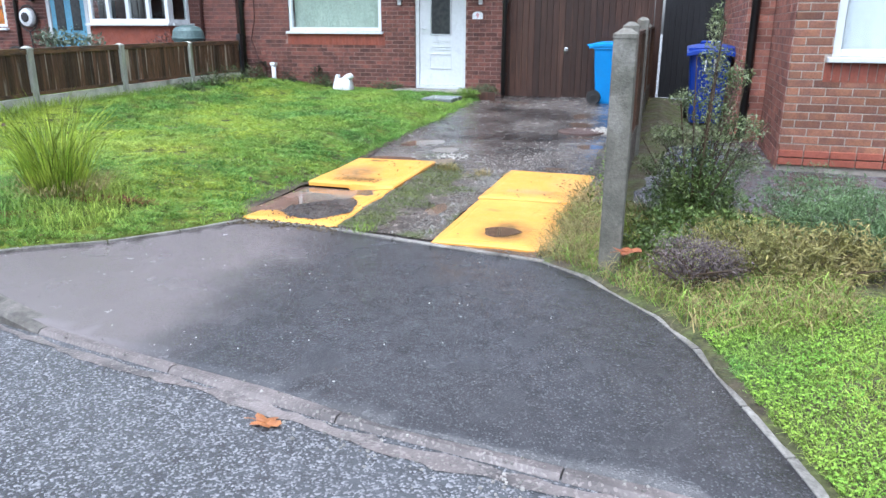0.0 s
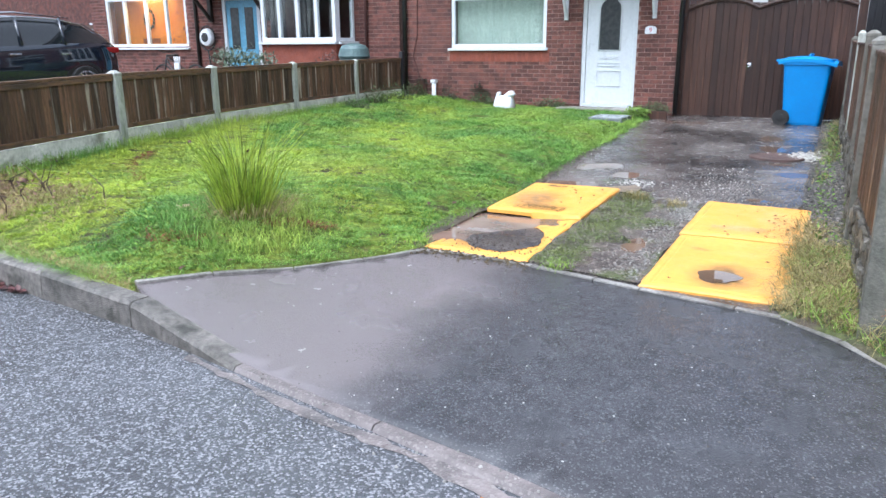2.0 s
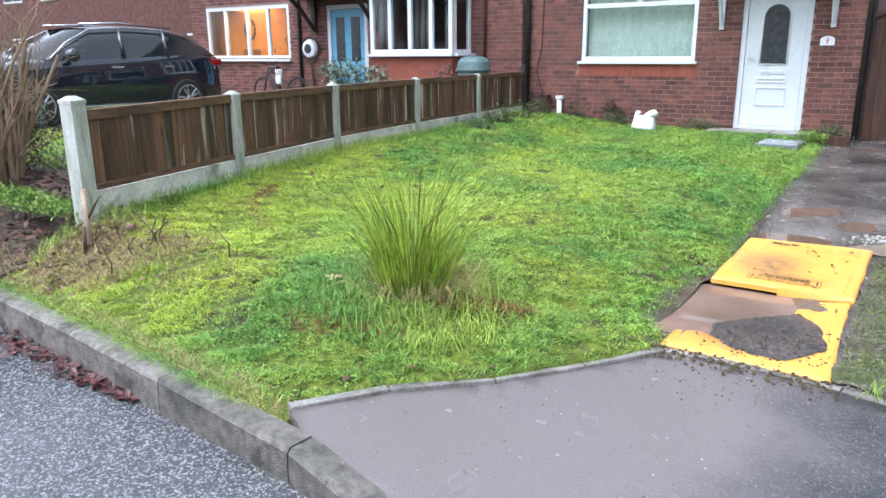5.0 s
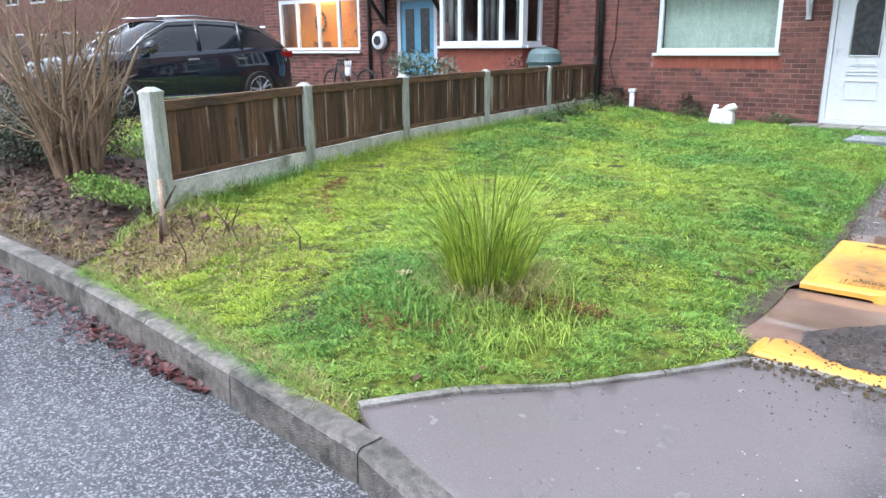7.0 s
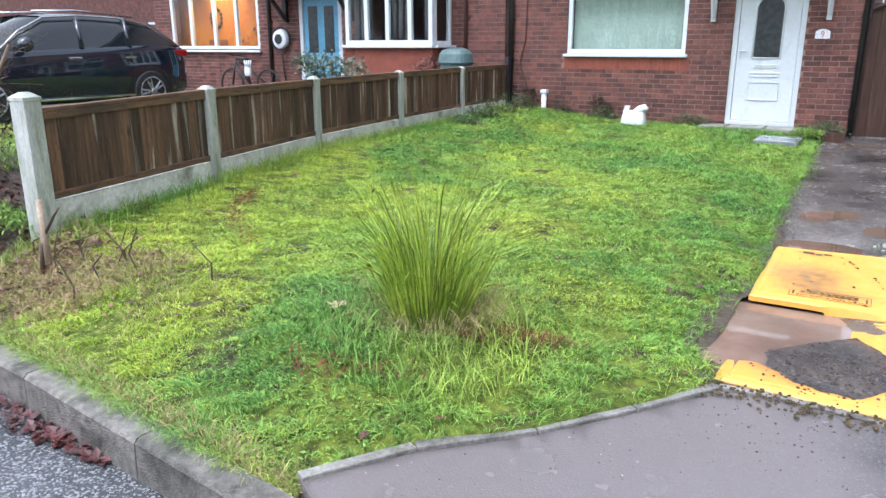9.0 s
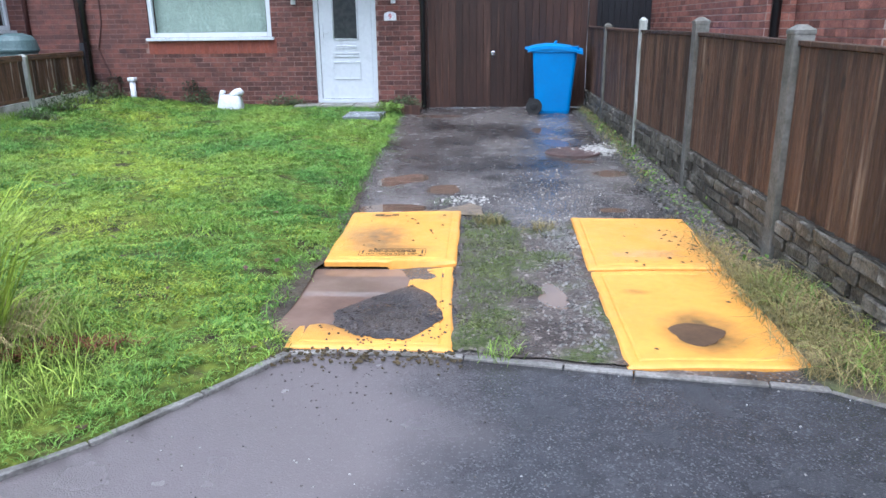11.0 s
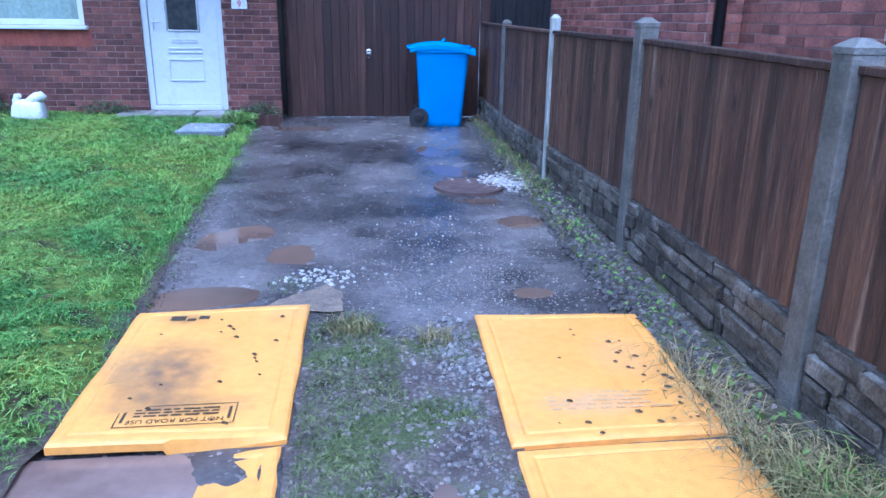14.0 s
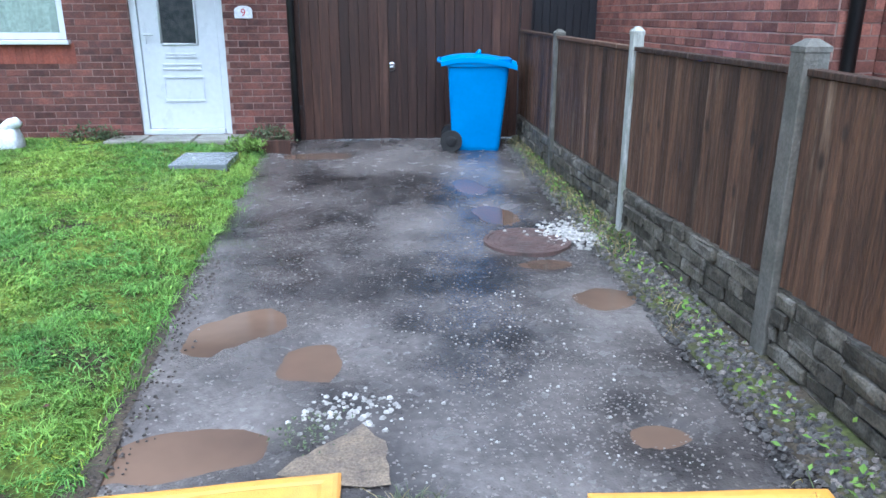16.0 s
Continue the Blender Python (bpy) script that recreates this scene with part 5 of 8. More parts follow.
chips("stone_chips", 80, road_edge, (0.005, 0.014), M_STONEW, "pale stones washed against the dropped kerb", lambda x, y: -0.09, 17)
chips("loose_gravel", 500, lambda r: (min(r.gauss(-1.4, 0.4), -0.6), r.gauss(7.5, 0.7)), (0.002, 0.008), M_STONEW, "small pale stones strewn over the drive", drv, 5)
chips("loose_gravel", 1500, lambda r: (r.gauss(-1.3, 0.38), r.gauss(7.6, 0.45)), (0.003, 0.009), M_CHIP, "mixed stones broken out of the old drive", drv, 18)
chips("loose_gravel", 130, lambda r: (min(r.gauss(-1.35, 0.35), -0.62), r.uniform(7.0, 8.8)), (0.005, 0.011), M_HEAP, "white stones scattered on the drive", drv, 19)
chips("loose_gravel", 220, lambda r: (r.uniform(-3.1, -0.7), r.uniform(8, 13)), (0.003, 0.013), M_CHIP, "sparse small stones on the wet drive", drv, 6)
chips("loose_gravel", 3000, lambda r: (r.uniform(-0.72, -0.4), r.uniform(6.2, 13)), (0.008, 0.022), mat("dark_gravel", (0.13, 0.12, 0.11), (0.07, 0.065, 0.06), 12, (0.4, 0.7), island=0.5, bump=0.2), "dark gravel strip along the fence boards", verge_z, 7)
chips("soil_crumbs", 420, lambda r: (r.gauss(-2.6, 0.14), r.gauss(5.1, 0.16)), (0.004, 0.011), M_CRUMB, "gritty crumbs lying on the mud", lambda x, y: mud_z(x, y) if inside(np.array([x]), np.array([y]), MUD)[0] else cover1_z(x, y), 20, "soil")
chips("loose_gravel", 800, lambda r: (r.uniform(-3.8, 0.3), r.uniform(2.7, 4.5)), (0.002, 0.006), M_CRUMB, "dark specks of grit on the footway", apron_z, 21)
chips("soil_crumbs", 900, lambda r: (lambda y: (lawn_side(y) + abs(r.gauss(0, 0.09)) - 0.02, y))(r.uniform(6.2, 9.5)), (0.003, 0.011), M_CRUMB, "soil crumbs fallen from the lawn edge", lambda x, y: max(drv(x, y), lawn_z(x, y)) + 0.002, 22, "soil")
chips("loose_gravel", 160, lambda r: (r.uniform(-3.9, 0.4), r.uniform(2.6, 4.6)), (0.002, 0.007), M_STONEW, "scattered pale stones on the footway", apron_z, 8)
chips("loose_gravel", 160, lambda r: (lambda x: (x, kerb_y(x) - abs(r.gauss(0, 0.14)) + 0.06))(r.uniform(-2.8, 0.6)), (0.003, 0.01), M_STONEW, "pale stones gathered along the dropped kerb", lambda x, y: -0.088 if y < kerb_y(x) else -0.066, 9)
chips("loose_gravel", 300, lambda r: (r.uniform(-3.2, -2.2), r.gauss(4.72, 0.06)), (0.005, 0.014), M_TEXT, "dark crumbs washed over the edging", lambda x, y: apron_z(x, min(y, 4.7)) + 0.012, 10)
M_SAND = stony("sandy_silt", (0.17, 0.145, 0.138), (0.27, 0.24, 0.225), 80, (0.25, 0.5), 0.3, (0.1, 0.09, 0.088), 2.5, 0.4, (0.42, 0.6))
line = [(-3.3 + 0.3 * i) for i in range(12)]
for nm, a_, b_, zf in (("silt_smear", -0.09, -0.02, lambda x, y: -0.0895),):
    o = blob(nm, [(x, kerb_y(x) + a_) for x in line] + [(x, kerb_y(x) + b_) for x in line[::-1]], zf, M_SAND, rag=0.045, seed=int(a_ * 100) + 50, up=0.003, step=0.06)
    tagged(o, "pale sandy silt smeared along the dropped kerb", "silt", kind="stuff")
cream = blob("broken_concrete", [(-2.5, 7.2), (-2.28, 7.1), (-2.12, 7.1), (-2.13, 7.35), (-2.2, 7.5), (-2.33, 7.38), (-2.45, 7.3)], drv, M_CREAM, rag=0.03, seed=5, up=0.012)
tagged(cream, "broken sandy concrete patch beside a cover", "concrete patch", kind="stuff")
# ---- by the front door ----
steps = thing("door_step", -4.4, 13.15, 0.2, "low step of worn paving slabs with moss in the joints", "step")
for a, b in ((-5.0, -4.63), (-4.6, -4.1), (-4.07, -3.56)):
    part("slab", box(a, b, 12.95, 13.37, 0.12, 0.335, 0.012), M_SLAB, steps)
ss = thing("stepping_slab", -3.78, 12.12, 0.2, "wet grey square paving slab set in the grass", "paving slab")
part("slab", box(-4.03, -3.5, 11.78, 12.42, 0.12, 0.3, 0.008), M_SLABGREY, ss)
bedge = thing("bed_edging", -3.4, 12.9, 0.2, "low dark timber edging of a weedy bed", "edging")
part("board", box(-3.5, -3.03, 12.84, 12.88, 0.1, 0.34, 0.004), M_GATE, bedge)

bag = thing("rubble_bag", -5.94, 12.85, 0.25, "crumpled white plastic bag standing in the grass", "bag")
bm = bmesh.new()
rings = []
for zz_, wx, wy in ((0.22, 0.15, 0.1), (0.26, 0.175, 0.12), (0.36, 0.18, 0.125), (0.46, 0.165, 0.11), (0.5, 0.15, 0.09), (0.515, 0.12, 0.06)):
    ring = []
    for k in range(28):
        a = 6.283 * k / 28
        c_, s_ = math.cos(a), math.sin(a)
        v = Vector((-5.94 + wx * math.copysign(abs(c_) ** 0.5, c_), 12.85 + wy * math.copysign(abs(s_) ** 0.5, s_), zz_))
        d = 0.03 * noise.noise(v * 11)
        ring.append(bm.verts.new(v + Vector((d, d, d * 0.4))))
    rings.append(ring)
for s_, t_ in zip(rings, rings[1:]):
    for k in range(28):
        bm.faces.new((s_[k], s_[(k + 1) % 28], t_[(k + 1) % 28], t_[k]))
bm.faces.new(rings[-1])
part("sack", bm, M_WHITE, bag, smooth=True)
bm = bmesh.new()
tube(bm, [(-5.94, 12.84, 0.47), (-5.88, 12.84, 0.5), (-5.83, 12.83, 0.54), (-5.78, 12.82, 0.56), (-5.74, 12.82, 0.53)], [0.06, 0.075, 0.07, 0.06, 0.04], 10)
part("folded_top", bm, M_WHITE, bag, smooth=True)
bm = bmesh.new()
tube(bm, [(-6.08, 12.85, 0.42), (-6.08, 12.85, 0.5), (-6.06, 12.85, 0.56), (-6.02, 12.85, 0.565)], [0.045, 0.045, 0.04, 0.025], 8)
part("corner_flap", bm, M_WHITE, bag, smooth=True)


def wheelie_bin(m, body_mat, lid_mat, label, digits=""):
    """A wheeled refuse bin: its hinge towards -x, its lid's lip towards +x."""
    b = thing("wheelie_bin", 0, 0, 0, label, "wheelie bin", "wheelie bins")
    bm = bmesh.new()
    rings = []
    for z, x0, x1, hy in ((0.0, -0.2, 0.27, 0.19), (0.05, -0.24, 0.28, 0.205), (0.9, -0.29, 0.36, 0.265), (0.91, -0.31, 0.385, 0.285), (0.985, -0.31, 0.385, 0.285)):
        r = 0.05
        ring = []
        for cx, cy, q0 in ((x1 - r, hy - r, 0), (x0 + r, hy - r, 1), (x0 + r, -hy + r, 2), (x1 - r, -hy + r, 3)):
            for k in range(4):
                q = (q0 + k / 3) * math.pi / 2
                ring.append(bm.verts.new((cx + r * math.cos(q), cy + r * math.sin(q), z)))
        rings.append(ring)
    for s, t in zip(rings, rings[1:]):
        for k in range(16):
            bm.faces.new((s[k], s[(k + 1) % 16], t[(k + 1) % 16], t[k]))
    bm.faces.new(rings[0][::-1])
    bm.faces.new(rings[-1])
    part("body", bm, body_mat, b)
    bm = bmesh.new()
    rows = []
    for i in range(9):
        u = i / 8
        x = -0.36 + 0.8 * u
        z = 0.99 + 0.06 * math.sin(math.pi * min(1, u * 1.05)) ** 0.7 - 0.035 * u
        rows.append([bm.verts.new((x, hy, z - 0.035 * abs(hy / 0.3) ** 3)) for hy in np.linspace(-0.3, 0.3, 9)])
    for s, t in zip(rows, rows[1:]):
        for k in range(8):
            bm.faces.new((s[k], s[k + 1], t[k + 1], t[k]))
    got = bmesh.ops.extrude_edge_only(bm, edges=[e for e in bm.edges if e.is_boundary])
    for v in got["geom"]:
        if isinstance(v, bmesh.types.BMVert):
            v.co.z -= 0.045
    bmesh.ops.recalc_face_normals(bm, faces=bm.faces)
    lid = part("lid", bm, lid_mat, b)
    bm = bmesh.new()
    tube(bm, [(0.02, -0.13, 1.02), (0.05, -0.12, 1.055), (0.05, 0.12, 1.055), (0.02, 0.13, 1.02)], 0.018, 8)
    part("lid_grip", bm, lid_mat, lid, smooth=True)
    bm = bmesh.new()
    tube(bm, [(-0.3, -0.24, 0.93), (-0.39, -0.24, 0.97), (-0.39, 0.24, 0.97), (-0.3, 0.24, 0.93)], 0.018, 8)
    part("handle", bm, body_mat, b, smooth=True)
    for sy in (-0.245, 0.245):
        bm = bmesh.new()
        lathe(bm, (-0.25, sy, 0.12), [(0.07, -0.025), (0.115, -0.025), (0.12, -0.015), (0.12, 0.015), (0.115, 0.025), (0.07, 0.025)], 20, "y")
        w = part("wheel", bm, M_RUBBER, b, "black rubber wheel", smooth=False)
        bm = bmesh.new()
        lathe(bm, (-0.25, sy, 0.12), [(0.04, -0.032), (0.06, -0.028), (0.06, 0.028), (0.04, 0.032)], 12, "y")
        part("hub", bm, M_BLACKPL, w)
    bm = bmesh.new()
    tube(bm, [(-0.25, -0.24, 0.12), (-0.25, 0.24, 0.12)], 0.012, 8)
    part("axle", bm, M_BLACKPL, b)
    if digits:
        lettering("digits", digits, 0.22, pose(0.375, 0.0, 0.76, 86, 0, 90), M_WHITE, b)
    b.matrix_basis = m
    return b


wheelie_bin(pose(-1.03, 13.02, drive_z(13.0) - 0.02, 0, 0, -6), M_BIN, M_BINLID, "bright blue wheelie bin on the wet drive by the gate")
wheelie_bin(pose(0.42, 10.9, 0.2, 0, 0, -90), M_BIN2, M_BIN2, "dark blue wheelie bin painted with white number eleven", "11")

# ---- house beyond the drive fence ----
NX, NF = 1.02, 7.7
path = sheet("path", [(-0.2, 5.6), (14, 5.2), (14, 6.4), (1.0, 7.62), (0.95, 14.6), (-0.25, 14.6), (-0.3, 8)], lambda x, y: 0.13 + max(0, y - 9) * 0.012, 0.4, mat("wet_concrete_path", (0.13, 0.13, 0.14), (0.08, 0.08, 0.085), 2, (0.1, 0.35), bump=0.3))
tagged(path, "wet dark concrete path beside the neighbouring house", "path", kind="structure")
NW = (1.36, 3.2, 1.18, 2.4)
nb = brick_wall("wall_neighbour_front", pose(NX, NF, 0), 7.0, 0.0, 5.2, 3.0, [(NW[0] - NX, NW[1] - NX, NW[2], NW[3])], (0.0, 1.6, 0.3, 2.2), PALE, "orange brown brick front wall with pale joints", skip=[(NW[0] - NX - 0.06, NW[1] - NX + 0.06, 0.95, 1.18), (-1, 8, 0.0, 0.32)])
x = NX
while x < NX + 6.9:
    part("brick", box(x, x + 0.215, NF - 0.03, NF + 0.02, 0.25, 0.315, 0.006), M_BRICKP, nb)
    part("brick", box(x, x + 0.215, NF - 0.03, NF + 0.02, 0.175, 0.24, 0.006), M_BRICKP, nb)
    x += 0.225
x = NW[0] - 0.05
while x < NW[1]:
    part("brick", box(x, x + 0.065, NF - 0.009, NF + 0.03, 0.955, 1.125), M_BRICKP, nb)
    x += 0.0735
window("window_2", *NW, NF + 0.02, "white framed window of the neighbouring house", bars=(2.28,), transom=2.1)
nbl = thing("window_blind", 2.2, NF + 0.2, 1.2, "plain white roller blind drawn behind the window", "blind")
part("blind_sheet", box(NW[0] + 0.02, NW[1] - 0.02, NF + 0.18, NF + 0.19, NW[2], NW[3]), M_UPVC, nbl)
brick_wall("wall_neighbour_side", pose(NX - 0.006, 9.395, 0, 0, 0, -90), 9.395 - NF - 0.002, 0.0, 5.2, 3.0, [], None, PINK, "red brick side wall of the neighbouring house")
brick_wall("wall_neighbour_return", pose(0.726, 9.4, 0), 0.28, 0.0, 5.2, 3.0, [], None, PINK, "red brick return of the neighbouring house")
brick_wall("wall_neighbour_flank", pose(0.72, 17.5, 0, 0, 0, -90), 17.5 - 9.402, 0.0, 5.2, 3.0, [], (4.6, 8.1, 0.9, 2.1), PINK, "red brick flank wall beyond the drive fence")
shell("wall_neighbour_shell", NX + 0.3, NX + 7, NF + 0.3, 17.5, 5.2, "plain walls of the neighbouring house")
downpipe(0.8, 9.35, 0.2, 5.1, M_BLACKPL, "black plastic downpipe on the neighbouring house", 0.045)
plank_gate("side_gate", -0.3, 0.7, 14.4, 0.22, 2.4, M_BLACKWOOD, "tall black plank gate closing the side passage", 0, None, False)

# ---- attached house on the other side ----
AY = 13.3
AX0, AX1 = -17.6, -8.43
OW = (-17.05, -14.26, 1.4, 2.58)
BD = (-13.12, -12.02, 0.4, 2.5)
BAY = (-11.4, -9.5, 1.5, 2.62)
att = brick_wall("wall_attached", pose(AX0, AY, 0), AX1 - AX0, 0.0, 5.2, 3.0, [(OW[0] - AX0, OW[1] - AX0, OW[2], OW[3]), (BD[0] - AX0, BD[1] - AX0, BD[2], BD[3]), (-11.3 - AX0, -9.6 - AX0, 1.5, 2.6)], None, RED, "red brick front wall of the attached house", skip=[])
shell("wall_attached_shell", AX0, AX1, AY, 21.0, 5.2, "plain walls of the attached house")
window("window_3", *OW, AY + 0.01, "white framed window glowing orange from a lit room", bars=(-16.38, -15.63, -14.95), frame_w=0.08)
ob_ = thing("window_blind", -15.6, AY + 0.5, 1.4, "orange blind hung with small decorations behind the glass", "blind")
part("blind_sheet", box(OW[0] - 0.3, OW[1] + 0.3, AY + 0.45, AY + 0.46, 1.2, 2.6), M_ORANGE, ob_)
bm = bmesh.new()
for q in range(14):
    a = 6.283 * q / 14
    lathe(bm, (-16.0 + 0.17 * math.cos(a), AY + 0.42, 2.08 + 0.22 * math.sin(a)), [(0.02, 0.02), (0.045, 0.0), (0.02, -0.02)], 8, "y")
part("wreath", bm, M_LEAFD, ob_)
bm = bmesh.new()
rr = random.Random(6)
for q in range(11):
    u, w, r = rr.uniform(-15.5, -14.5), rr.uniform(1.55, 2.4), rr.uniform(0.02, 0.06)
    bx(bm, u, u + r, AY + 0.43, AY + 0.44, w, w + r * 1.4)
bx(bm, -16.3, -15.7, AY + 0.43, AY + 0.44, 1.5, 1.62)
part("paper_shapes", bm, mat("rusty_paper", (0.3, 0.1, 0.03), (0.22, 0.08, 0.03), 8, (0.6, 0.8)), ob_)
lamp = new("room_lamp", bpy.data.lights.new("room_lamp", "AREA"))
lamp.data.energy, lamp.data.color, lamp.data.size = ROOM, (1.0, 0.62, 0.25), 1.0
lamp.matrix_world = look((-15.6, AY + 0.25, 2.56), (-15.6, AY + 0.47, 1.5))
room = thing("room_box", -15.6, AY + 0.4, 0.9, "dim inside walls behind the windows", "room", kind="structure")
part("room_wall", box(AX0 + 0.3, AX1 - 0.3, AY + 2.5, AY + 2.6, 0.1, 2.6), M_ROOM, room)
part("room_floor", box(AX0 + 0.3, AX1 - 0.3, AY + 0.3, AY + 2.5, 0.1, 0.2), M_ROOM, room)

bd = thing("door_2", -12.57, AY, 0.4, "pale blue front door with two tall dark panes", "door", kind="structure")
for a, b, c, e in ((BD[0], BD[0] + 0.09, BD[2], BD[3]), (BD[1] - 0.09, BD[1], BD[2], BD[3]), (BD[0] + 0.09, BD[1] - 0.09, BD[3] - 0.09, BD[3])):
    part("door_frame", box(a, b, AY - 0.01, AY + 0.08, c, e, 0.006), M_UPVC, bd)
part("door_leaf", box(BD[0] + 0.095, BD[1] - 0.095, AY + 0.02, AY + 0.07, BD[2], BD[3] - 0.095, 0.004), M_BLUEDOOR, bd)
for a in (-12.9, -12.48):
    part("pane", box(a, a + 0.24, AY + 0.01, AY + 0.03, 1.35, 2.25, 0.004), M_DARKGLASS, bd)
    part("panel", box(a, a + 0.26, AY + 0.008, AY + 0.03, 0.55, 1.15, 0.01), M_BLUEDOOR, bd)
bw = thing("bay_window_body", -10.45, AY, 0.3, "red brick base and flat roof of a box bay", "bay", kind="structure")
BF = AY - 0.68
part("base", box(BAY[0], BAY[1], BF, AY - 0.002, 0.2, BAY[2] - 0.06), M_BRICKP, bw)
part("flat_roof", box(BAY[0] - 0.1, BAY[1] + 0.1, BF - 0.1, AY - 0.002, BAY[3], BAY[3] + 0.15), M_UPVC, bw)
window("window_4", *BAY, BF, "white framed bay window with grey curtains inside", bars=(-10.92, -10.45, -9.97), frame_w=0.08)
rm = Matrix.Translation((BAY[1], BF, 0)) @ Matrix.Rotation(radians(90), 4, "Z")
window("window_5", 0.09, 0.66, BAY[2], BAY[3], 0.0, "white framed side light of the bay", frame_w=0.07, m=rm)
for i in range(12):
    u = -11.25 + i * 0.14
    if i in (3, 4, 9, 10):
        continue
    cu = thing("curtain", u, BF + 0.2, 1.4, "grey hanging curtain fold behind the bay glass", "curtain", "bay curtains")
    bm = bmesh.new()
    tube(bm, [(u, BF + 0.2, 1.45), (u, BF + 0.2, 2.6)], 0.055, 8)
    part("fold", bm, M_CURTAIN, cu, smooth=True)
po = thing("porch_canopy", -12.6, AY, 2.5, "dark timber porch brackets over the blue door", "canopy")
part("porch_roof", box(-13.7, -11.9, AY - 0.9, AY - 0.012, 2.62, 2.75, 0.01), M_BEAM, po)
for u in (-13.45, -11.75):
    bm = bmesh.new()
    bx(bm, u - 0.05, u + 0.05, AY - 0.09, AY - 0.012, 1.95, 2.62, 0.006)
    tube(bm, [(u, AY - 0.06, 2.0), (u, AY - 0.45, 2.4), (u, AY - 0.75, 2.62)], 0.045, 6)
    part("bracket", bm, M_BEAM, po)
ch = thing("car_charger", -13.6, AY - 0.05, 1.6, "round white car charger with a coiled black cable", "car charger")
bm = bmesh.new()
lathe(bm, (-13.6, AY - 0.03, 1.62), [(0.19, 0.015), (0.2, -0.03), (0.18, -0.09), (0.1, -0.11)], 28, "y")
part("case", bm, M_WHITE, ch)
bm = bmesh.new()
lathe(bm, (-13.6, AY - 0.145, 1.62), [(0.1, 0.01), (0.1, -0.006), (0.08, -0.01)], 24, "y")
part("face", bm, M_BLACKPL, ch)
bm = bmesh.new()
tube(bm, [(-13.6 + 0.24 * math.cos(a), AY - 0.06, 1.6 + 0.27 * math.sin(a)) for a in np.linspace(-1.5, 4.7, 26)] + [(-13.58, AY - 0.05, 1.0), (-13.5, AY - 0.05, 0.6)], 0.016, 8)
part("cable", bm, M_BLACKPL, ch, smooth=True)
downpipe(-13.92, AY - 0.05, 0.35, 5.1, M_BEAM, "dark downpipe beside the charger", 0.04)
downpipe(-9.2, AY - 0.045, 0.35, 5.1, M_PIPE, "maroon downpipe between bay and party wall", 0.034)
cable = thing("wall_cable", -8.05, HY - 0.01, 1.0, "thin brown cable hanging down the brickwork", "cable")
bm = bmesh.new()
tube(bm, [(-8.05, HY - 0.018, 3.0), (-8.08, HY - 0.018, 1.6), (-8.18, HY - 0.02, 1.2), (-8.05, HY - 0.02, 0.85), (-7.98, HY - 0.02, 0.65)], 0.01, 6)
part("cable", bm, M_PIPE, cable)
butt = thing("water_butt", -8.75, 12.15, 0.35, "grey green ribbed plastic barrel with a domed lid", "water butt")
bm = bmesh.new()
lathe(bm, (-8.75, 12.15, 0.35), [(0.24, 0.0), (0.27, 0.05), (0.275, 0.5), (0.29, 0.52), (0.275, 0.54), (0.27, 0.85)], 24)
part("barrel", bm, M_BUTT, butt)
bm = bmesh.new()
lathe(bm, (-8.75, 12.15, 1.2), [(0.29, 0.0), (0.3, 0.03), (0.29, 0.06), (0.27, 0.16), (0.22, 0.22), (0.1, 0.26)], 24)
part("lid", bm, M_BUTT, butt)


# ---- plants ----
def heights(zf, x0, x1, y0, y1, step=0.12):
    """A quick look-up of a ground height."""
    gx, gy = np.arange(x0, x1 + step, step), np.arange(y0, y1 + step, step)
    tab = np.array([[zf(float(a), float(b)) for a in gx] for b in gy])

    def at(px, py):
        u, w = np.clip((px - x0) / step, 0, len(gx) - 1.001), np.clip((py - y0) / step, 0, len(gy) - 1.001)
        i, k = u.astype(int), w.astype(int)
        u, w = u - i, w - k
        return tab[k, i] * (1 - u) * (1 - w) + tab[k, i + 1] * u * (1 - w) + tab[k + 1, i] * (1 - u) * w + tab[k + 1, i + 1] * u * w
    return at


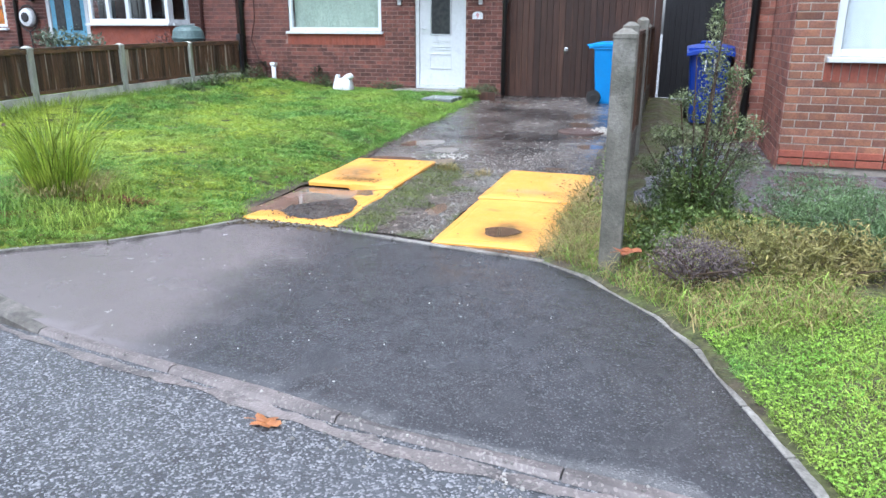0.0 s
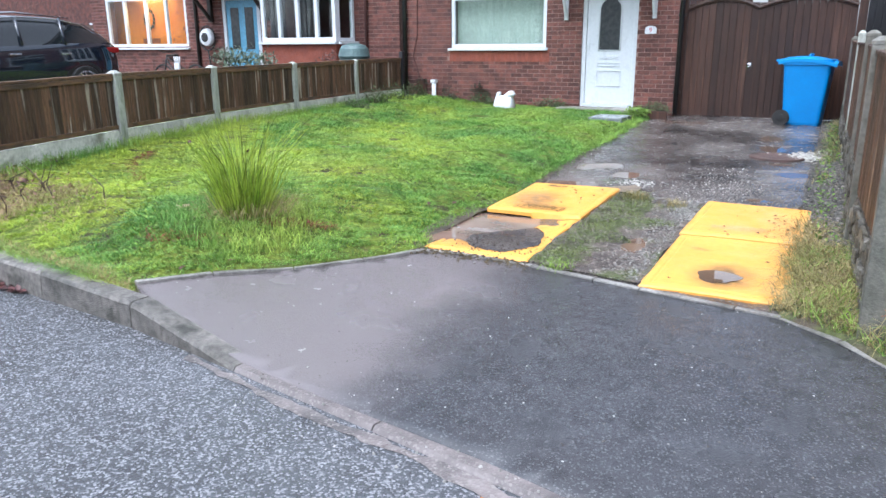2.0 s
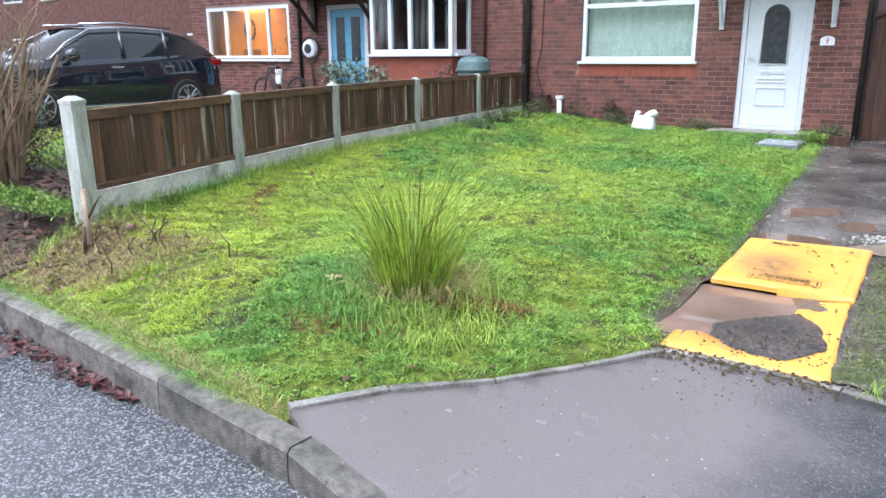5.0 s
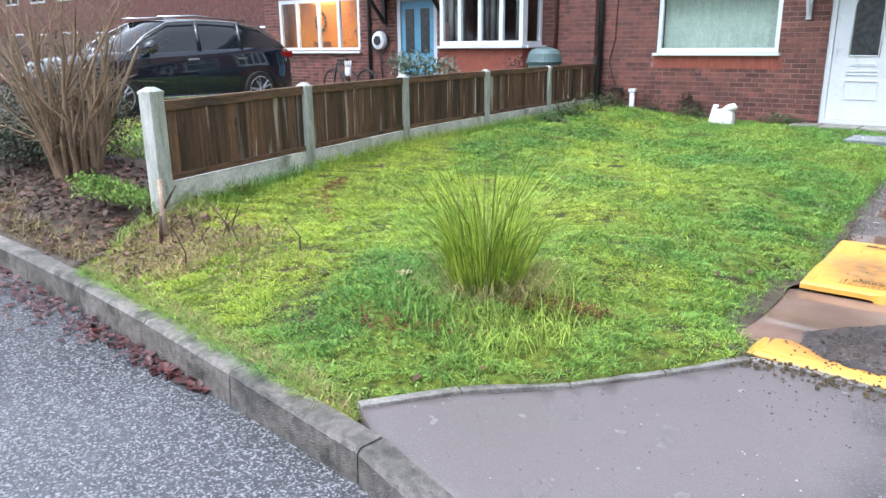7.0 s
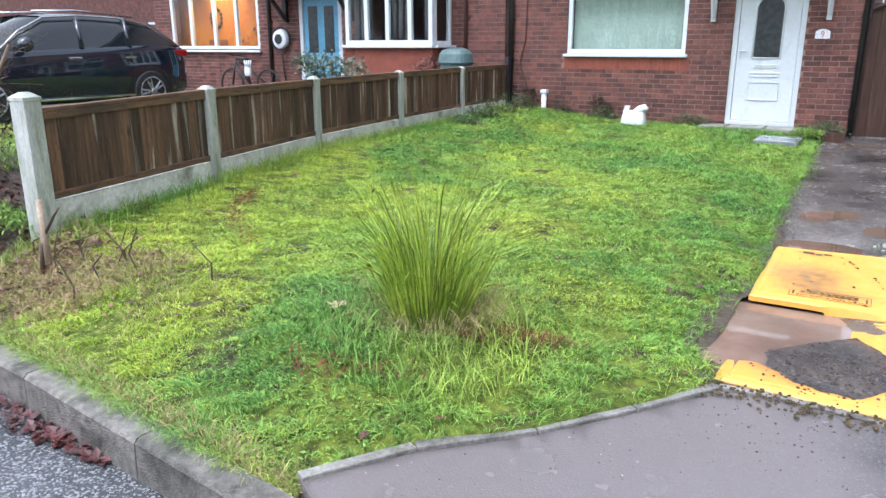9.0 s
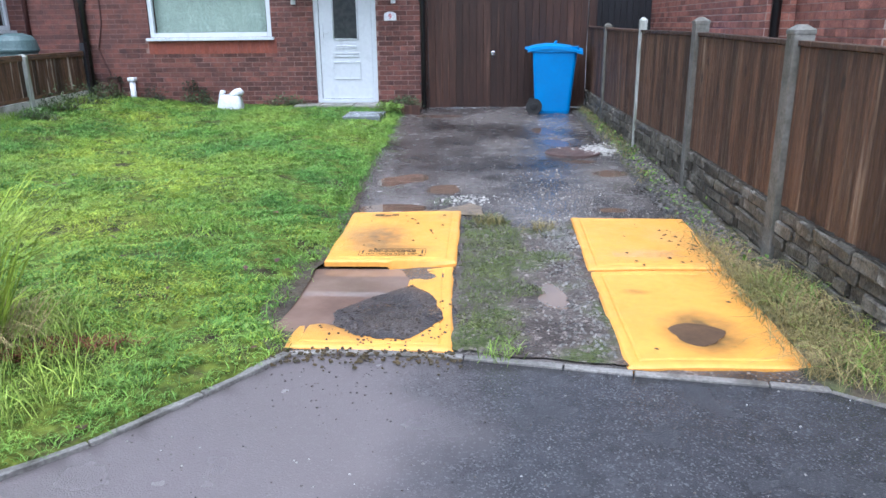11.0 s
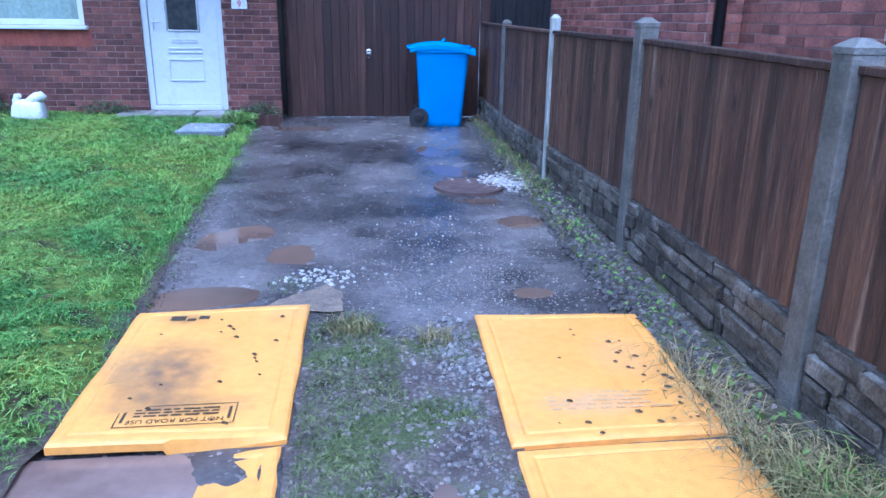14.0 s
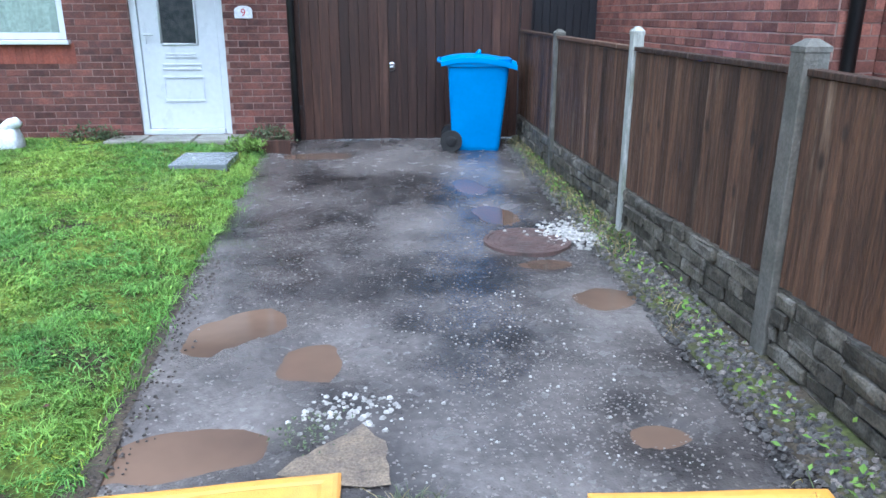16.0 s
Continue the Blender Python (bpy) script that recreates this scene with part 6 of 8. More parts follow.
def blades(name, px, py, pz, h, w, lean, material, label, category="grass", rng=None, droop=0.5, out=None, obj=None, flow=None, light=False):
    """Grass blades: segments and a point, each leaning its own way, along a flow, or outwards from a centre."""
    n = len(px)
    rng = rng or np.random.default_rng(1)
    a = rng.uniform(0, 2 * np.pi, n) if out is None else np.arctan2(py - out[1], px - out[0]) + rng.normal(0, 0.35, n)
    if flow is not None:
        a = flow + rng.normal(0, 0.9, n)
    b = rng.uniform(0, 2 * np.pi, n)
    d = np.stack([np.cos(a), np.sin(a), np.zeros(n)], 1)
    s = np.stack([np.cos(b), np.sin(b), np.zeros(n)], 1) * (w / 2)[:, None]
    p = np.stack([px, py, pz - 0.01], 1)
    up = np.array([0, 0, 1.0])
    L = lean * h
    p1 = p + up * (0.55 * h)[:, None] + d * (0.3 * L)[:, None]
    p2 = p + up * (h * (1 - droop * lean * 0.5))[:, None] + d * L[:, None]
    pm = p + up * (0.85 * h * (1 - droop * lean * 0.25))[:, None] + d * (0.66 * L)[:, None]
    if light:
        V = np.stack([p - s, p + s, p1 - s * 0.8, p1 + s * 0.8, p2], 1).reshape(-1, 3)
        k = (np.arange(n) * 5)[:, None]
        F = np.concatenate([k + np.array(q) for q in ((0, 1, 3), (0, 3, 2), (2, 3, 4))])
        return tagged(link(name, mesh_np(name, V, F, material)), label, category, kind="stuff")
    V = np.stack([p - s, p + s, p1 - s * 0.9, p1 + s * 0.9, pm - s * 0.6, pm + s * 0.6, p2], 1).reshape(-1, 3)
    k = (np.arange(n) * 7)[:, None]
    F = np.concatenate([k + np.array(q) for q in ((0, 1, 3), (0, 3, 2), (2, 3, 5), (2, 5, 4), (4, 5, 6))])
    me = mesh_np(name, V, F, material)
    if obj is not None:
        return link(name, me, obj)
    return tagged(link(name, me), label, category, kind="stuff")


def patch_noise(px, py, scale, seed):
    r = np.random.default_rng(seed)
    out = np.zeros(len(px))
    for o in range(1, 6):
        q = r.uniform(0, 6.28, 3)
        t = r.uniform(0, 6.28)
        f = scale * (0.6 + 0.5 * o)
        out += np.sin(px * f * np.cos(t) + py * f * np.sin(t) + q[0]) / o ** 0.5
    return out / 2.2


def edge_behind(px, py):
    """How far places lie behind the slanting edging, large where the edging has ended."""
    return np.where(py < 4.85, -(px + 4.1) * 0.848 + (py - 3.1) * 0.53, 9.0)


R = np.random.default_rng(5)
LAWN_IN = along(LAWN_EDGE, 0.1, 0.05, 7)[:-1] + [(-3.4, 13.3), (-8.3, 13.3), (-8.2, 11.4), (-7.95, 8.5), (-7.45, 6), (-7.1, 4), (-6.9, 3.35), (-5.5, 3.24), (-4.2, 3.1), (-3.95, 3.5), (-3.6, 3.95), (-3.3, 4.38), (-3.05, 4.78)]
LZ = heights(lawn_z, -8.4, -2.9, 2.9, 13.4)


def lawn_points(n, y0, y1, seed):
    r = np.random.default_rng(seed)
    px, py = r.uniform(-8.4, -2.95, n), r.uniform(y0, y1, n)
    k = inside(px, py, LAWN_IN) & ~((px > -5.05) & (py > 12.93)) & ~((px > -4.06) & (px < -3.47) & (py > 11.74) & (py < 12.44))
    return px[k], py[k]


for seed, (n, y0, y1, wd, hh) in enumerate(((250000, 3.0, 5.6, 0.0048, 0.034), (190000, 5.6, 8.5, 0.0066, 0.036), (150000, 8.5, 13.3, 0.009, 0.04))):
    px, py = lawn_points(n, y0, y1, seed)
    tone = patch_noise(px, py, 2.0, 3)
    fleck = patch_noise(px, py, 9.0, 4)
    fine_ = patch_noise(px, py, 26.0, 6)
    margin_ = np.interp(py, [4.78, 5.1, 5.8, 6.3, 7.2, 8.2, 9.2], [0.05, 0.1, 0.1, 0.07, 0.06, 0.03, 0.0]) - (np.interp(py, [p[1] for p in LAWN_EDGE], [p[0] for p in LAWN_EDGE]) - px)
    worn = 1 - S((edge_behind(px, py) - 0.02) / 0.3)
    thin = (patch_noise(px, py, 3.1, 9) + 0.4 * fleck + 0.45 * fine_ > 0.92) | (margin_ > 0.06 * fleck) | (worn > 0.6 + 0.4 * fine_)
    k = ~thin | (R.random(len(px)) < 0.2)
    px, py, tone, fleck, fine_ = px[k], py[k], tone[k], fleck[k], fine_[k]
    moss = (tone + 1.05 * S((-3.9 - px) / 2) - 0.25 - 1.0 * S((py - 6.5) / 3) + R.normal(0, 0.45, len(px))) > 0.3
    comb = 5.0 * patch_noise(px, py, 11.0, 15) + R.normal(0, 0.7, len(px))
    deep = R.random(len(px)) < 0.1 + 0.85 * np.maximum(S((px + 5.3 + 0.5 * tone) / 1.6), S((py - 7.5 + tone) / 2.5))
    for sel, mt, hs, lb in ((~moss & deep, M_GRASSD, 1.0, "short deep green wet lawn grass"), (~moss & ~deep, M_GRASS, 1.0, "short uneven light green lawn grass"), (moss, M_MOSS, 0.8, "yellow green mossy patches in the lawn")):
        x_, y_, f_ = px[sel], py[sel], fleck[sel] + 0.9 * fine_[sel]
        m_ = len(x_)
        h = hh * hs * R.uniform(0.45, 1.3, m_) * (1 + 0.6 * np.clip(f_, -0.9, 1.8))
        blades("grass", x_, y_, LZ(x_, y_), h, wd * R.uniform(0.6, 1.4, m_), R.uniform(0.5, 2.2, m_), mt, lb, rng=R, flow=comb[sel], light=seed > 0)
# longer tussocks in the lawn
px, py = [], []
for cx, cy, n, sp in [(R.uniform(-6.6, -3.6), R.uniform(3.25, 6.5), 70, 0.09) for _ in range(46)] + [(R.uniform(-8.0, -3.5), R.uniform(6.5, 13), 60, 0.12) for _ in range(50)]:
    px.append(R.normal(cx, sp, n))
    py.append(R.normal(cy, sp, n))
px, py = np.concatenate(px), np.concatenate(py)
k = inside(px, py, LAWN_IN)
px, py = px[k], py[k]
blades("grass_tussocks", px, py, LZ(px, py), R.uniform(0.04, 0.1, len(px)), R.uniform(0.0025, 0.005, len(px)), R.uniform(0.5, 1.6, len(px)), M_GRASS, "longer green tussocks scattered over the lawn", rng=R)
# long grass at the fence foot, kerb and house wall
fx = R.uniform(3.6, 13, 5000)
px = np.interp(fx, [p[1] for p in LP], [p[0] for p in LP]) + np.abs(R.normal(0.02, 0.1, 5000)) + 0.03
blades("rough_grass", px, fx, LZ(px, fx), R.uniform(0.04, 0.16, 5000), R.uniform(0.003, 0.006, 5000), R.uniform(0.2, 0.9, 5000), M_GRASS, "rough longer grass at the foot of the fence", rng=R)
bxs = R.uniform(-6.9, -4.1, 3500)
bys = np.interp(bxs, KX, KY) + 0.13 + np.abs(R.normal(0, 0.05, 3500))
blades("rough_grass", bxs, bys, LZ(bxs, bys), R.uniform(0.03, 0.09, 3500), R.uniform(0.003, 0.005, 3500), R.uniform(0.3, 1.2, 3500), M_DRY, "dry grass fringe along the kerb", rng=R)
bxs = R.uniform(-6.9, -4.1, 6500)
bys = np.interp(bxs, KX, KY) + 0.1 + np.abs(R.normal(0, 0.06, 6500))
blades("rough_grass", bxs, bys, LZ(bxs, bys + 0.03), R.uniform(0.03, 0.09, 6500), R.uniform(0.003, 0.005, 6500), R.uniform(0.5, 1.7, 6500), M_GRASS, "green grass hanging over the kerb", rng=R, droop=0.9)
ex, ey = lawn_points(60000, 4.8, 13.2, 41)
d_ = ex - np.interp(ey, [p[1] for p in LAWN_EDGE], [p[0] for p in LAWN_EDGE])
k = (d_ > -0.2) & (R.random(len(ex)) < np.where(ey < 7.8, 0.3, 1.0))
ex, ey = ex[k], ey[k]
ex = ex + np.abs(R.normal(0, 0.05, len(ex)))
blades("rough_grass", ex, ey, LZ(ex, ey), R.uniform(0.03, 0.09, len(ex)), R.uniform(0.004, 0.007, len(ex)), R.uniform(0.4, 1.3, len(ex)), M_GRASSD, "ragged grass hanging over the drive edge", rng=R)


def leaves(name, c, size, material, label="", category="leaves", rng=None, flat=0.0, aspect=0.55, parent=None):
    """Small pointed leaves at the places c, each folded along its middle."""
    rng = rng or np.random.default_rng(2)
    n = len(c)
    d = rng.normal(0, 1, (n, 3))
    d[:, 2] = d[:, 2] * (1 - flat) + 0.15
    d /= np.linalg.norm(d, axis=1)[:, None]
    s = np.cross(d, np.array([0, 0, 1.0]) + rng.normal(0, 0.5 * (1 - flat) + 0.05, (n, 3)))
    s /= np.linalg.norm(s, axis=1)[:, None] + 1e-9
    nrm = np.cross(s, d)
    L = size[0] + rng.random(n) * (size[1] - size[0])
    L = L[:, None]
    mid = c + d * L * 0.5
    V = np.stack([c, mid - s * L * aspect / 2 + nrm * L * 0.08, c + d * L, mid + s * L * aspect / 2 + nrm * L * 0.08], 1).reshape(-1, 3)
    k = (np.arange(n) * 4)[:, None]
    F = np.concatenate([k + np.array(q) for q in ((0, 1, 2), (0, 2, 3))])
    ob = link(name, mesh_np(name, V, F, material), parent)
    if parent is None:
        tagged(ob, label, category, kind="stuff")
    return ob


def ball(n, cx, cy, cz, rx, ry, rz, rng, hollow=0.5, lump=0.3):
    """Places filling an uneven rounded crown."""
    d = rng.normal(0, 1, (n, 3))
    d /= np.linalg.norm(d, axis=1)[:, None]
    r = (hollow + (1 - hollow) * rng.random(n) ** 0.6) * (1 + lump * np.sin(d[:, 0] * 5 + d[:, 2] * 4 + cx * 7) * np.cos(d[:, 1] * 6 + cy * 5))
    return np.array([cx, cy, cz]) + d * r[:, None] * np.array([rx, ry, rz])


# weeds with broad leaves in the lawn
px, py = lawn_points(16000, 3.1, 9, 77)
k = patch_noise(px, py, 4, 12) > 0.15
px, py = px[k][:5200], py[k][:5200]
leaves("lawn_weeds", np.stack([px, py, LZ(px, py) + 0.015 + 0.02 * R.random(len(px))], 1), (0.012, 0.034), M_FERN, "small broad leaved weeds among the lawn grass", "weeds", R, 0.7)
# fallen leaves
px, py = lawn_points(900, 3.1, 8, 78)
leaves("fallen_leaves", np.stack([px, py, LZ(px, py) + 0.025], 1)[:60], (0.03, 0.07), M_LITTER, "brown fallen leaves lying on the lawn", "leaves", R, 0.85, 0.8)

# the large ornamental grass
TX, TY = -4.33, 4.33
tz = lawn_z(TX, TY)
tuft = thing("ornamental_grass", TX, TY, tz, "large arching clump of yellow green ornamental grass", "ornamental grass")
n = 520
q, r = R.uniform(0, 6.283, n), 0.19 * R.random(n) ** 0.55
px, py = TX + r * np.cos(q), TY + r * np.sin(q)
h = R.uniform(0.3, 0.93, n) * (1 - 0.12 * r / 0.19)
blades("blades", px, py, np.full(n, tz), h * np.where(R.random(n) < 0.35, 0.7, 1.0), R.uniform(0.0035, 0.0085, n), 0.04 + (0.1 + 3.0 * r) * R.uniform(0.2, 1.6, n), M_TUFT, "", rng=R, droop=0.6, out=(TX, TY), obj=tuft)
n = 500
q, r = R.uniform(0, 6.283, n), 0.12 + 0.2 * R.random(n)
px, py = TX + r * np.cos(q), TY + r * np.sin(q)
blades("dry_skirt", px, py, np.full(n, tz), R.uniform(0.08, 0.24, n), R.uniform(0.002, 0.004, n), R.uniform(0.8, 2.0, n), M_DRY, "", rng=R, droop=0.9, out=(TX, TY), obj=tuft)
n = 1600
q, r = R.uniform(0, 6.283, n), 0.2 + 0.35 * R.random(n) ** 0.7
px, py = TX + 0.05 + r * np.cos(q), TY - 0.12 + r * np.sin(q)
blades("grass_tussocks", px, py, LZ(px, py), R.uniform(0.06, 0.18, n), R.uniform(0.003, 0.006, n), R.uniform(0.3, 1.0, n), M_GRASS, "darker long grass round the ornamental clump", rng=R)


def dead_leaf(x, y, z, size, material, label, turn=0.0):
    o = thing("dead_leaf", x, y, z, label, "leaf", "dead leaves")
    bm = bmesh.new()
    pts = []
    for i in range(20):
        a = 6.283 * i / 20
        r_ = size * (0.55 + 0.45 * abs(math.cos(2.5 * a)))
        pts.append(bm.verts.new((x + r_ * math.cos(a + turn), y + 0.75 * r_ * math.sin(a + turn), z + 0.012 + 0.25 * size * (r_ / size) ** 2 * (0.4 + 0.6 * math.sin(3 * a)))))
    c = bm.verts.new((x, y, z + 0.01))
    for i in range(20):
        bm.faces.new((c, pts[i], pts[(i + 1) % 20]))
    bm.verts.index_update()
    part("blade", bm, material, o)
    bm = bmesh.new()
    tube(bm, [(x, y, z + 0.012), (x - size * 0.9 * math.cos(turn), y - size * 0.7 * math.sin(turn), z + 0.02), (x - size * 1.4 * math.cos(turn), y - size * math.sin(turn), z + 0.015)], 0.002, 5)
    part("stalk", bm, material, o)


dead_leaf(-1.39, 2.3, -0.088, 0.07, M_LEAFO, "curled orange maple leaf on the wet road")
dead_leaf(-0.14, 4.14, 0.2, 0.09, mat("rust_red_leaf", (0.3, 0.1, 0.035), (0.2, 0.06, 0.03), 20, (0.4, 0.6), bump=0.3), "rust red dead leaf at the fence post", 0.7)
dead_leaf(-4.7, 4.08, lawn_z(-4.7, 4.08) + 0.04, 0.06, mat("pale_dead_leaf", (0.5, 0.38, 0.24), (0.4, 0.3, 0.2), 20, (0.5, 0.7), bump=0.3), "pale dry leaf lying beside the tall grass", 1.2)


def strand(pts, n, spread, label):
    """Rust red dead stalks strewn along a line."""
    px = np.interp(R.random(n), np.linspace(0, 1, len(pts)), [p[0] for p in pts])
    t = R.random(n)
    px = np.interp(t, np.linspace(0, 1, len(pts)), [p[0] for p in pts]) + R.normal(0, spread, n)
    py = np.interp(t, np.linspace(0, 1, len(pts)), [p[1] for p in pts]) + R.normal(0, spread, n)
    blades("dead_stalks", px, py, LZ(px, py) + 0.02, R.uniform(0.02, 0.05, n), R.uniform(0.004, 0.008, n), R.uniform(1.5, 3.0, n), M_STRAND, label, "dead stalks", rng=R, droop=0.6)


strand([(-6.95, 5.75), (-6.8, 5.4), (-6.45, 5.05), (-6.0, 4.8)], 260, 0.035, "rust red dead stalks lying across the lawn")
strand([(-4.1, 4.25), (-3.95, 4.45), (-3.7, 4.6)], 260, 0.03, "rust red dead stalks beside the tall grass")
strand([(-4.6, 3.65), (-4.3, 3.75), (-4.1, 3.9)], 120, 0.04, "rust red dead stalks near the edging")

# ---- strip between the covers and along the drive fence ----
n = 14000
px, py = R.uniform(-2.24, -1.52, n), R.uniform(4.8, 6.95, n)
k = patch_noise(px, py, 5, 21) + 1.6 * S((-1.75 - px) / 0.3) - 0.6 > 0.1
px, py = px[k], py[k]
DZ = heights(drv, -3.5, -0.3, 4.4, 13.6)
blades("weeds", px, py, DZ(px, py) + 0.012, R.uniform(0.012, 0.04, len(px)), R.uniform(0.003, 0.006, len(px)), R.uniform(0.4, 1.8, len(px)), mat("moss_green_weeds", (0.1, 0.14, 0.035), (0.17, 0.2, 0.06), 5, (0.5, 0.7), bump=0, island=0.5), "sparse weeds in the gravel between the covers", "weeds", rng=R)
for cx, cy, n, mt in ((-2.05, 6.88, 260, M_DRY), (-1.68, 6.75, 130, M_DRY), (-2.0, 4.72, 60, M_GRASS), (-2.05, 6.9, 160, M_LEAFG)):
    px, py = R.normal(cx, 0.06, n), R.normal(cy, 0.045, n)
    blades("grass_tuft", px, py, DZ(px, py) + 0.012, R.uniform(0.04, 0.1, n), R.uniform(0.003, 0.005, n), R.uniform(0.4, 1.4, n), mt, "small tuft of grass in the gravel", rng=R)
px, py = R.normal(-2.42, 0.07, 150), R.normal(7.42, 0.06, 150)
leaves("weeds", np.stack([px, py, DZ(px, py) + 0.03 + 0.03 * R.random(150)], 1), (0.01, 0.022), M_LEAFG, "small weed growing in broken concrete", "weeds", R, 0.3)
VZ = heights(verge_z, -0.9, 6.5, 1.5, 13.5)
n = 9000
py = np.where(R.random(n) < 0.5, R.uniform(4.5, 6.6, n), R.uniform(6.6, 13.2, n))
px = np.interp(py, [4.5, 5.8, 7, 13.2], [-0.6, -0.53, -0.52, -0.5]) + R.normal(0, 0.07, n)
k = (patch_noise(px, py, 3, 31) + 0.9 * (py < 6.3) > 0.2) & (px < -0.4 + 0.12 * (py < 6))
px, py = px[k], py[k]
half = R.random(len(px)) < 0.55
for sel, mt, lb in ((half, M_DRY, "dry straw grass along the fence foot"), (~half, M_LEAFG, "green weeds and grass along the fence foot")):
    x_, y_ = px[sel], py[sel]
    blades("rough_grass", x_, y_, VZ(x_, y_), R.uniform(0.03, 0.12, len(x_)), R.uniform(0.003, 0.006, len(x_)), R.uniform(0.5, 1.7, len(x_)), mt, lb, rng=R, droop=0.8)
c = np.stack([R.normal(-0.55, 0.06, 500), R.uniform(5.5, 12.5, 500), np.zeros(500)], 1)
c[:, 2] = VZ(c[:, 0], c[:, 1]) + 0.02 + 0.05 * R.random(500)
leaves("weeds", c, (0.02, 0.05), M_FERN, "low broad leaved weeds in the gravel strip", "weeds", R, 0.4)

# ---- verge beside the crossing ----
n = 16000
px, py = R.uniform(-0.75, 0.95, n), R.uniform(3.5, 5.6, n)
e_ = np.interp(py, [3.4, 3.74, 4.23, 4.44], [0.26, 0.07, -0.36, -0.64])
k = (px > e_ + 0.03) & (patch_noise(px, py, 4, 33) > -0.7)
px, py = px[k], py[k]
half = R.random(len(px)) < 0.6
for sel, mt, lb in ((half, M_DRY, "long dry grass round the fence end"), (~half, M_GRASS, "long green grass round the fence end")):
    x_, y_ = px[sel], py[sel]
    blades("rough_grass", x_, y_, VZ(x_, y_), R.uniform(0.05, 0.18, len(x_)), R.uniform(0.003, 0.006, len(x_)), R.uniform(0.5, 1.8, len(x_)), mt, lb, rng=R, droop=0.8)
n = 120000
px, py = 0.25 + 5.5 * R.random(n) ** 1.35, R.uniform(2.0, 5.0, n)
e_ = np.interp(py, [2.3, 2.6, 2.92, 3.4, 3.74], [0.66, 0.55, 0.42, 0.26, 0.07])
kk = np.interp(px, KX, KY)
k = (px > e_ + 0.03) & (py > kk + 0.15) & (py < 3.75 + 0.6 * S((px - 0.9) / 1.0) + 0.22 * patch_noise(px, py, 2.5, 41) + R.normal(0, 0.12, n)) & (px < 4.4 + 0.5 * patch_noise(px, py, 1.5, 42) + R.normal(0, 0.3, n)) & (patch_noise(px, py, 7, 44) + R.normal(0, 0.4, n) > -0.25)
px, py = px[k], py[k]
leaves("clover", np.stack([px, py, VZ(px, py) + 0.01 + 0.03 * R.random(len(px))], 1), (0.005, 0.017), M_CLOVER, "bright green clover and weeds covering the verge", "weeds", R, 0.65, 0.8)
n = 110000
px, py = 0.3 + 4.7 * R.random(n) ** 1.4, R.uniform(2.2, 5.4, n)
k = (px > np.interp(py, [2.3, 2.6, 2.92, 3.4, 3.74, 4.0, 4.6], [0.66, 0.55, 0.42, 0.26, 0.5, 1.2, 1.6]) + 0.04) & (py > np.interp(px, KX, KY) + 0.15)
px, py = px[k], py[k]
blades("grass", px, py, VZ(px, py), R.uniform(0.02, 0.055, len(px)), R.uniform(0.003, 0.006, len(px)), R.uniform(0.5, 1.8, len(px)), M_GRASS, "bright short grass of the verge", rng=R, light=True)


def bush(name, cx, cy, z, parts, leaf, mt, label, stems=14, height=0.4, bark=M_BARK, seed=1, category="shrub", asp=0.5):
    """A shrub: stems from one base and leaves in several uneven lumps."""
    r = np.random.default_rng(seed)
    o = thing(name, cx, cy, z, label, category)
    bm = bmesh.new()
    for (n_, dx, dy, dz, rx, ry, rz) in parts:
        for _ in range(stems):
            t = r.normal(0, 0.6, 3) * np.array([rx, ry, rz * 0.6])
            e = Vector((cx + dx + t[0], cy + dy + t[1], z + dz + t[2]))
            b = Vector((cx + r.normal(0, 0.03), cy + r.normal(0, 0.03), z - 0.03))
            tube(bm, [b, b.lerp(e, 0.5) + Vector(r.normal(0, 0.03, 3)), e], [0.009, 0.006, 0.003], 5, False)
    part("branchwork", bm, bark, o, smooth=True)["kind"] = "stuff"
    c = np.concatenate([ball(n_, cx + dx, cy + dy, z + dz, rx, ry, rz, r, 0.35, 0.35) for n_, dx, dy, dz, rx, ry, rz in parts])
    c = c[c[:, 2] > z - 0.02]
    leaves("foliage", c, leaf, mt, rng=r, aspect=asp, parent=o)
    return o


M_SHRUB = mat("variegated_leaves", (0.12, 0.17, 0.06), (0.25, 0.28, 0.15), 6, (0.35, 0.6), bump=0, island=0.5)
M_SHRUBLOW = mat("deep_green_shrub_leaves", (0.07, 0.125, 0.025), (0.12, 0.17, 0.04), 6, (0.35, 0.6), bump=0, island=0.5)
shrub = bush("upright_shrub", 0.2, 5.15, 0.12, [(1500, 0.03, 0, 0.6, 0.19, 0.18, 0.2), (900, 0.08, 0.05, 0.85, 0.13, 0.13, 0.16), (760, 0.05, 0.0, 1.1, 0.09, 0.09, 0.14), (420, 0.04, 0.0, 1.32, 0.05, 0.06, 0.13), (700, -0.2, 0.02, 0.62, 0.13, 0.1, 0.08), (700, 0.27, 0.0, 0.68, 0.15, 0.1, 0.1), (420, 0.2, 0.05, 1.0, 0.1, 0.09, 0.08), (800, 0.3, 0.1, 0.45, 0.15, 0.12, 0.1), (700, -0.26, 0.0, 0.42, 0.13, 0.1, 0.08), (300, -0.12, 0.0, 0.86, 0.09, 0.08, 0.06)], (0.014, 0.03), M_SHRUB, "loose upright grey green shrub behind the fence post", 3, seed=3)
rb = np.random.default_rng(33)
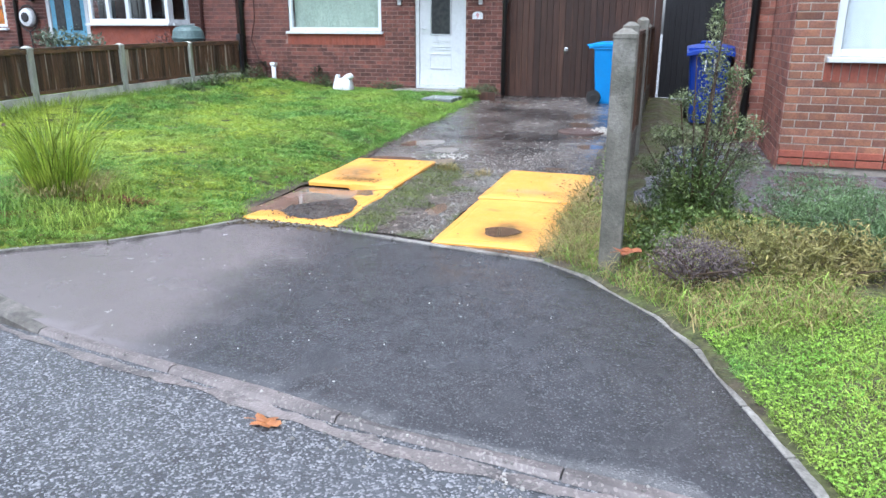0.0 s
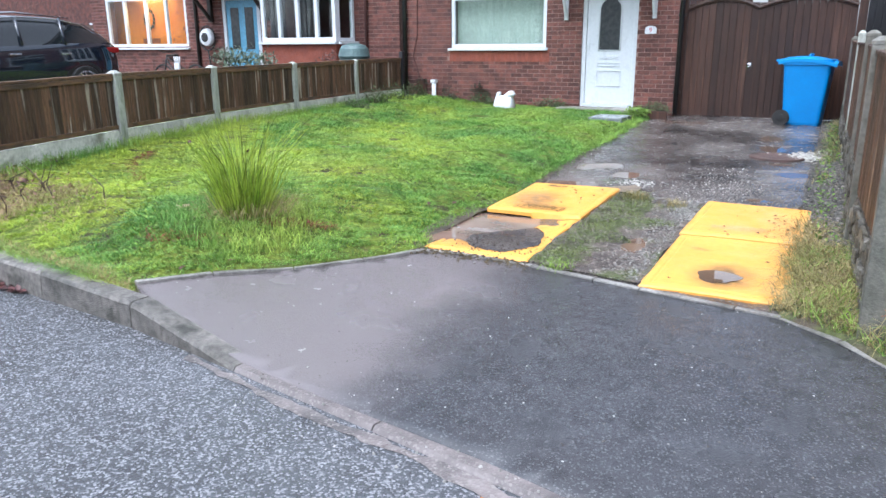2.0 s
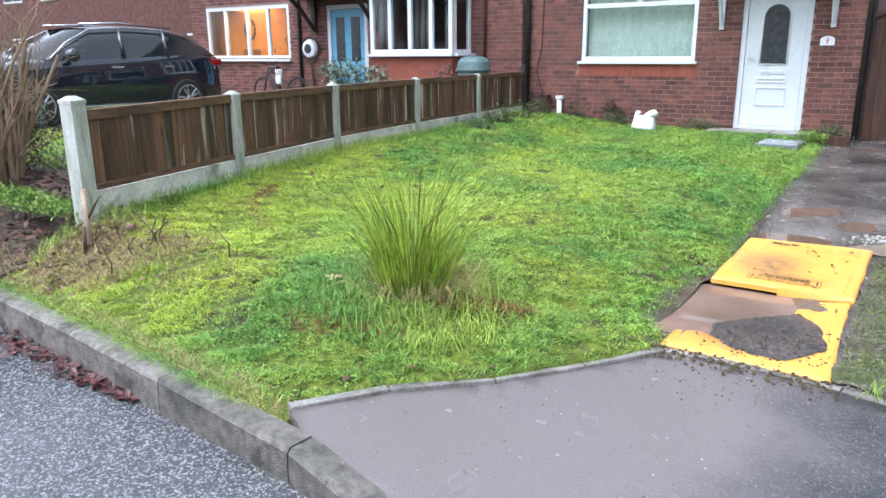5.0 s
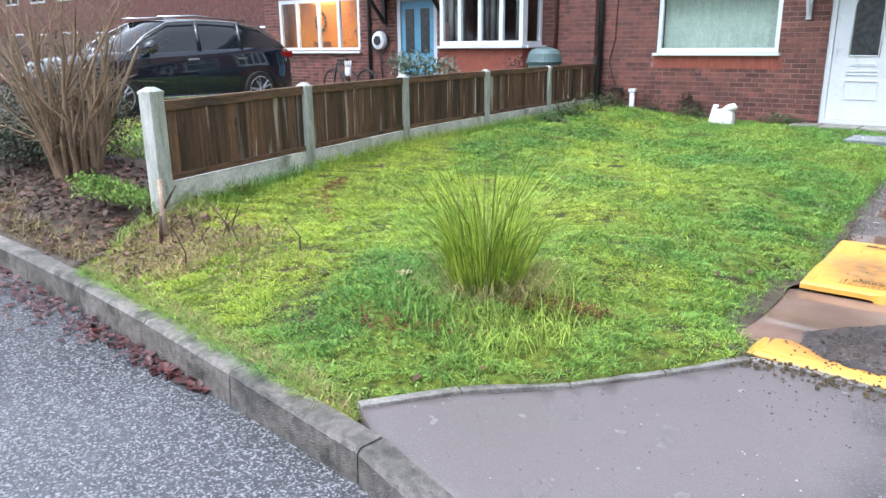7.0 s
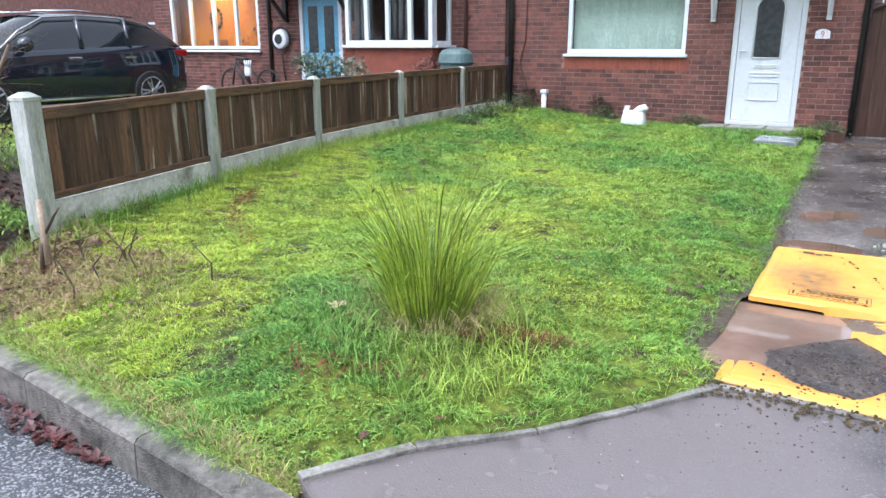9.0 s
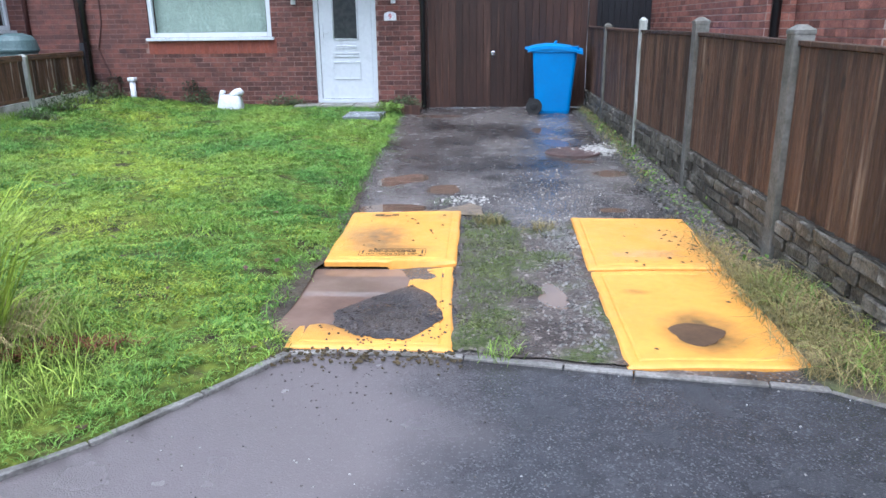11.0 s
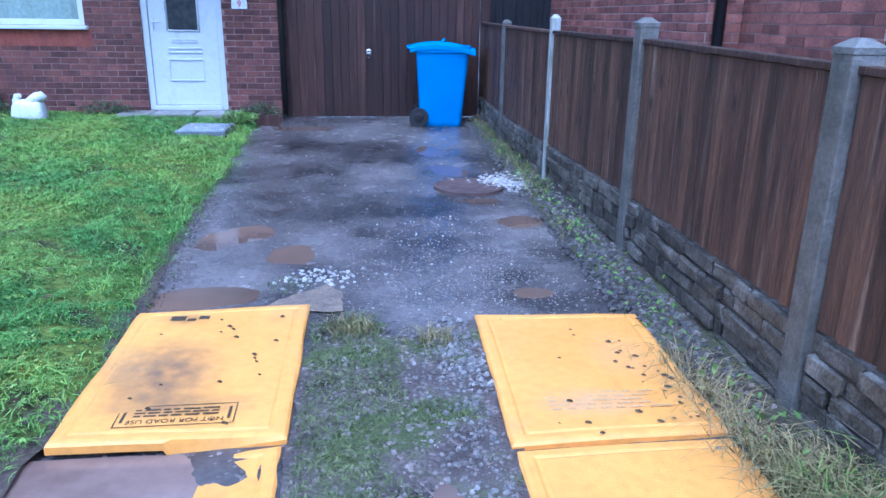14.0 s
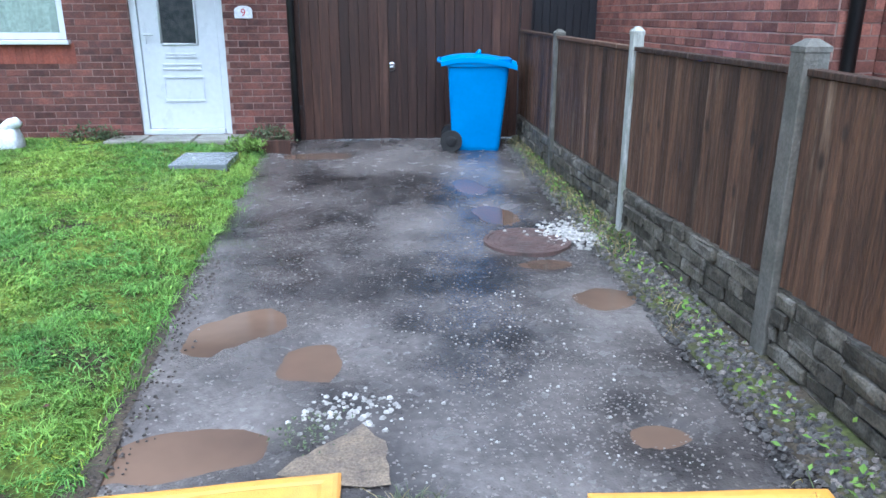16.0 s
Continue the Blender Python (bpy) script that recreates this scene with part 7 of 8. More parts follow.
leaves("lower_foliage", np.concatenate([ball(n_, 0.2 + dx, 5.1 + dy, 0.12 + dz, rx, ry, rz, rb, 0.2, 0.3) for n_, dx, dy, dz, rx, ry, rz in ((4200, 0, 0, 0.26, 0.26, 0.24, 0.3), (1500, 0.16, -0.05, 0.22, 0.2, 0.18, 0.24), (1200, -0.16, 0.05, 0.18, 0.16, 0.18, 0.2))]), (0.018, 0.04), M_SHRUBLOW, rng=rb, aspect=0.4, parent=shrub)
bush("heather", 0.2, 3.98, 0.14, [(2600, 0, 0, 0.12, 0.22, 0.15, 0.13), (900, 0.16, 0.02, 0.09, 0.14, 0.13, 0.1)], (0.012, 0.026), M_HEATHER, "low mound of faded grey heather", 16, seed=4, asp=0.35)
bush("low_shrub", 0.66, 4.1, 0.14, [(2600, 0, 0, 0.12, 0.3, 0.2, 0.17), (2200, 0.3, 0.12, 0.12, 0.24, 0.2, 0.16), (1500, -0.25, 0.3, 0.1, 0.25, 0.2, 0.14)], (0.025, 0.06), mat("olive_leaves", (0.2, 0.2, 0.055), (0.34, 0.29, 0.11), 5, (0.5, 0.7), bump=0, island=0.5), "low olive green sprawling shrub in the verge", 8, seed=5, asp=0.2)
bush("low_conifer", 1.05, 4.6, 0.14, [(5200, 0, 0, 0.2, 0.36, 0.32, 0.24), (3600, 0.26, -0.25, 0.15, 0.28, 0.22, 0.19), (3600, -0.15, 0.45, 0.22, 0.36, 0.3, 0.22), (1800, 0.2, 0.35, 0.16, 0.3, 0.3, 0.2)], (0.018, 0.045), mat("sea_green_needles", (0.085, 0.16, 0.06), (0.16, 0.25, 0.1), 5, (0.45, 0.65), bump=0, island=0.5), "low spreading blue green conifer", 10, seed=6, asp=0.22)
bush("low_shrub", 0.1, 4.7, 0.12, [(1500, 0, 0, 0.1, 0.24, 0.2, 0.15), (900, -0.1, -0.3, 0.08, 0.18, 0.14, 0.1), (1500, 0.35, 0.0, 0.1, 0.26, 0.22, 0.14)], (0.02, 0.045), M_SHRUBLOW, "low green weeds at the foot of the fence post", 6, seed=7)

# ---- bed at the other end of the front fence ----
BZ = heights(left_z, -20, -6.9, 3.0, 13.2, 0.3)
bare = thing("bare_shrub", -9.35, 4.5, 0.33, "tall leafless shrub with many tan stems", "shrub")
rs = np.random.default_rng(12)


def grow(bm, p, d, length, r0, depth):
    pts, rad = [p], [r0]
    q = p
    for i in range(4):
        d = (d + Vector(rs.normal(0, 0.09, 3))).normalized()
        q = q + d * length / 4
        pts.append(q)
        rad.append(r0 * (1 - 0.15 * (i + 1)))
    tube(bm, pts, rad, 7 if depth > 1 else 4, False)
    if depth:
        for _ in range(4):
            i = int(rs.integers(1, 5))
            nd_ = (d + Vector(rs.normal(0, 0.45, 3)) + Vector((0, 0, 0.1))).normalized()
            grow(bm, pts[i], nd_, length * rs.uniform(0.4, 0.7), rad[i] * 0.5, depth - 1)


for i in range(30):
    bm = bmesh.new()
    a = rs.uniform(0, 6.283)
    sp = rs.uniform(0.04, 0.4)
    grow(bm, Vector((-9.35 + 0.2 * math.cos(a), 4.5 + 0.2 * math.sin(a), 0.3)), Vector((sp * math.cos(a), sp * math.sin(a), 1.0)).normalized(), rs.uniform(0.9, 1.7), rs.uniform(0.013, 0.034), 3)
    part("stem", bm, M_TWIG, bare, smooth=True)
bush("evergreen_shrub", -10.3, 4.9, 0.33, [(3200, 0, 0, 0.6, 0.95, 0.6, 0.65), (1600, 0.45, 0.0, 0.35, 0.4, 0.4, 0.45), (1800, 0.2, -0.5, 0.3, 0.8, 0.3, 0.35), (1800, -1.2, -0.2, 0.5, 0.9, 0.6, 0.6), (900, -0.2, -0.5, 0.25, 0.7, 0.3, 0.25)], (0.03, 0.06), M_LEAFD, "dark evergreen shrub behind the bare stems", 8, seed=13)
bush("fern_plant", -7.8, 4.0, 0.3, [(700, 0, 0, 0.12, 0.36, 0.2, 0.07), (600, 0.35, 0.05, 0.1, 0.28, 0.18, 0.06), (500, -0.35, 0.05, 0.14, 0.3, 0.15, 0.06)], (0.02, 0.06), M_FERN, "feathery bright green low plant beside the fence post", 5, seed=14, asp=0.3)
n = 5200
px, py = R.uniform(-12, -6.4, n), R.uniform(3.35, 5.0, n)
k = (py > np.interp(px, KX, KY) + 0.14) & ((px < -7.1) | (py < 4.2) & (R.random(n) < 0.6))
px, py = px[k], py[k]
zz = np.where(px < -7.0, BZ(px, py), LZ(px, py)) + 0.015 + 0.02 * R.random(len(px))
leaves("fallen_leaves", np.stack([px, py, zz], 1), (0.03, 0.075), M_LITTER, "brown leaf litter under the shrubs", "leaves", R, 0.75, 0.75)
n = 900
px = R.uniform(-11, -5.0, n)
py = np.interp(px, KX, KY) - 0.02 - np.abs(R.normal(0, 0.16, n)) * S((-5.0 - px) / 2.5 + 0.15)
leaves("fallen_leaves", np.stack([px, py, np.full(n, -0.083) + 0.012 * R.random(n)], 1), (0.03, 0.065), mat("wet_red_leaves", (0.13, 0.045, 0.04), (0.08, 0.03, 0.03), 6, (0.2, 0.5), bump=0, island=0.5), "wet red brown leaves in the gutter", "leaves", R, 0.9, 0.75)
n = 3600
px, py = R.uniform(-9.5, -5.9, n), R.uniform(3.35, 4.3, n)
k = (py > np.interp(px, KX, KY) + 0.14) & (patch_noise(px, py, 4, 51) > -0.1)
px, py = px[k], py[k]
zz = np.where(px < -7.0, BZ(px, py), LZ(px, py))
blades("rough_grass", px, py, zz, R.uniform(0.04, 0.15, len(px)), R.uniform(0.003, 0.006, len(px)), R.uniform(0.4, 1.6, len(px)), M_DRY, "dead straw grass at the bed's edge", rng=R, droop=0.8)
stake = thing("cut_stem", -6.75, 3.86, lawn_z(-6.75, 3.86), "pale cut sapling stem standing near the fence", "stick")
bm = bmesh.new()
z_ = lawn_z(-6.75, 3.86)
tube(bm, [(-6.75, 3.86, z_ - 0.03), (-6.76, 3.86, z_ + 0.2), (-6.79, 3.88, z_ + 0.42)], [0.025, 0.022, 0.02], 8)
part("trunk", bm, mat("peeled_bark", (0.42, 0.33, 0.24), (0.25, 0.18, 0.13), 9, (0.6, 0.8), bump=0.4), stake, smooth=True)
bm = bmesh.new()
tube(bm, [(-6.76, 3.86, z_ + 0.2), (-6.7, 3.9, z_ + 0.32), (-6.66, 3.92, z_ + 0.38)], [0.01, 0.008, 0.005], 6)
tube(bm, [(-6.72, 3.8, z_ - 0.02), (-6.7, 3.8, z_ + 0.18)], [0.014, 0.012], 6)
part("side_shoot", bm, M_BARK, stake, smooth=True)
for i in range(12):
    x, y = -6.5 + rs.normal(0, 0.25), 3.95 + rs.normal(0, 0.2)
    tw = thing("dead_twig", x, y, lawn_z(x, y), "thin brown dead twig stuck in the ground", "twig", "dead twigs")
    bm = bmesh.new()
    zt = lawn_z(x, y)
    tube(bm, [(x, y, zt - 0.02), (x + rs.normal(0, 0.04), y, zt + 0.1), (x + rs.normal(0, 0.1), y + rs.normal(0, 0.05), zt + rs.uniform(0.15, 0.28))], [0.006, 0.005, 0.003], 5)
    part("twig", bm, M_BARK, tw)

# neighbour's grass
n = 24000
px, py = R.uniform(-14, -8.3, n), R.uniform(5.2, 11.5, n)
k = px < np.interp(py, [p[1] for p in LP], [p[0] for p in LP]) - 0.15
px, py = px[k], py[k]
blades("grass", px, py, BZ(px, py), R.uniform(0.04, 0.09, len(px)), R.uniform(0.008, 0.014, len(px)), R.uniform(0.3, 1.1, len(px)), M_GRASS, "bright grass of the next front garden", rng=R)
# growth along the house wall
for i, (cx, cy, w_, h_, mt) in enumerate(((-8.0, 13.1, 0.3, 0.22, M_LEAFG), (-7.3, 13.2, 0.25, 0.2, M_LEAFD), (-6.6, 13.2, 0.3, 0.14, M_LEAFG), (-5.2, 13.2, 0.35, 0.12, M_LEAFG), (-7.95, 12.3, 0.4, 0.26, M_LEAFG), (-7.95, 11.6, 0.3, 0.2, M_LEAFG), (-7.75, 10.7, 0.25, 0.12, M_LEAFG), (-3.3, 13.1, 0.25, 0.12, M_LEAFG), (-3.5, 12.7, 0.2, 0.08, M_FERN))):
    bush("wall_weeds", cx, cy, 0.28 if cx > -7.5 else 0.36, [(520, 0, 0, h_ * 0.7, w_, 0.14, h_), (200, w_ * 0.6, 0, h_ * 0.4, w_ * 0.6, 0.1, h_ * 0.7)], (0.02, 0.05), mt, "low weeds growing at the foot of the brick wall", 5, seed=60 + i, category="weeds")
for i, (cx, z) in enumerate(((-7.95, 0.72), (-6.75, 0.62), (-6.55, 0.5))):
    bush("climbing_sprig", cx, HY - 0.06, z - 0.3, [(90, 0, 0, 0.3, 0.14, 0.03, 0.1)], (0.03, 0.06), M_LEAFD, "small dark sprig of ivy against the brickwork", 3, seed=80 + i, category="plant")
bush("leafy_shrub", -10.9, 11.4, 0.36, [(600, 0, 0, 0.75, 0.4, 0.35, 0.3), (350, 0.5, 0.1, 0.7, 0.3, 0.3, 0.28), (250, -0.4, 0, 0.85, 0.25, 0.25, 0.2)], (0.05, 0.1), M_LEAFB, "loose blue green shrub before the blue door", 8, seed=90)
bush("leafy_shrub", -9.3, 12.2, 0.36, [(260, 0, 0, 0.75, 0.3, 0.25, 0.2)], (0.04, 0.08), mat("red_brown_leaves", (0.13, 0.05, 0.04), (0.09, 0.045, 0.035), 6, (0.5, 0.7), bump=0, island=0.4), "withered red brown shrub beside the barrel", 6, seed=91)

# dry grass leaning over the end of the covers, and in the corner of the lawn
n = 2600
py = R.uniform(4.5, 6.5, n)
px = np.interp(py, [4.5, 6.5], [-0.58, -0.56]) + R.normal(0.04, 0.08, n)
k = (px < -0.34) & (patch_noise(px, py, 3, 61) + (6.2 - py) > 0.1)
px, py = px[k], py[k]
blades("rough_grass", px, py, VZ(px, py), R.uniform(0.07, 0.2, len(px)), R.uniform(0.003, 0.005, len(px)), R.uniform(0.9, 2.2, len(px)), M_DRY, "long pale dry grass flopped over beside the cover", rng=R, droop=1.0)
n = 9000
px, py = R.normal(-6.6, 0.46, n), R.normal(3.75, 0.3, n)
k = inside(px, py, LAWN_IN) & (patch_noise(px, py, 4, 62) > -0.1)
px, py = px[k], py[k]
blades("rough_grass", px, py, LZ(px, py), R.uniform(0.03, 0.11, len(px)), R.uniform(0.003, 0.005, len(px)), R.uniform(0.6, 2.0, len(px)), M_DRY, "dry straw grass in the corner of the lawn", rng=R, droop=0.9)
n = 900
px, py = R.normal(-6.75, 0.4, n), R.normal(3.85, 0.28, n)
k = inside(px, py, LAWN_IN)
px, py = px[k], py[k]
leaves("leaf_litter", np.stack([px, py, LZ(px, py) + 0.015 + 0.03 * R.random(len(px))], 1), (0.02, 0.05), mat("brown_dead_leaves", (0.2, 0.11, 0.07), (0.3, 0.18, 0.12), 6, (0.5, 0.8), bump=0, island=0.5), "brown dead leaves lying by the fence end", "leaf litter", R, 0.5)

# ragged fringe where the lawn meets its edges
ex, ey = [], []
edge = list(LAWN_OUT) + [LAWN_OUT[0]]
for (ax_, ay_), (bx_, by_) in zip(edge, edge[1:]):
    m_ = int(math.hypot(bx_ - ax_, by_ - ay_) * 420)
    u_ = R.random(m_)
    ex.append(ax_ + (bx_ - ax_) * u_ + R.normal(0, 0.05, m_))
    ey.append(ay_ + (by_ - ay_) * u_ + R.normal(0, 0.05, m_))
ex, ey = np.concatenate(ex), np.concatenate(ey)
k = inside(ex, ey, LAWN_OUT) & (ey < 13.0) & (patch_noise(ex, ey, 5, 63) > -0.75)
ex, ey = ex[k], ey[k]
blades("grass_fringe", ex, ey, LZ(ex, ey), R.uniform(0.02, 0.065, len(ex)), R.uniform(0.003, 0.006, len(ex)), R.uniform(0.6, 1.9, len(ex)), M_GRASSD, "ragged grass along the edge of the lawn", rng=R, droop=0.7)


# ---- parked car ----
def ring_loft(bm, sections):
    rings = [[bm.verts.new(p) for p in s] for s in sections]
    n = len(rings[0])
    for s, t in zip(rings, rings[1:]):
        for k in range(n - 1):
            bm.faces.new((s[k], s[k + 1], t[k + 1], t[k]))
    return rings


def suv(m, label):
    """A dark sport utility car, nose towards +x of m, wheels on z = 0."""
    c = thing("car", 0, 0, 0, label, "car")
    # x, half width at sill, half width at belt, z sill, z belt (bonnet or tail height)
    st = [(2.32, 0.55, 0.5, 0.42, 0.62), (2.25, 0.74, 0.7, 0.3, 0.8), (2.05, 0.86, 0.82, 0.26, 0.93), (1.75, 0.91, 0.87, 0.26, 1.0), (1.35, 0.92, 0.89, 0.27, 1.05), (1.0, 0.92, 0.9, 0.27, 1.08), (0.4, 0.92, 0.9, 0.27, 1.1), (-0.4, 0.92, 0.9, 0.27, 1.12), (-1.2, 0.92, 0.9, 0.28, 1.15), (-1.8, 0.91, 0.87, 0.3, 1.16), (-2.2, 0.85, 0.8, 0.34, 1.12), (-2.32, 0.7, 0.68, 0.42, 1.05)]
    bm = bmesh.new()
    secs = []
    for x, ws, wb, zs, zb in st:
        half = [(ws * 0.9, zs - 0.03), (ws, zs + 0.06), (ws + 0.02, (zs + zb) / 2 + 0.02), (wb + 0.015, zb - 0.12), (wb, zb - 0.03), (wb * 0.9, zb + 0.01), (wb * 0.5, zb + 0.03), (0, zb + 0.035)]
        secs.append([(x, -w, z) for w, z in half] + [(x, w, z) for w, z in half[-2::-1]])
    rings = ring_loft(bm, secs)
    bm.faces.new(rings[0])
    bm.faces.new(rings[-1][::-1])
    bmesh.ops.recalc_face_normals(bm, faces=bm.faces)
    part("body", bm, M_CAR, c, smooth=True)
    # glasshouse
    bm = bmesh.new()
    gh = [(1.15, 0.86, 0.84, 1.07, 1.09), (0.75, 0.87, 0.74, 1.08, 1.34), (0.3, 0.87, 0.66, 1.09, 1.57), (-0.3, 0.87, 0.66, 1.1, 1.61), (-1.0, 0.87, 0.65, 1.12, 1.59), (-1.7, 0.86, 0.63, 1.14, 1.5), (-2.05, 0.8, 0.6, 1.14, 1.33), (-2.2, 0.76, 0.7, 1.1, 1.13)]
    secs = []
    for x, wb, wr, zb, zr in gh:
        half = [(wb, zb), (wb * 0.5 + wr * 0.5 + 0.02, (zb + zr) / 2), (wr, zr)]
        secs.append([(x, -w, z) for w, z in half] + [(x, 0, zr + 0.03)] + [(x, w, z) for w, z in half[::-1]])
    rings = ring_loft(bm, secs)
    bmesh.ops.recalc_face_normals(bm, faces=bm.faces)
    part("glasshouse", bm, M_CARGLASS, c, "dark tinted windows", smooth=True)
    bm = bmesh.new()
    secs = []
    for x, wb, wr, zb, zr in gh[2:-1]:
        secs.append([(x, -wr - 0.012, zr - 0.03), (x, -wr * 0.9, zr + 0.025), (x, 0, zr + 0.045), (x, wr * 0.9, zr + 0.025), (x, wr + 0.012, zr - 0.03)])
    ring_loft(bm, secs)
    part("roof", bm, M_CAR, c, smooth=True)
    for s in (-1, 1):
        bm = bmesh.new()
        tube(bm, [(1.1, s * 0.87, 1.1), (0.75, s * 0.765, 1.36), (0.3, s * 0.69, 1.57), (-0.3, s * 0.69, 1.615), (-1.0, s * 0.68, 1.59), (-1.55, s * 0.675, 1.5), (-1.95, s * 0.73, 1.25)], 0.014, 6)
        part("window_trim", bm, M_CHROME, c, "chrome window strip", smooth=True)
        bm = bmesh.new()
        tube(bm, [(0.4, s * 0.6, 1.66), (-0.3, s * 0.6, 1.69), (-1.4, s * 0.57, 1.62)], 0.018, 6)
        part("roof_rail", bm, M_CHROME, c, smooth=True)
        for x in (-0.25, -1.12):
            bm = bmesh.new()
            tube(bm, [(x + 0.06, s * 0.885, 1.1), (x, s * 0.68, 1.6)], 0.035, 6)
            part("pillar", bm, M_CAR, c, smooth=True)
        for x in (-0.02, -1.02):
            part("door_handle", box(x - 0.11, x + 0.11, s * 0.93 - 0.02, s * 0.93 + 0.02, 0.93, 0.965, 0.008), M_CHROME, c)
        bm = bmesh.new()
        tube(bm, [(0.78, s * 0.86, 1.1), (0.8, s * 1.0, 1.13)], 0.03, 6)
        lathe(bm, (0.8, s * 1.03, 1.16), [(0.06, -0.1), (0.1, -0.06), (0.11, 0.02), (0.08, 0.08)], 12, "y")
        part("wing_mirror", bm, M_CAR, c, smooth=True)
        part("sill_trim", box(-1.2, 1.0, s * 0.93 - 0.015, s * 0.93 + 0.015, 0.3, 0.335, 0.006), M_CHROME, c)
        part("headlight", box(1.95, 2.2, s * 0.7 - 0.11, s * 0.7 + 0.13, 0.76, 0.87, 0.03), M_WHITECAR, c)
        part("rear_light", box(-2.28, -1.95, s * 0.76 - 0.1, s * 0.76 + 0.09, 0.95, 1.06, 0.02), M_RED, c)
        for x in (1.4, -1.38):
            bm = bmesh.new()
            lathe(bm, (x, s * 0.86, 0.36), [(0.44, -0.075), (0.44, 0.075), (0.37, 0.08), (0.37, -0.08)], 28, "y")
            part("wheel_arch", bm, M_BLACKPL, c)
            bm = bmesh.new()
            lathe(bm, (x, s * 0.85, 0.36), [(0.24, -0.11), (0.33, -0.11), (0.36, -0.08), (0.36, 0.08), (0.33, 0.11), (0.24, 0.11)], 28, "y")
            w = part("wheel", bm, M_RUBBER, c, smooth=False)
            bm = bmesh.new()
            for k in range(5):
                for o in (-0.13, 0.13):
                    a = 6.283 * k / 5 + o
                    b = 6.283 * k / 5 + o * 1.5
                    y = s * 0.97
                    tube(bm, [(x + 0.05 * math.cos(a), y, 0.36 + 0.05 * math.sin(a)), (x + 0.24 * math.cos(b), y - s * 0.01, 0.36 + 0.24 * math.sin(b))], [0.022, 0.018], 6)
            tube(bm, [(x + 0.245 * math.cos(a), s * 0.96, 0.36 + 0.245 * math.sin(a)) for a in np.linspace(0, 6.283, 25)], 0.016, 6, False)
            lathe(bm, (x, s * 0.965, 0.36), [(0.06, -0.02), (0.06, 0.02), (0.04, 0.03)], 12, "y")
            part("rim", bm, M_RIM, w)
    part("grille", box(2.22, 2.34, -0.42, 0.42, 0.55, 0.72, 0.02), M_BLACKPL, c)
    part("windscreen_wiper", box(1.08, 1.12, -0.5, 0.4, 1.1, 1.12, 0.004), M_BLACKPL, c)
    part("number_plate", box(2.3, 2.35, -0.26, 0.26, 0.42, 0.53, 0.004), M_WHITE, c)
    c.matrix_basis = m
    return c


suv(pose(-14.75, 8.75, 0.36, 0, 0, -91), "black sport utility car parked on the next drive")

# ---- bicycle ----
bike = thing("bicycle", -14.1, 12.75, 0.36, "dark bicycle leaning by the brick wall", "bicycle")
for x in (-14.65, -13.6):
    bm = bmesh.new()
    tube(bm, [(x + 0.32 * math.cos(a), 12.8, 0.69 + 0.32 * math.sin(a)) for a in np.linspace(0, 6.283, 29)], 0.022, 6, False)
    w = part("wheel", bm, M_RUBBER, bike)
    bm = bmesh.new()
    for a in np.linspace(0, 6.283, 12, endpoint=False):
        tube(bm, [(x, 12.8, 0.69), (x + 0.31 * math.cos(a), 12.8, 0.69 + 0.31 * math.sin(a))], 0.003, 4)
    part("spokes", bm, M_CHROME, w)
bm = bmesh.new()
for a, b in (((-13.6, 0.69), (-14.1, 0.68)), ((-14.1, 0.68), (-14.28, 1.18)), ((-14.1, 0.68), (-14.5, 1.1)), ((-14.26, 1.1), (-14.5, 1.18)), ((-13.6, 0.69), (-14.26, 1.1)), ((-14.65, 0.69), (-14.48, 1.25))):
    tube(bm, [(a[0], 12.8, a[1]), (b[0], 12.8, b[1])], 0.02, 8)
part("frame", bm, M_BLACKPL, bike, smooth=True)
bm = bmesh.new()
tube(bm, [(-14.45, 12.55, 1.34), (-14.48, 12.7, 1.3), (-14.48, 12.9, 1.3), (-14.45, 13.05, 1.34)], 0.015, 6)
part("handlebar", bm, M_BLACKPL, bike, smooth=True)
part("saddle", box(-14.42, -14.16, 12.73, 12.87, 1.2, 1.25, 0.02), M_BLACKPL, bike)
glove = thing("white_gloves", -14.05, 12.62, 1.1, "white glove shaped cloth hung on the bicycle", "cloth")
bm = bmesh.new()
bx(bm, -14.14, -13.98, 12.66, 12.72, 0.88, 1.06, 0.02)
for i in range(4):
    tube(bm, [(-14.12 + i * 0.045, 12.69, 1.05), (-14.14 + i * 0.06, 12.69, 1.2)], [0.018, 0.012], 6)
part("cloth", bm, M_WHITE, glove, smooth=True)

# ---- beyond ----
gw = thing("garden_wall", -24, 15.5, 0.2, "dark brick garden wall with boarded top beyond the car", "wall", kind="structure")
part("wall", box(-58, -17.7, 15.4, 15.6, 0.0, 1.75), M_BRICKS, gw)
for i in range(90):
    part("board", box(-40 + i * 0.245, -39.765 + i * 0.245, 15.35, 15.385, 0.2, 2.05, 0.003), M_FENCEDARK, gw)


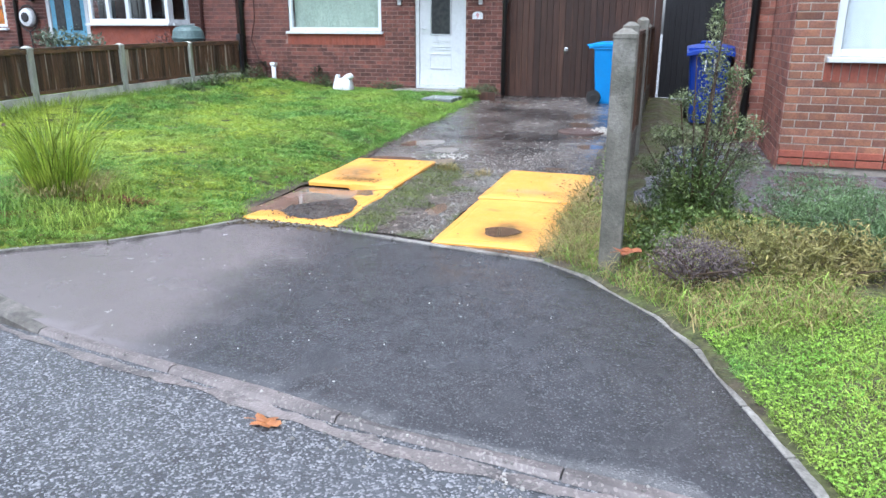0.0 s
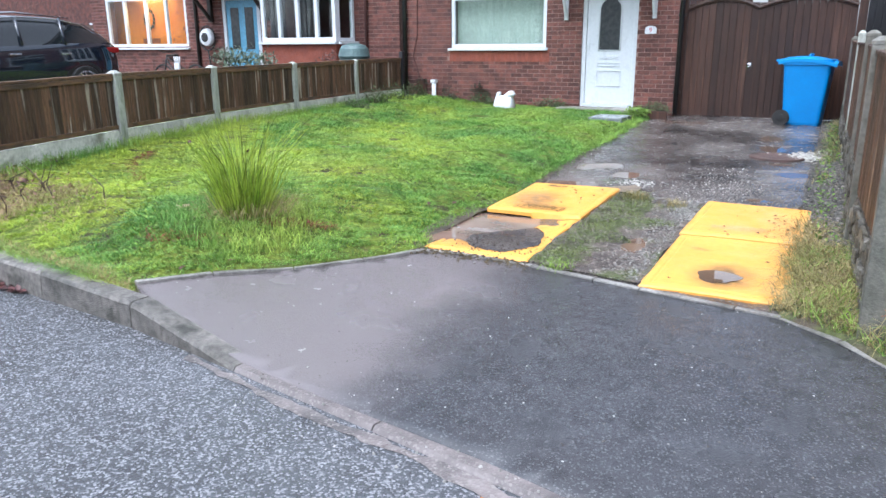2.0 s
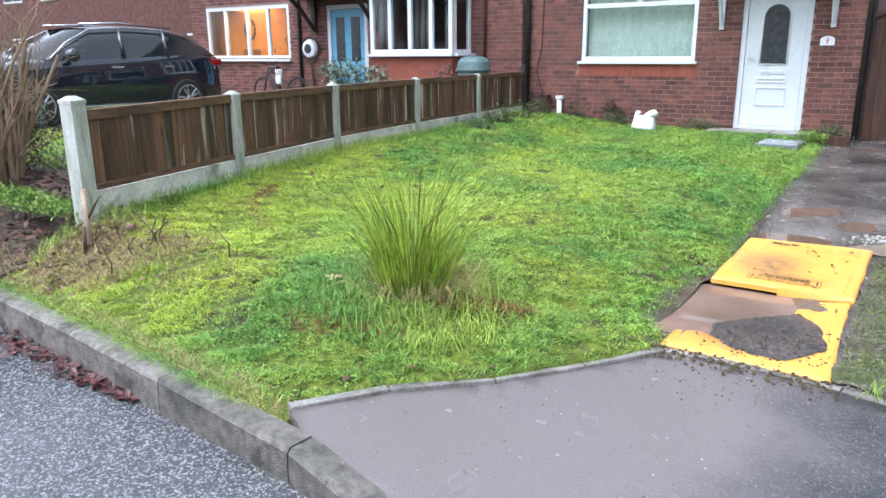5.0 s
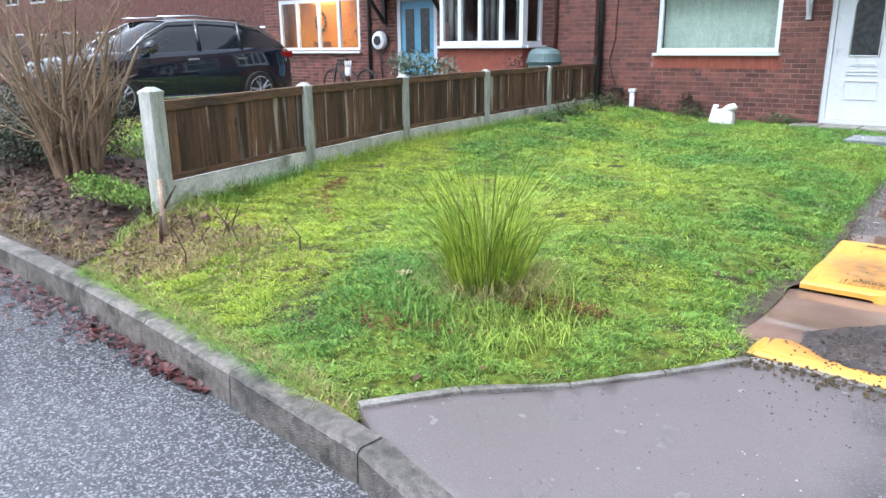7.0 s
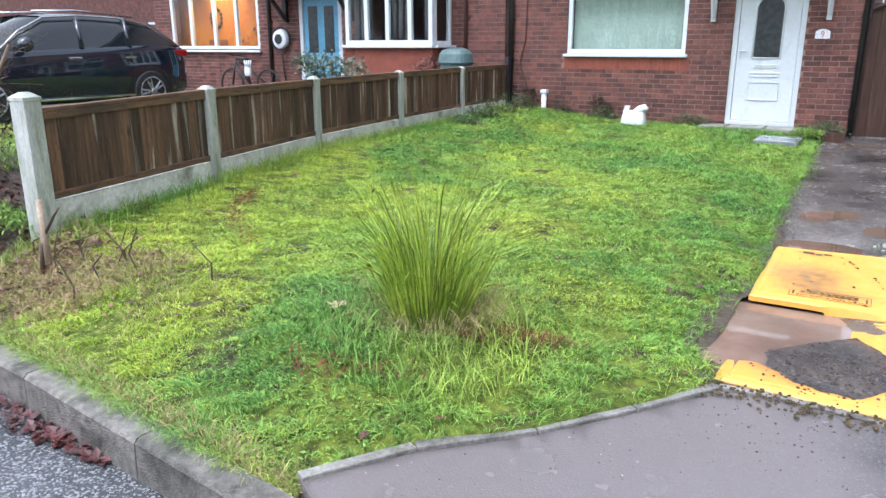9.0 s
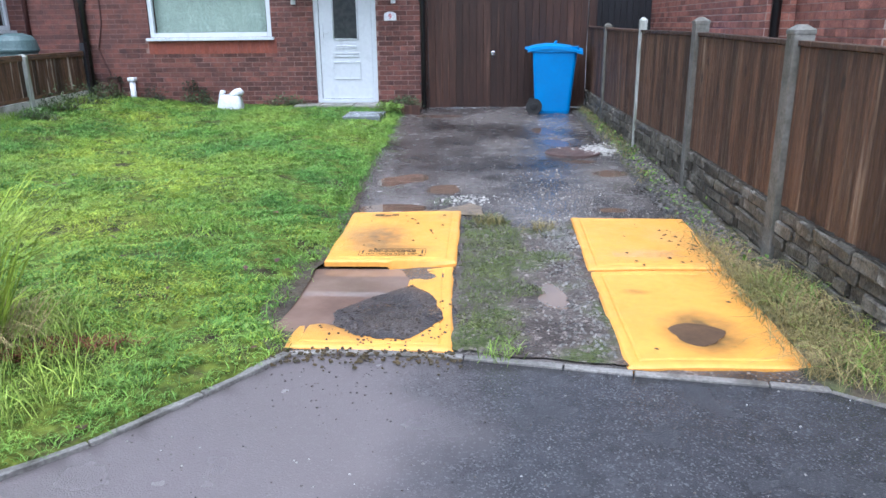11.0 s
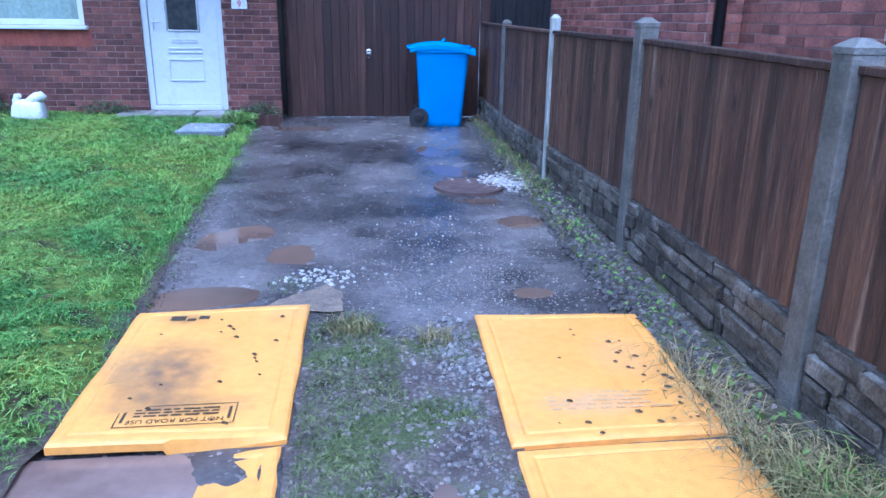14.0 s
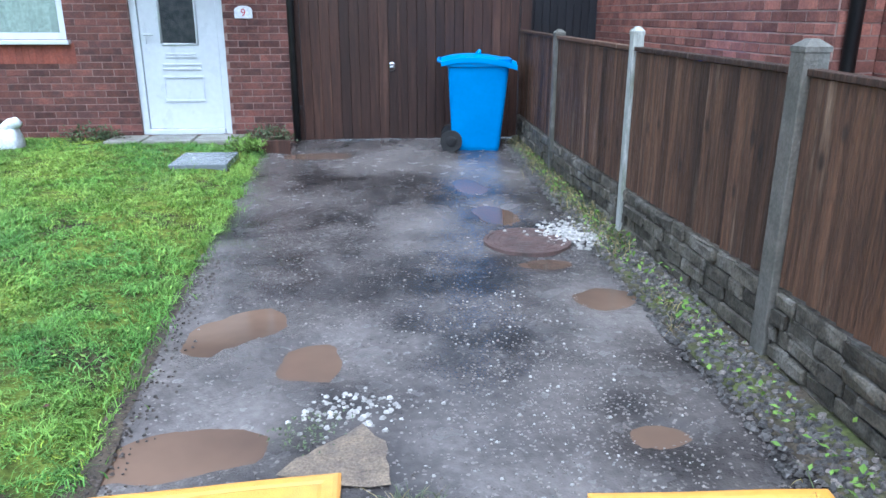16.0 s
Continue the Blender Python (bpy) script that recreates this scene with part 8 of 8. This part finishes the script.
def far_house(x0, x1, y0, y1, facing, label):
    """A plain brick house with storeys of windows, a door and a pitched roof."""
    h = thing("house", (x0 + x1) / 2, (y0 + y1) / 2, 0, label, "house", "houses around")
    part("wall", box(x0, x1, y0, y1, 0, 5.2), M_BRICKS, h)
    bm = bmesh.new()
    ym, zr = (y0 + y1) / 2, 5.2 + (y1 - y0) * 0.33
    lo = [(x0 - 0.3, y0 - 0.4, 5.05), (x1 + 0.3, y0 - 0.4, 5.05), (x1 + 0.3, ym, zr), (x0 - 0.3, ym, zr), (x1 + 0.3, y1 + 0.4, 5.05), (x0 - 0.3, y1 + 0.4, 5.05)]
    v = [bm.verts.new(p) for p in lo]
    for q in ((0, 1, 2, 3), (3, 2, 4, 5), (0, 3, 5), (1, 4, 2), (0, 5, 4, 1)):
        bm.faces.new([v[i] for i in q])
    bmesh.ops.recalc_face_normals(bm, faces=bm.faces)
    part("roof", bm, M_TILE, h)
    y = y1 if facing > 0 else y0
    s = facing
    k = int((x1 - x0) // 2.7)
    for i in range(k):
        cx = x0 + (x1 - x0) * (i + 0.5) / k
        for z in (1.1, 3.6):
            if z < 2 and i % 2:
                part("door", box(cx - 0.45, cx + 0.45, *sorted((y - s * 0.02, y + s * 0.06)), 0.15, 2.2, 0.01), M_UPVC, h)
                continue
            w = part("window", box(cx - 0.75, cx + 0.75, *sorted((y - s * 0.02, y + s * 0.05)), z, z + 1.15, 0.01), M_UPVC, h)
            for a in (-0.68, 0.04):
                part("pane", box(cx + a, cx + a + 0.64, *sorted((y + s * 0.04, y + s * 0.06)), z + 0.08, z + 1.07), M_CARGLASS, w)


far_house(-56, -18.6, 17.6, 25, -1, "brick house standing behind the garden wall")
# Unseen rows behind the camera, added to dim low sky and fill reflections.
far_house(-32, -12, -22, -14, 1, "unseen brick terrace added to cut low sky light and fill reflections")
far_house(-9, 11, -22, -14, 1, "unseen brick terrace added to cut low sky light and fill reflections")
far_house(15, 34, -20, -12, 1, "unseen brick terrace added to cut low sky light and fill reflections")
for i in range(7):
    x, y = (-34 + i * 3.2, 33) if i < 4 else (-48 - i, 8 + 5 * (i - 4))
    tr = thing("tree", x, y, 0, "bare winter tree with dense twigs far behind", "tree", "far trees")
    bm = bmesh.new()
    rs = np.random.default_rng(200 + i)
    grow(bm, Vector((x, y, -0.1)), Vector((0, 0, 1)), 4.5, 0.2, 0)
    part("trunk", bm, M_BARK, tr, smooth=True)
    for _ in range(7):
        bm = bmesh.new()
        a = rs.uniform(0, 6.283)
        grow(bm, Vector((x, y, rs.uniform(2.2, 4.2))), Vector((0.8 * math.cos(a), 0.8 * math.sin(a), 1.0)).normalized(), 3.2, 0.07, 2)
        part("limb", bm, M_BARK, tr)
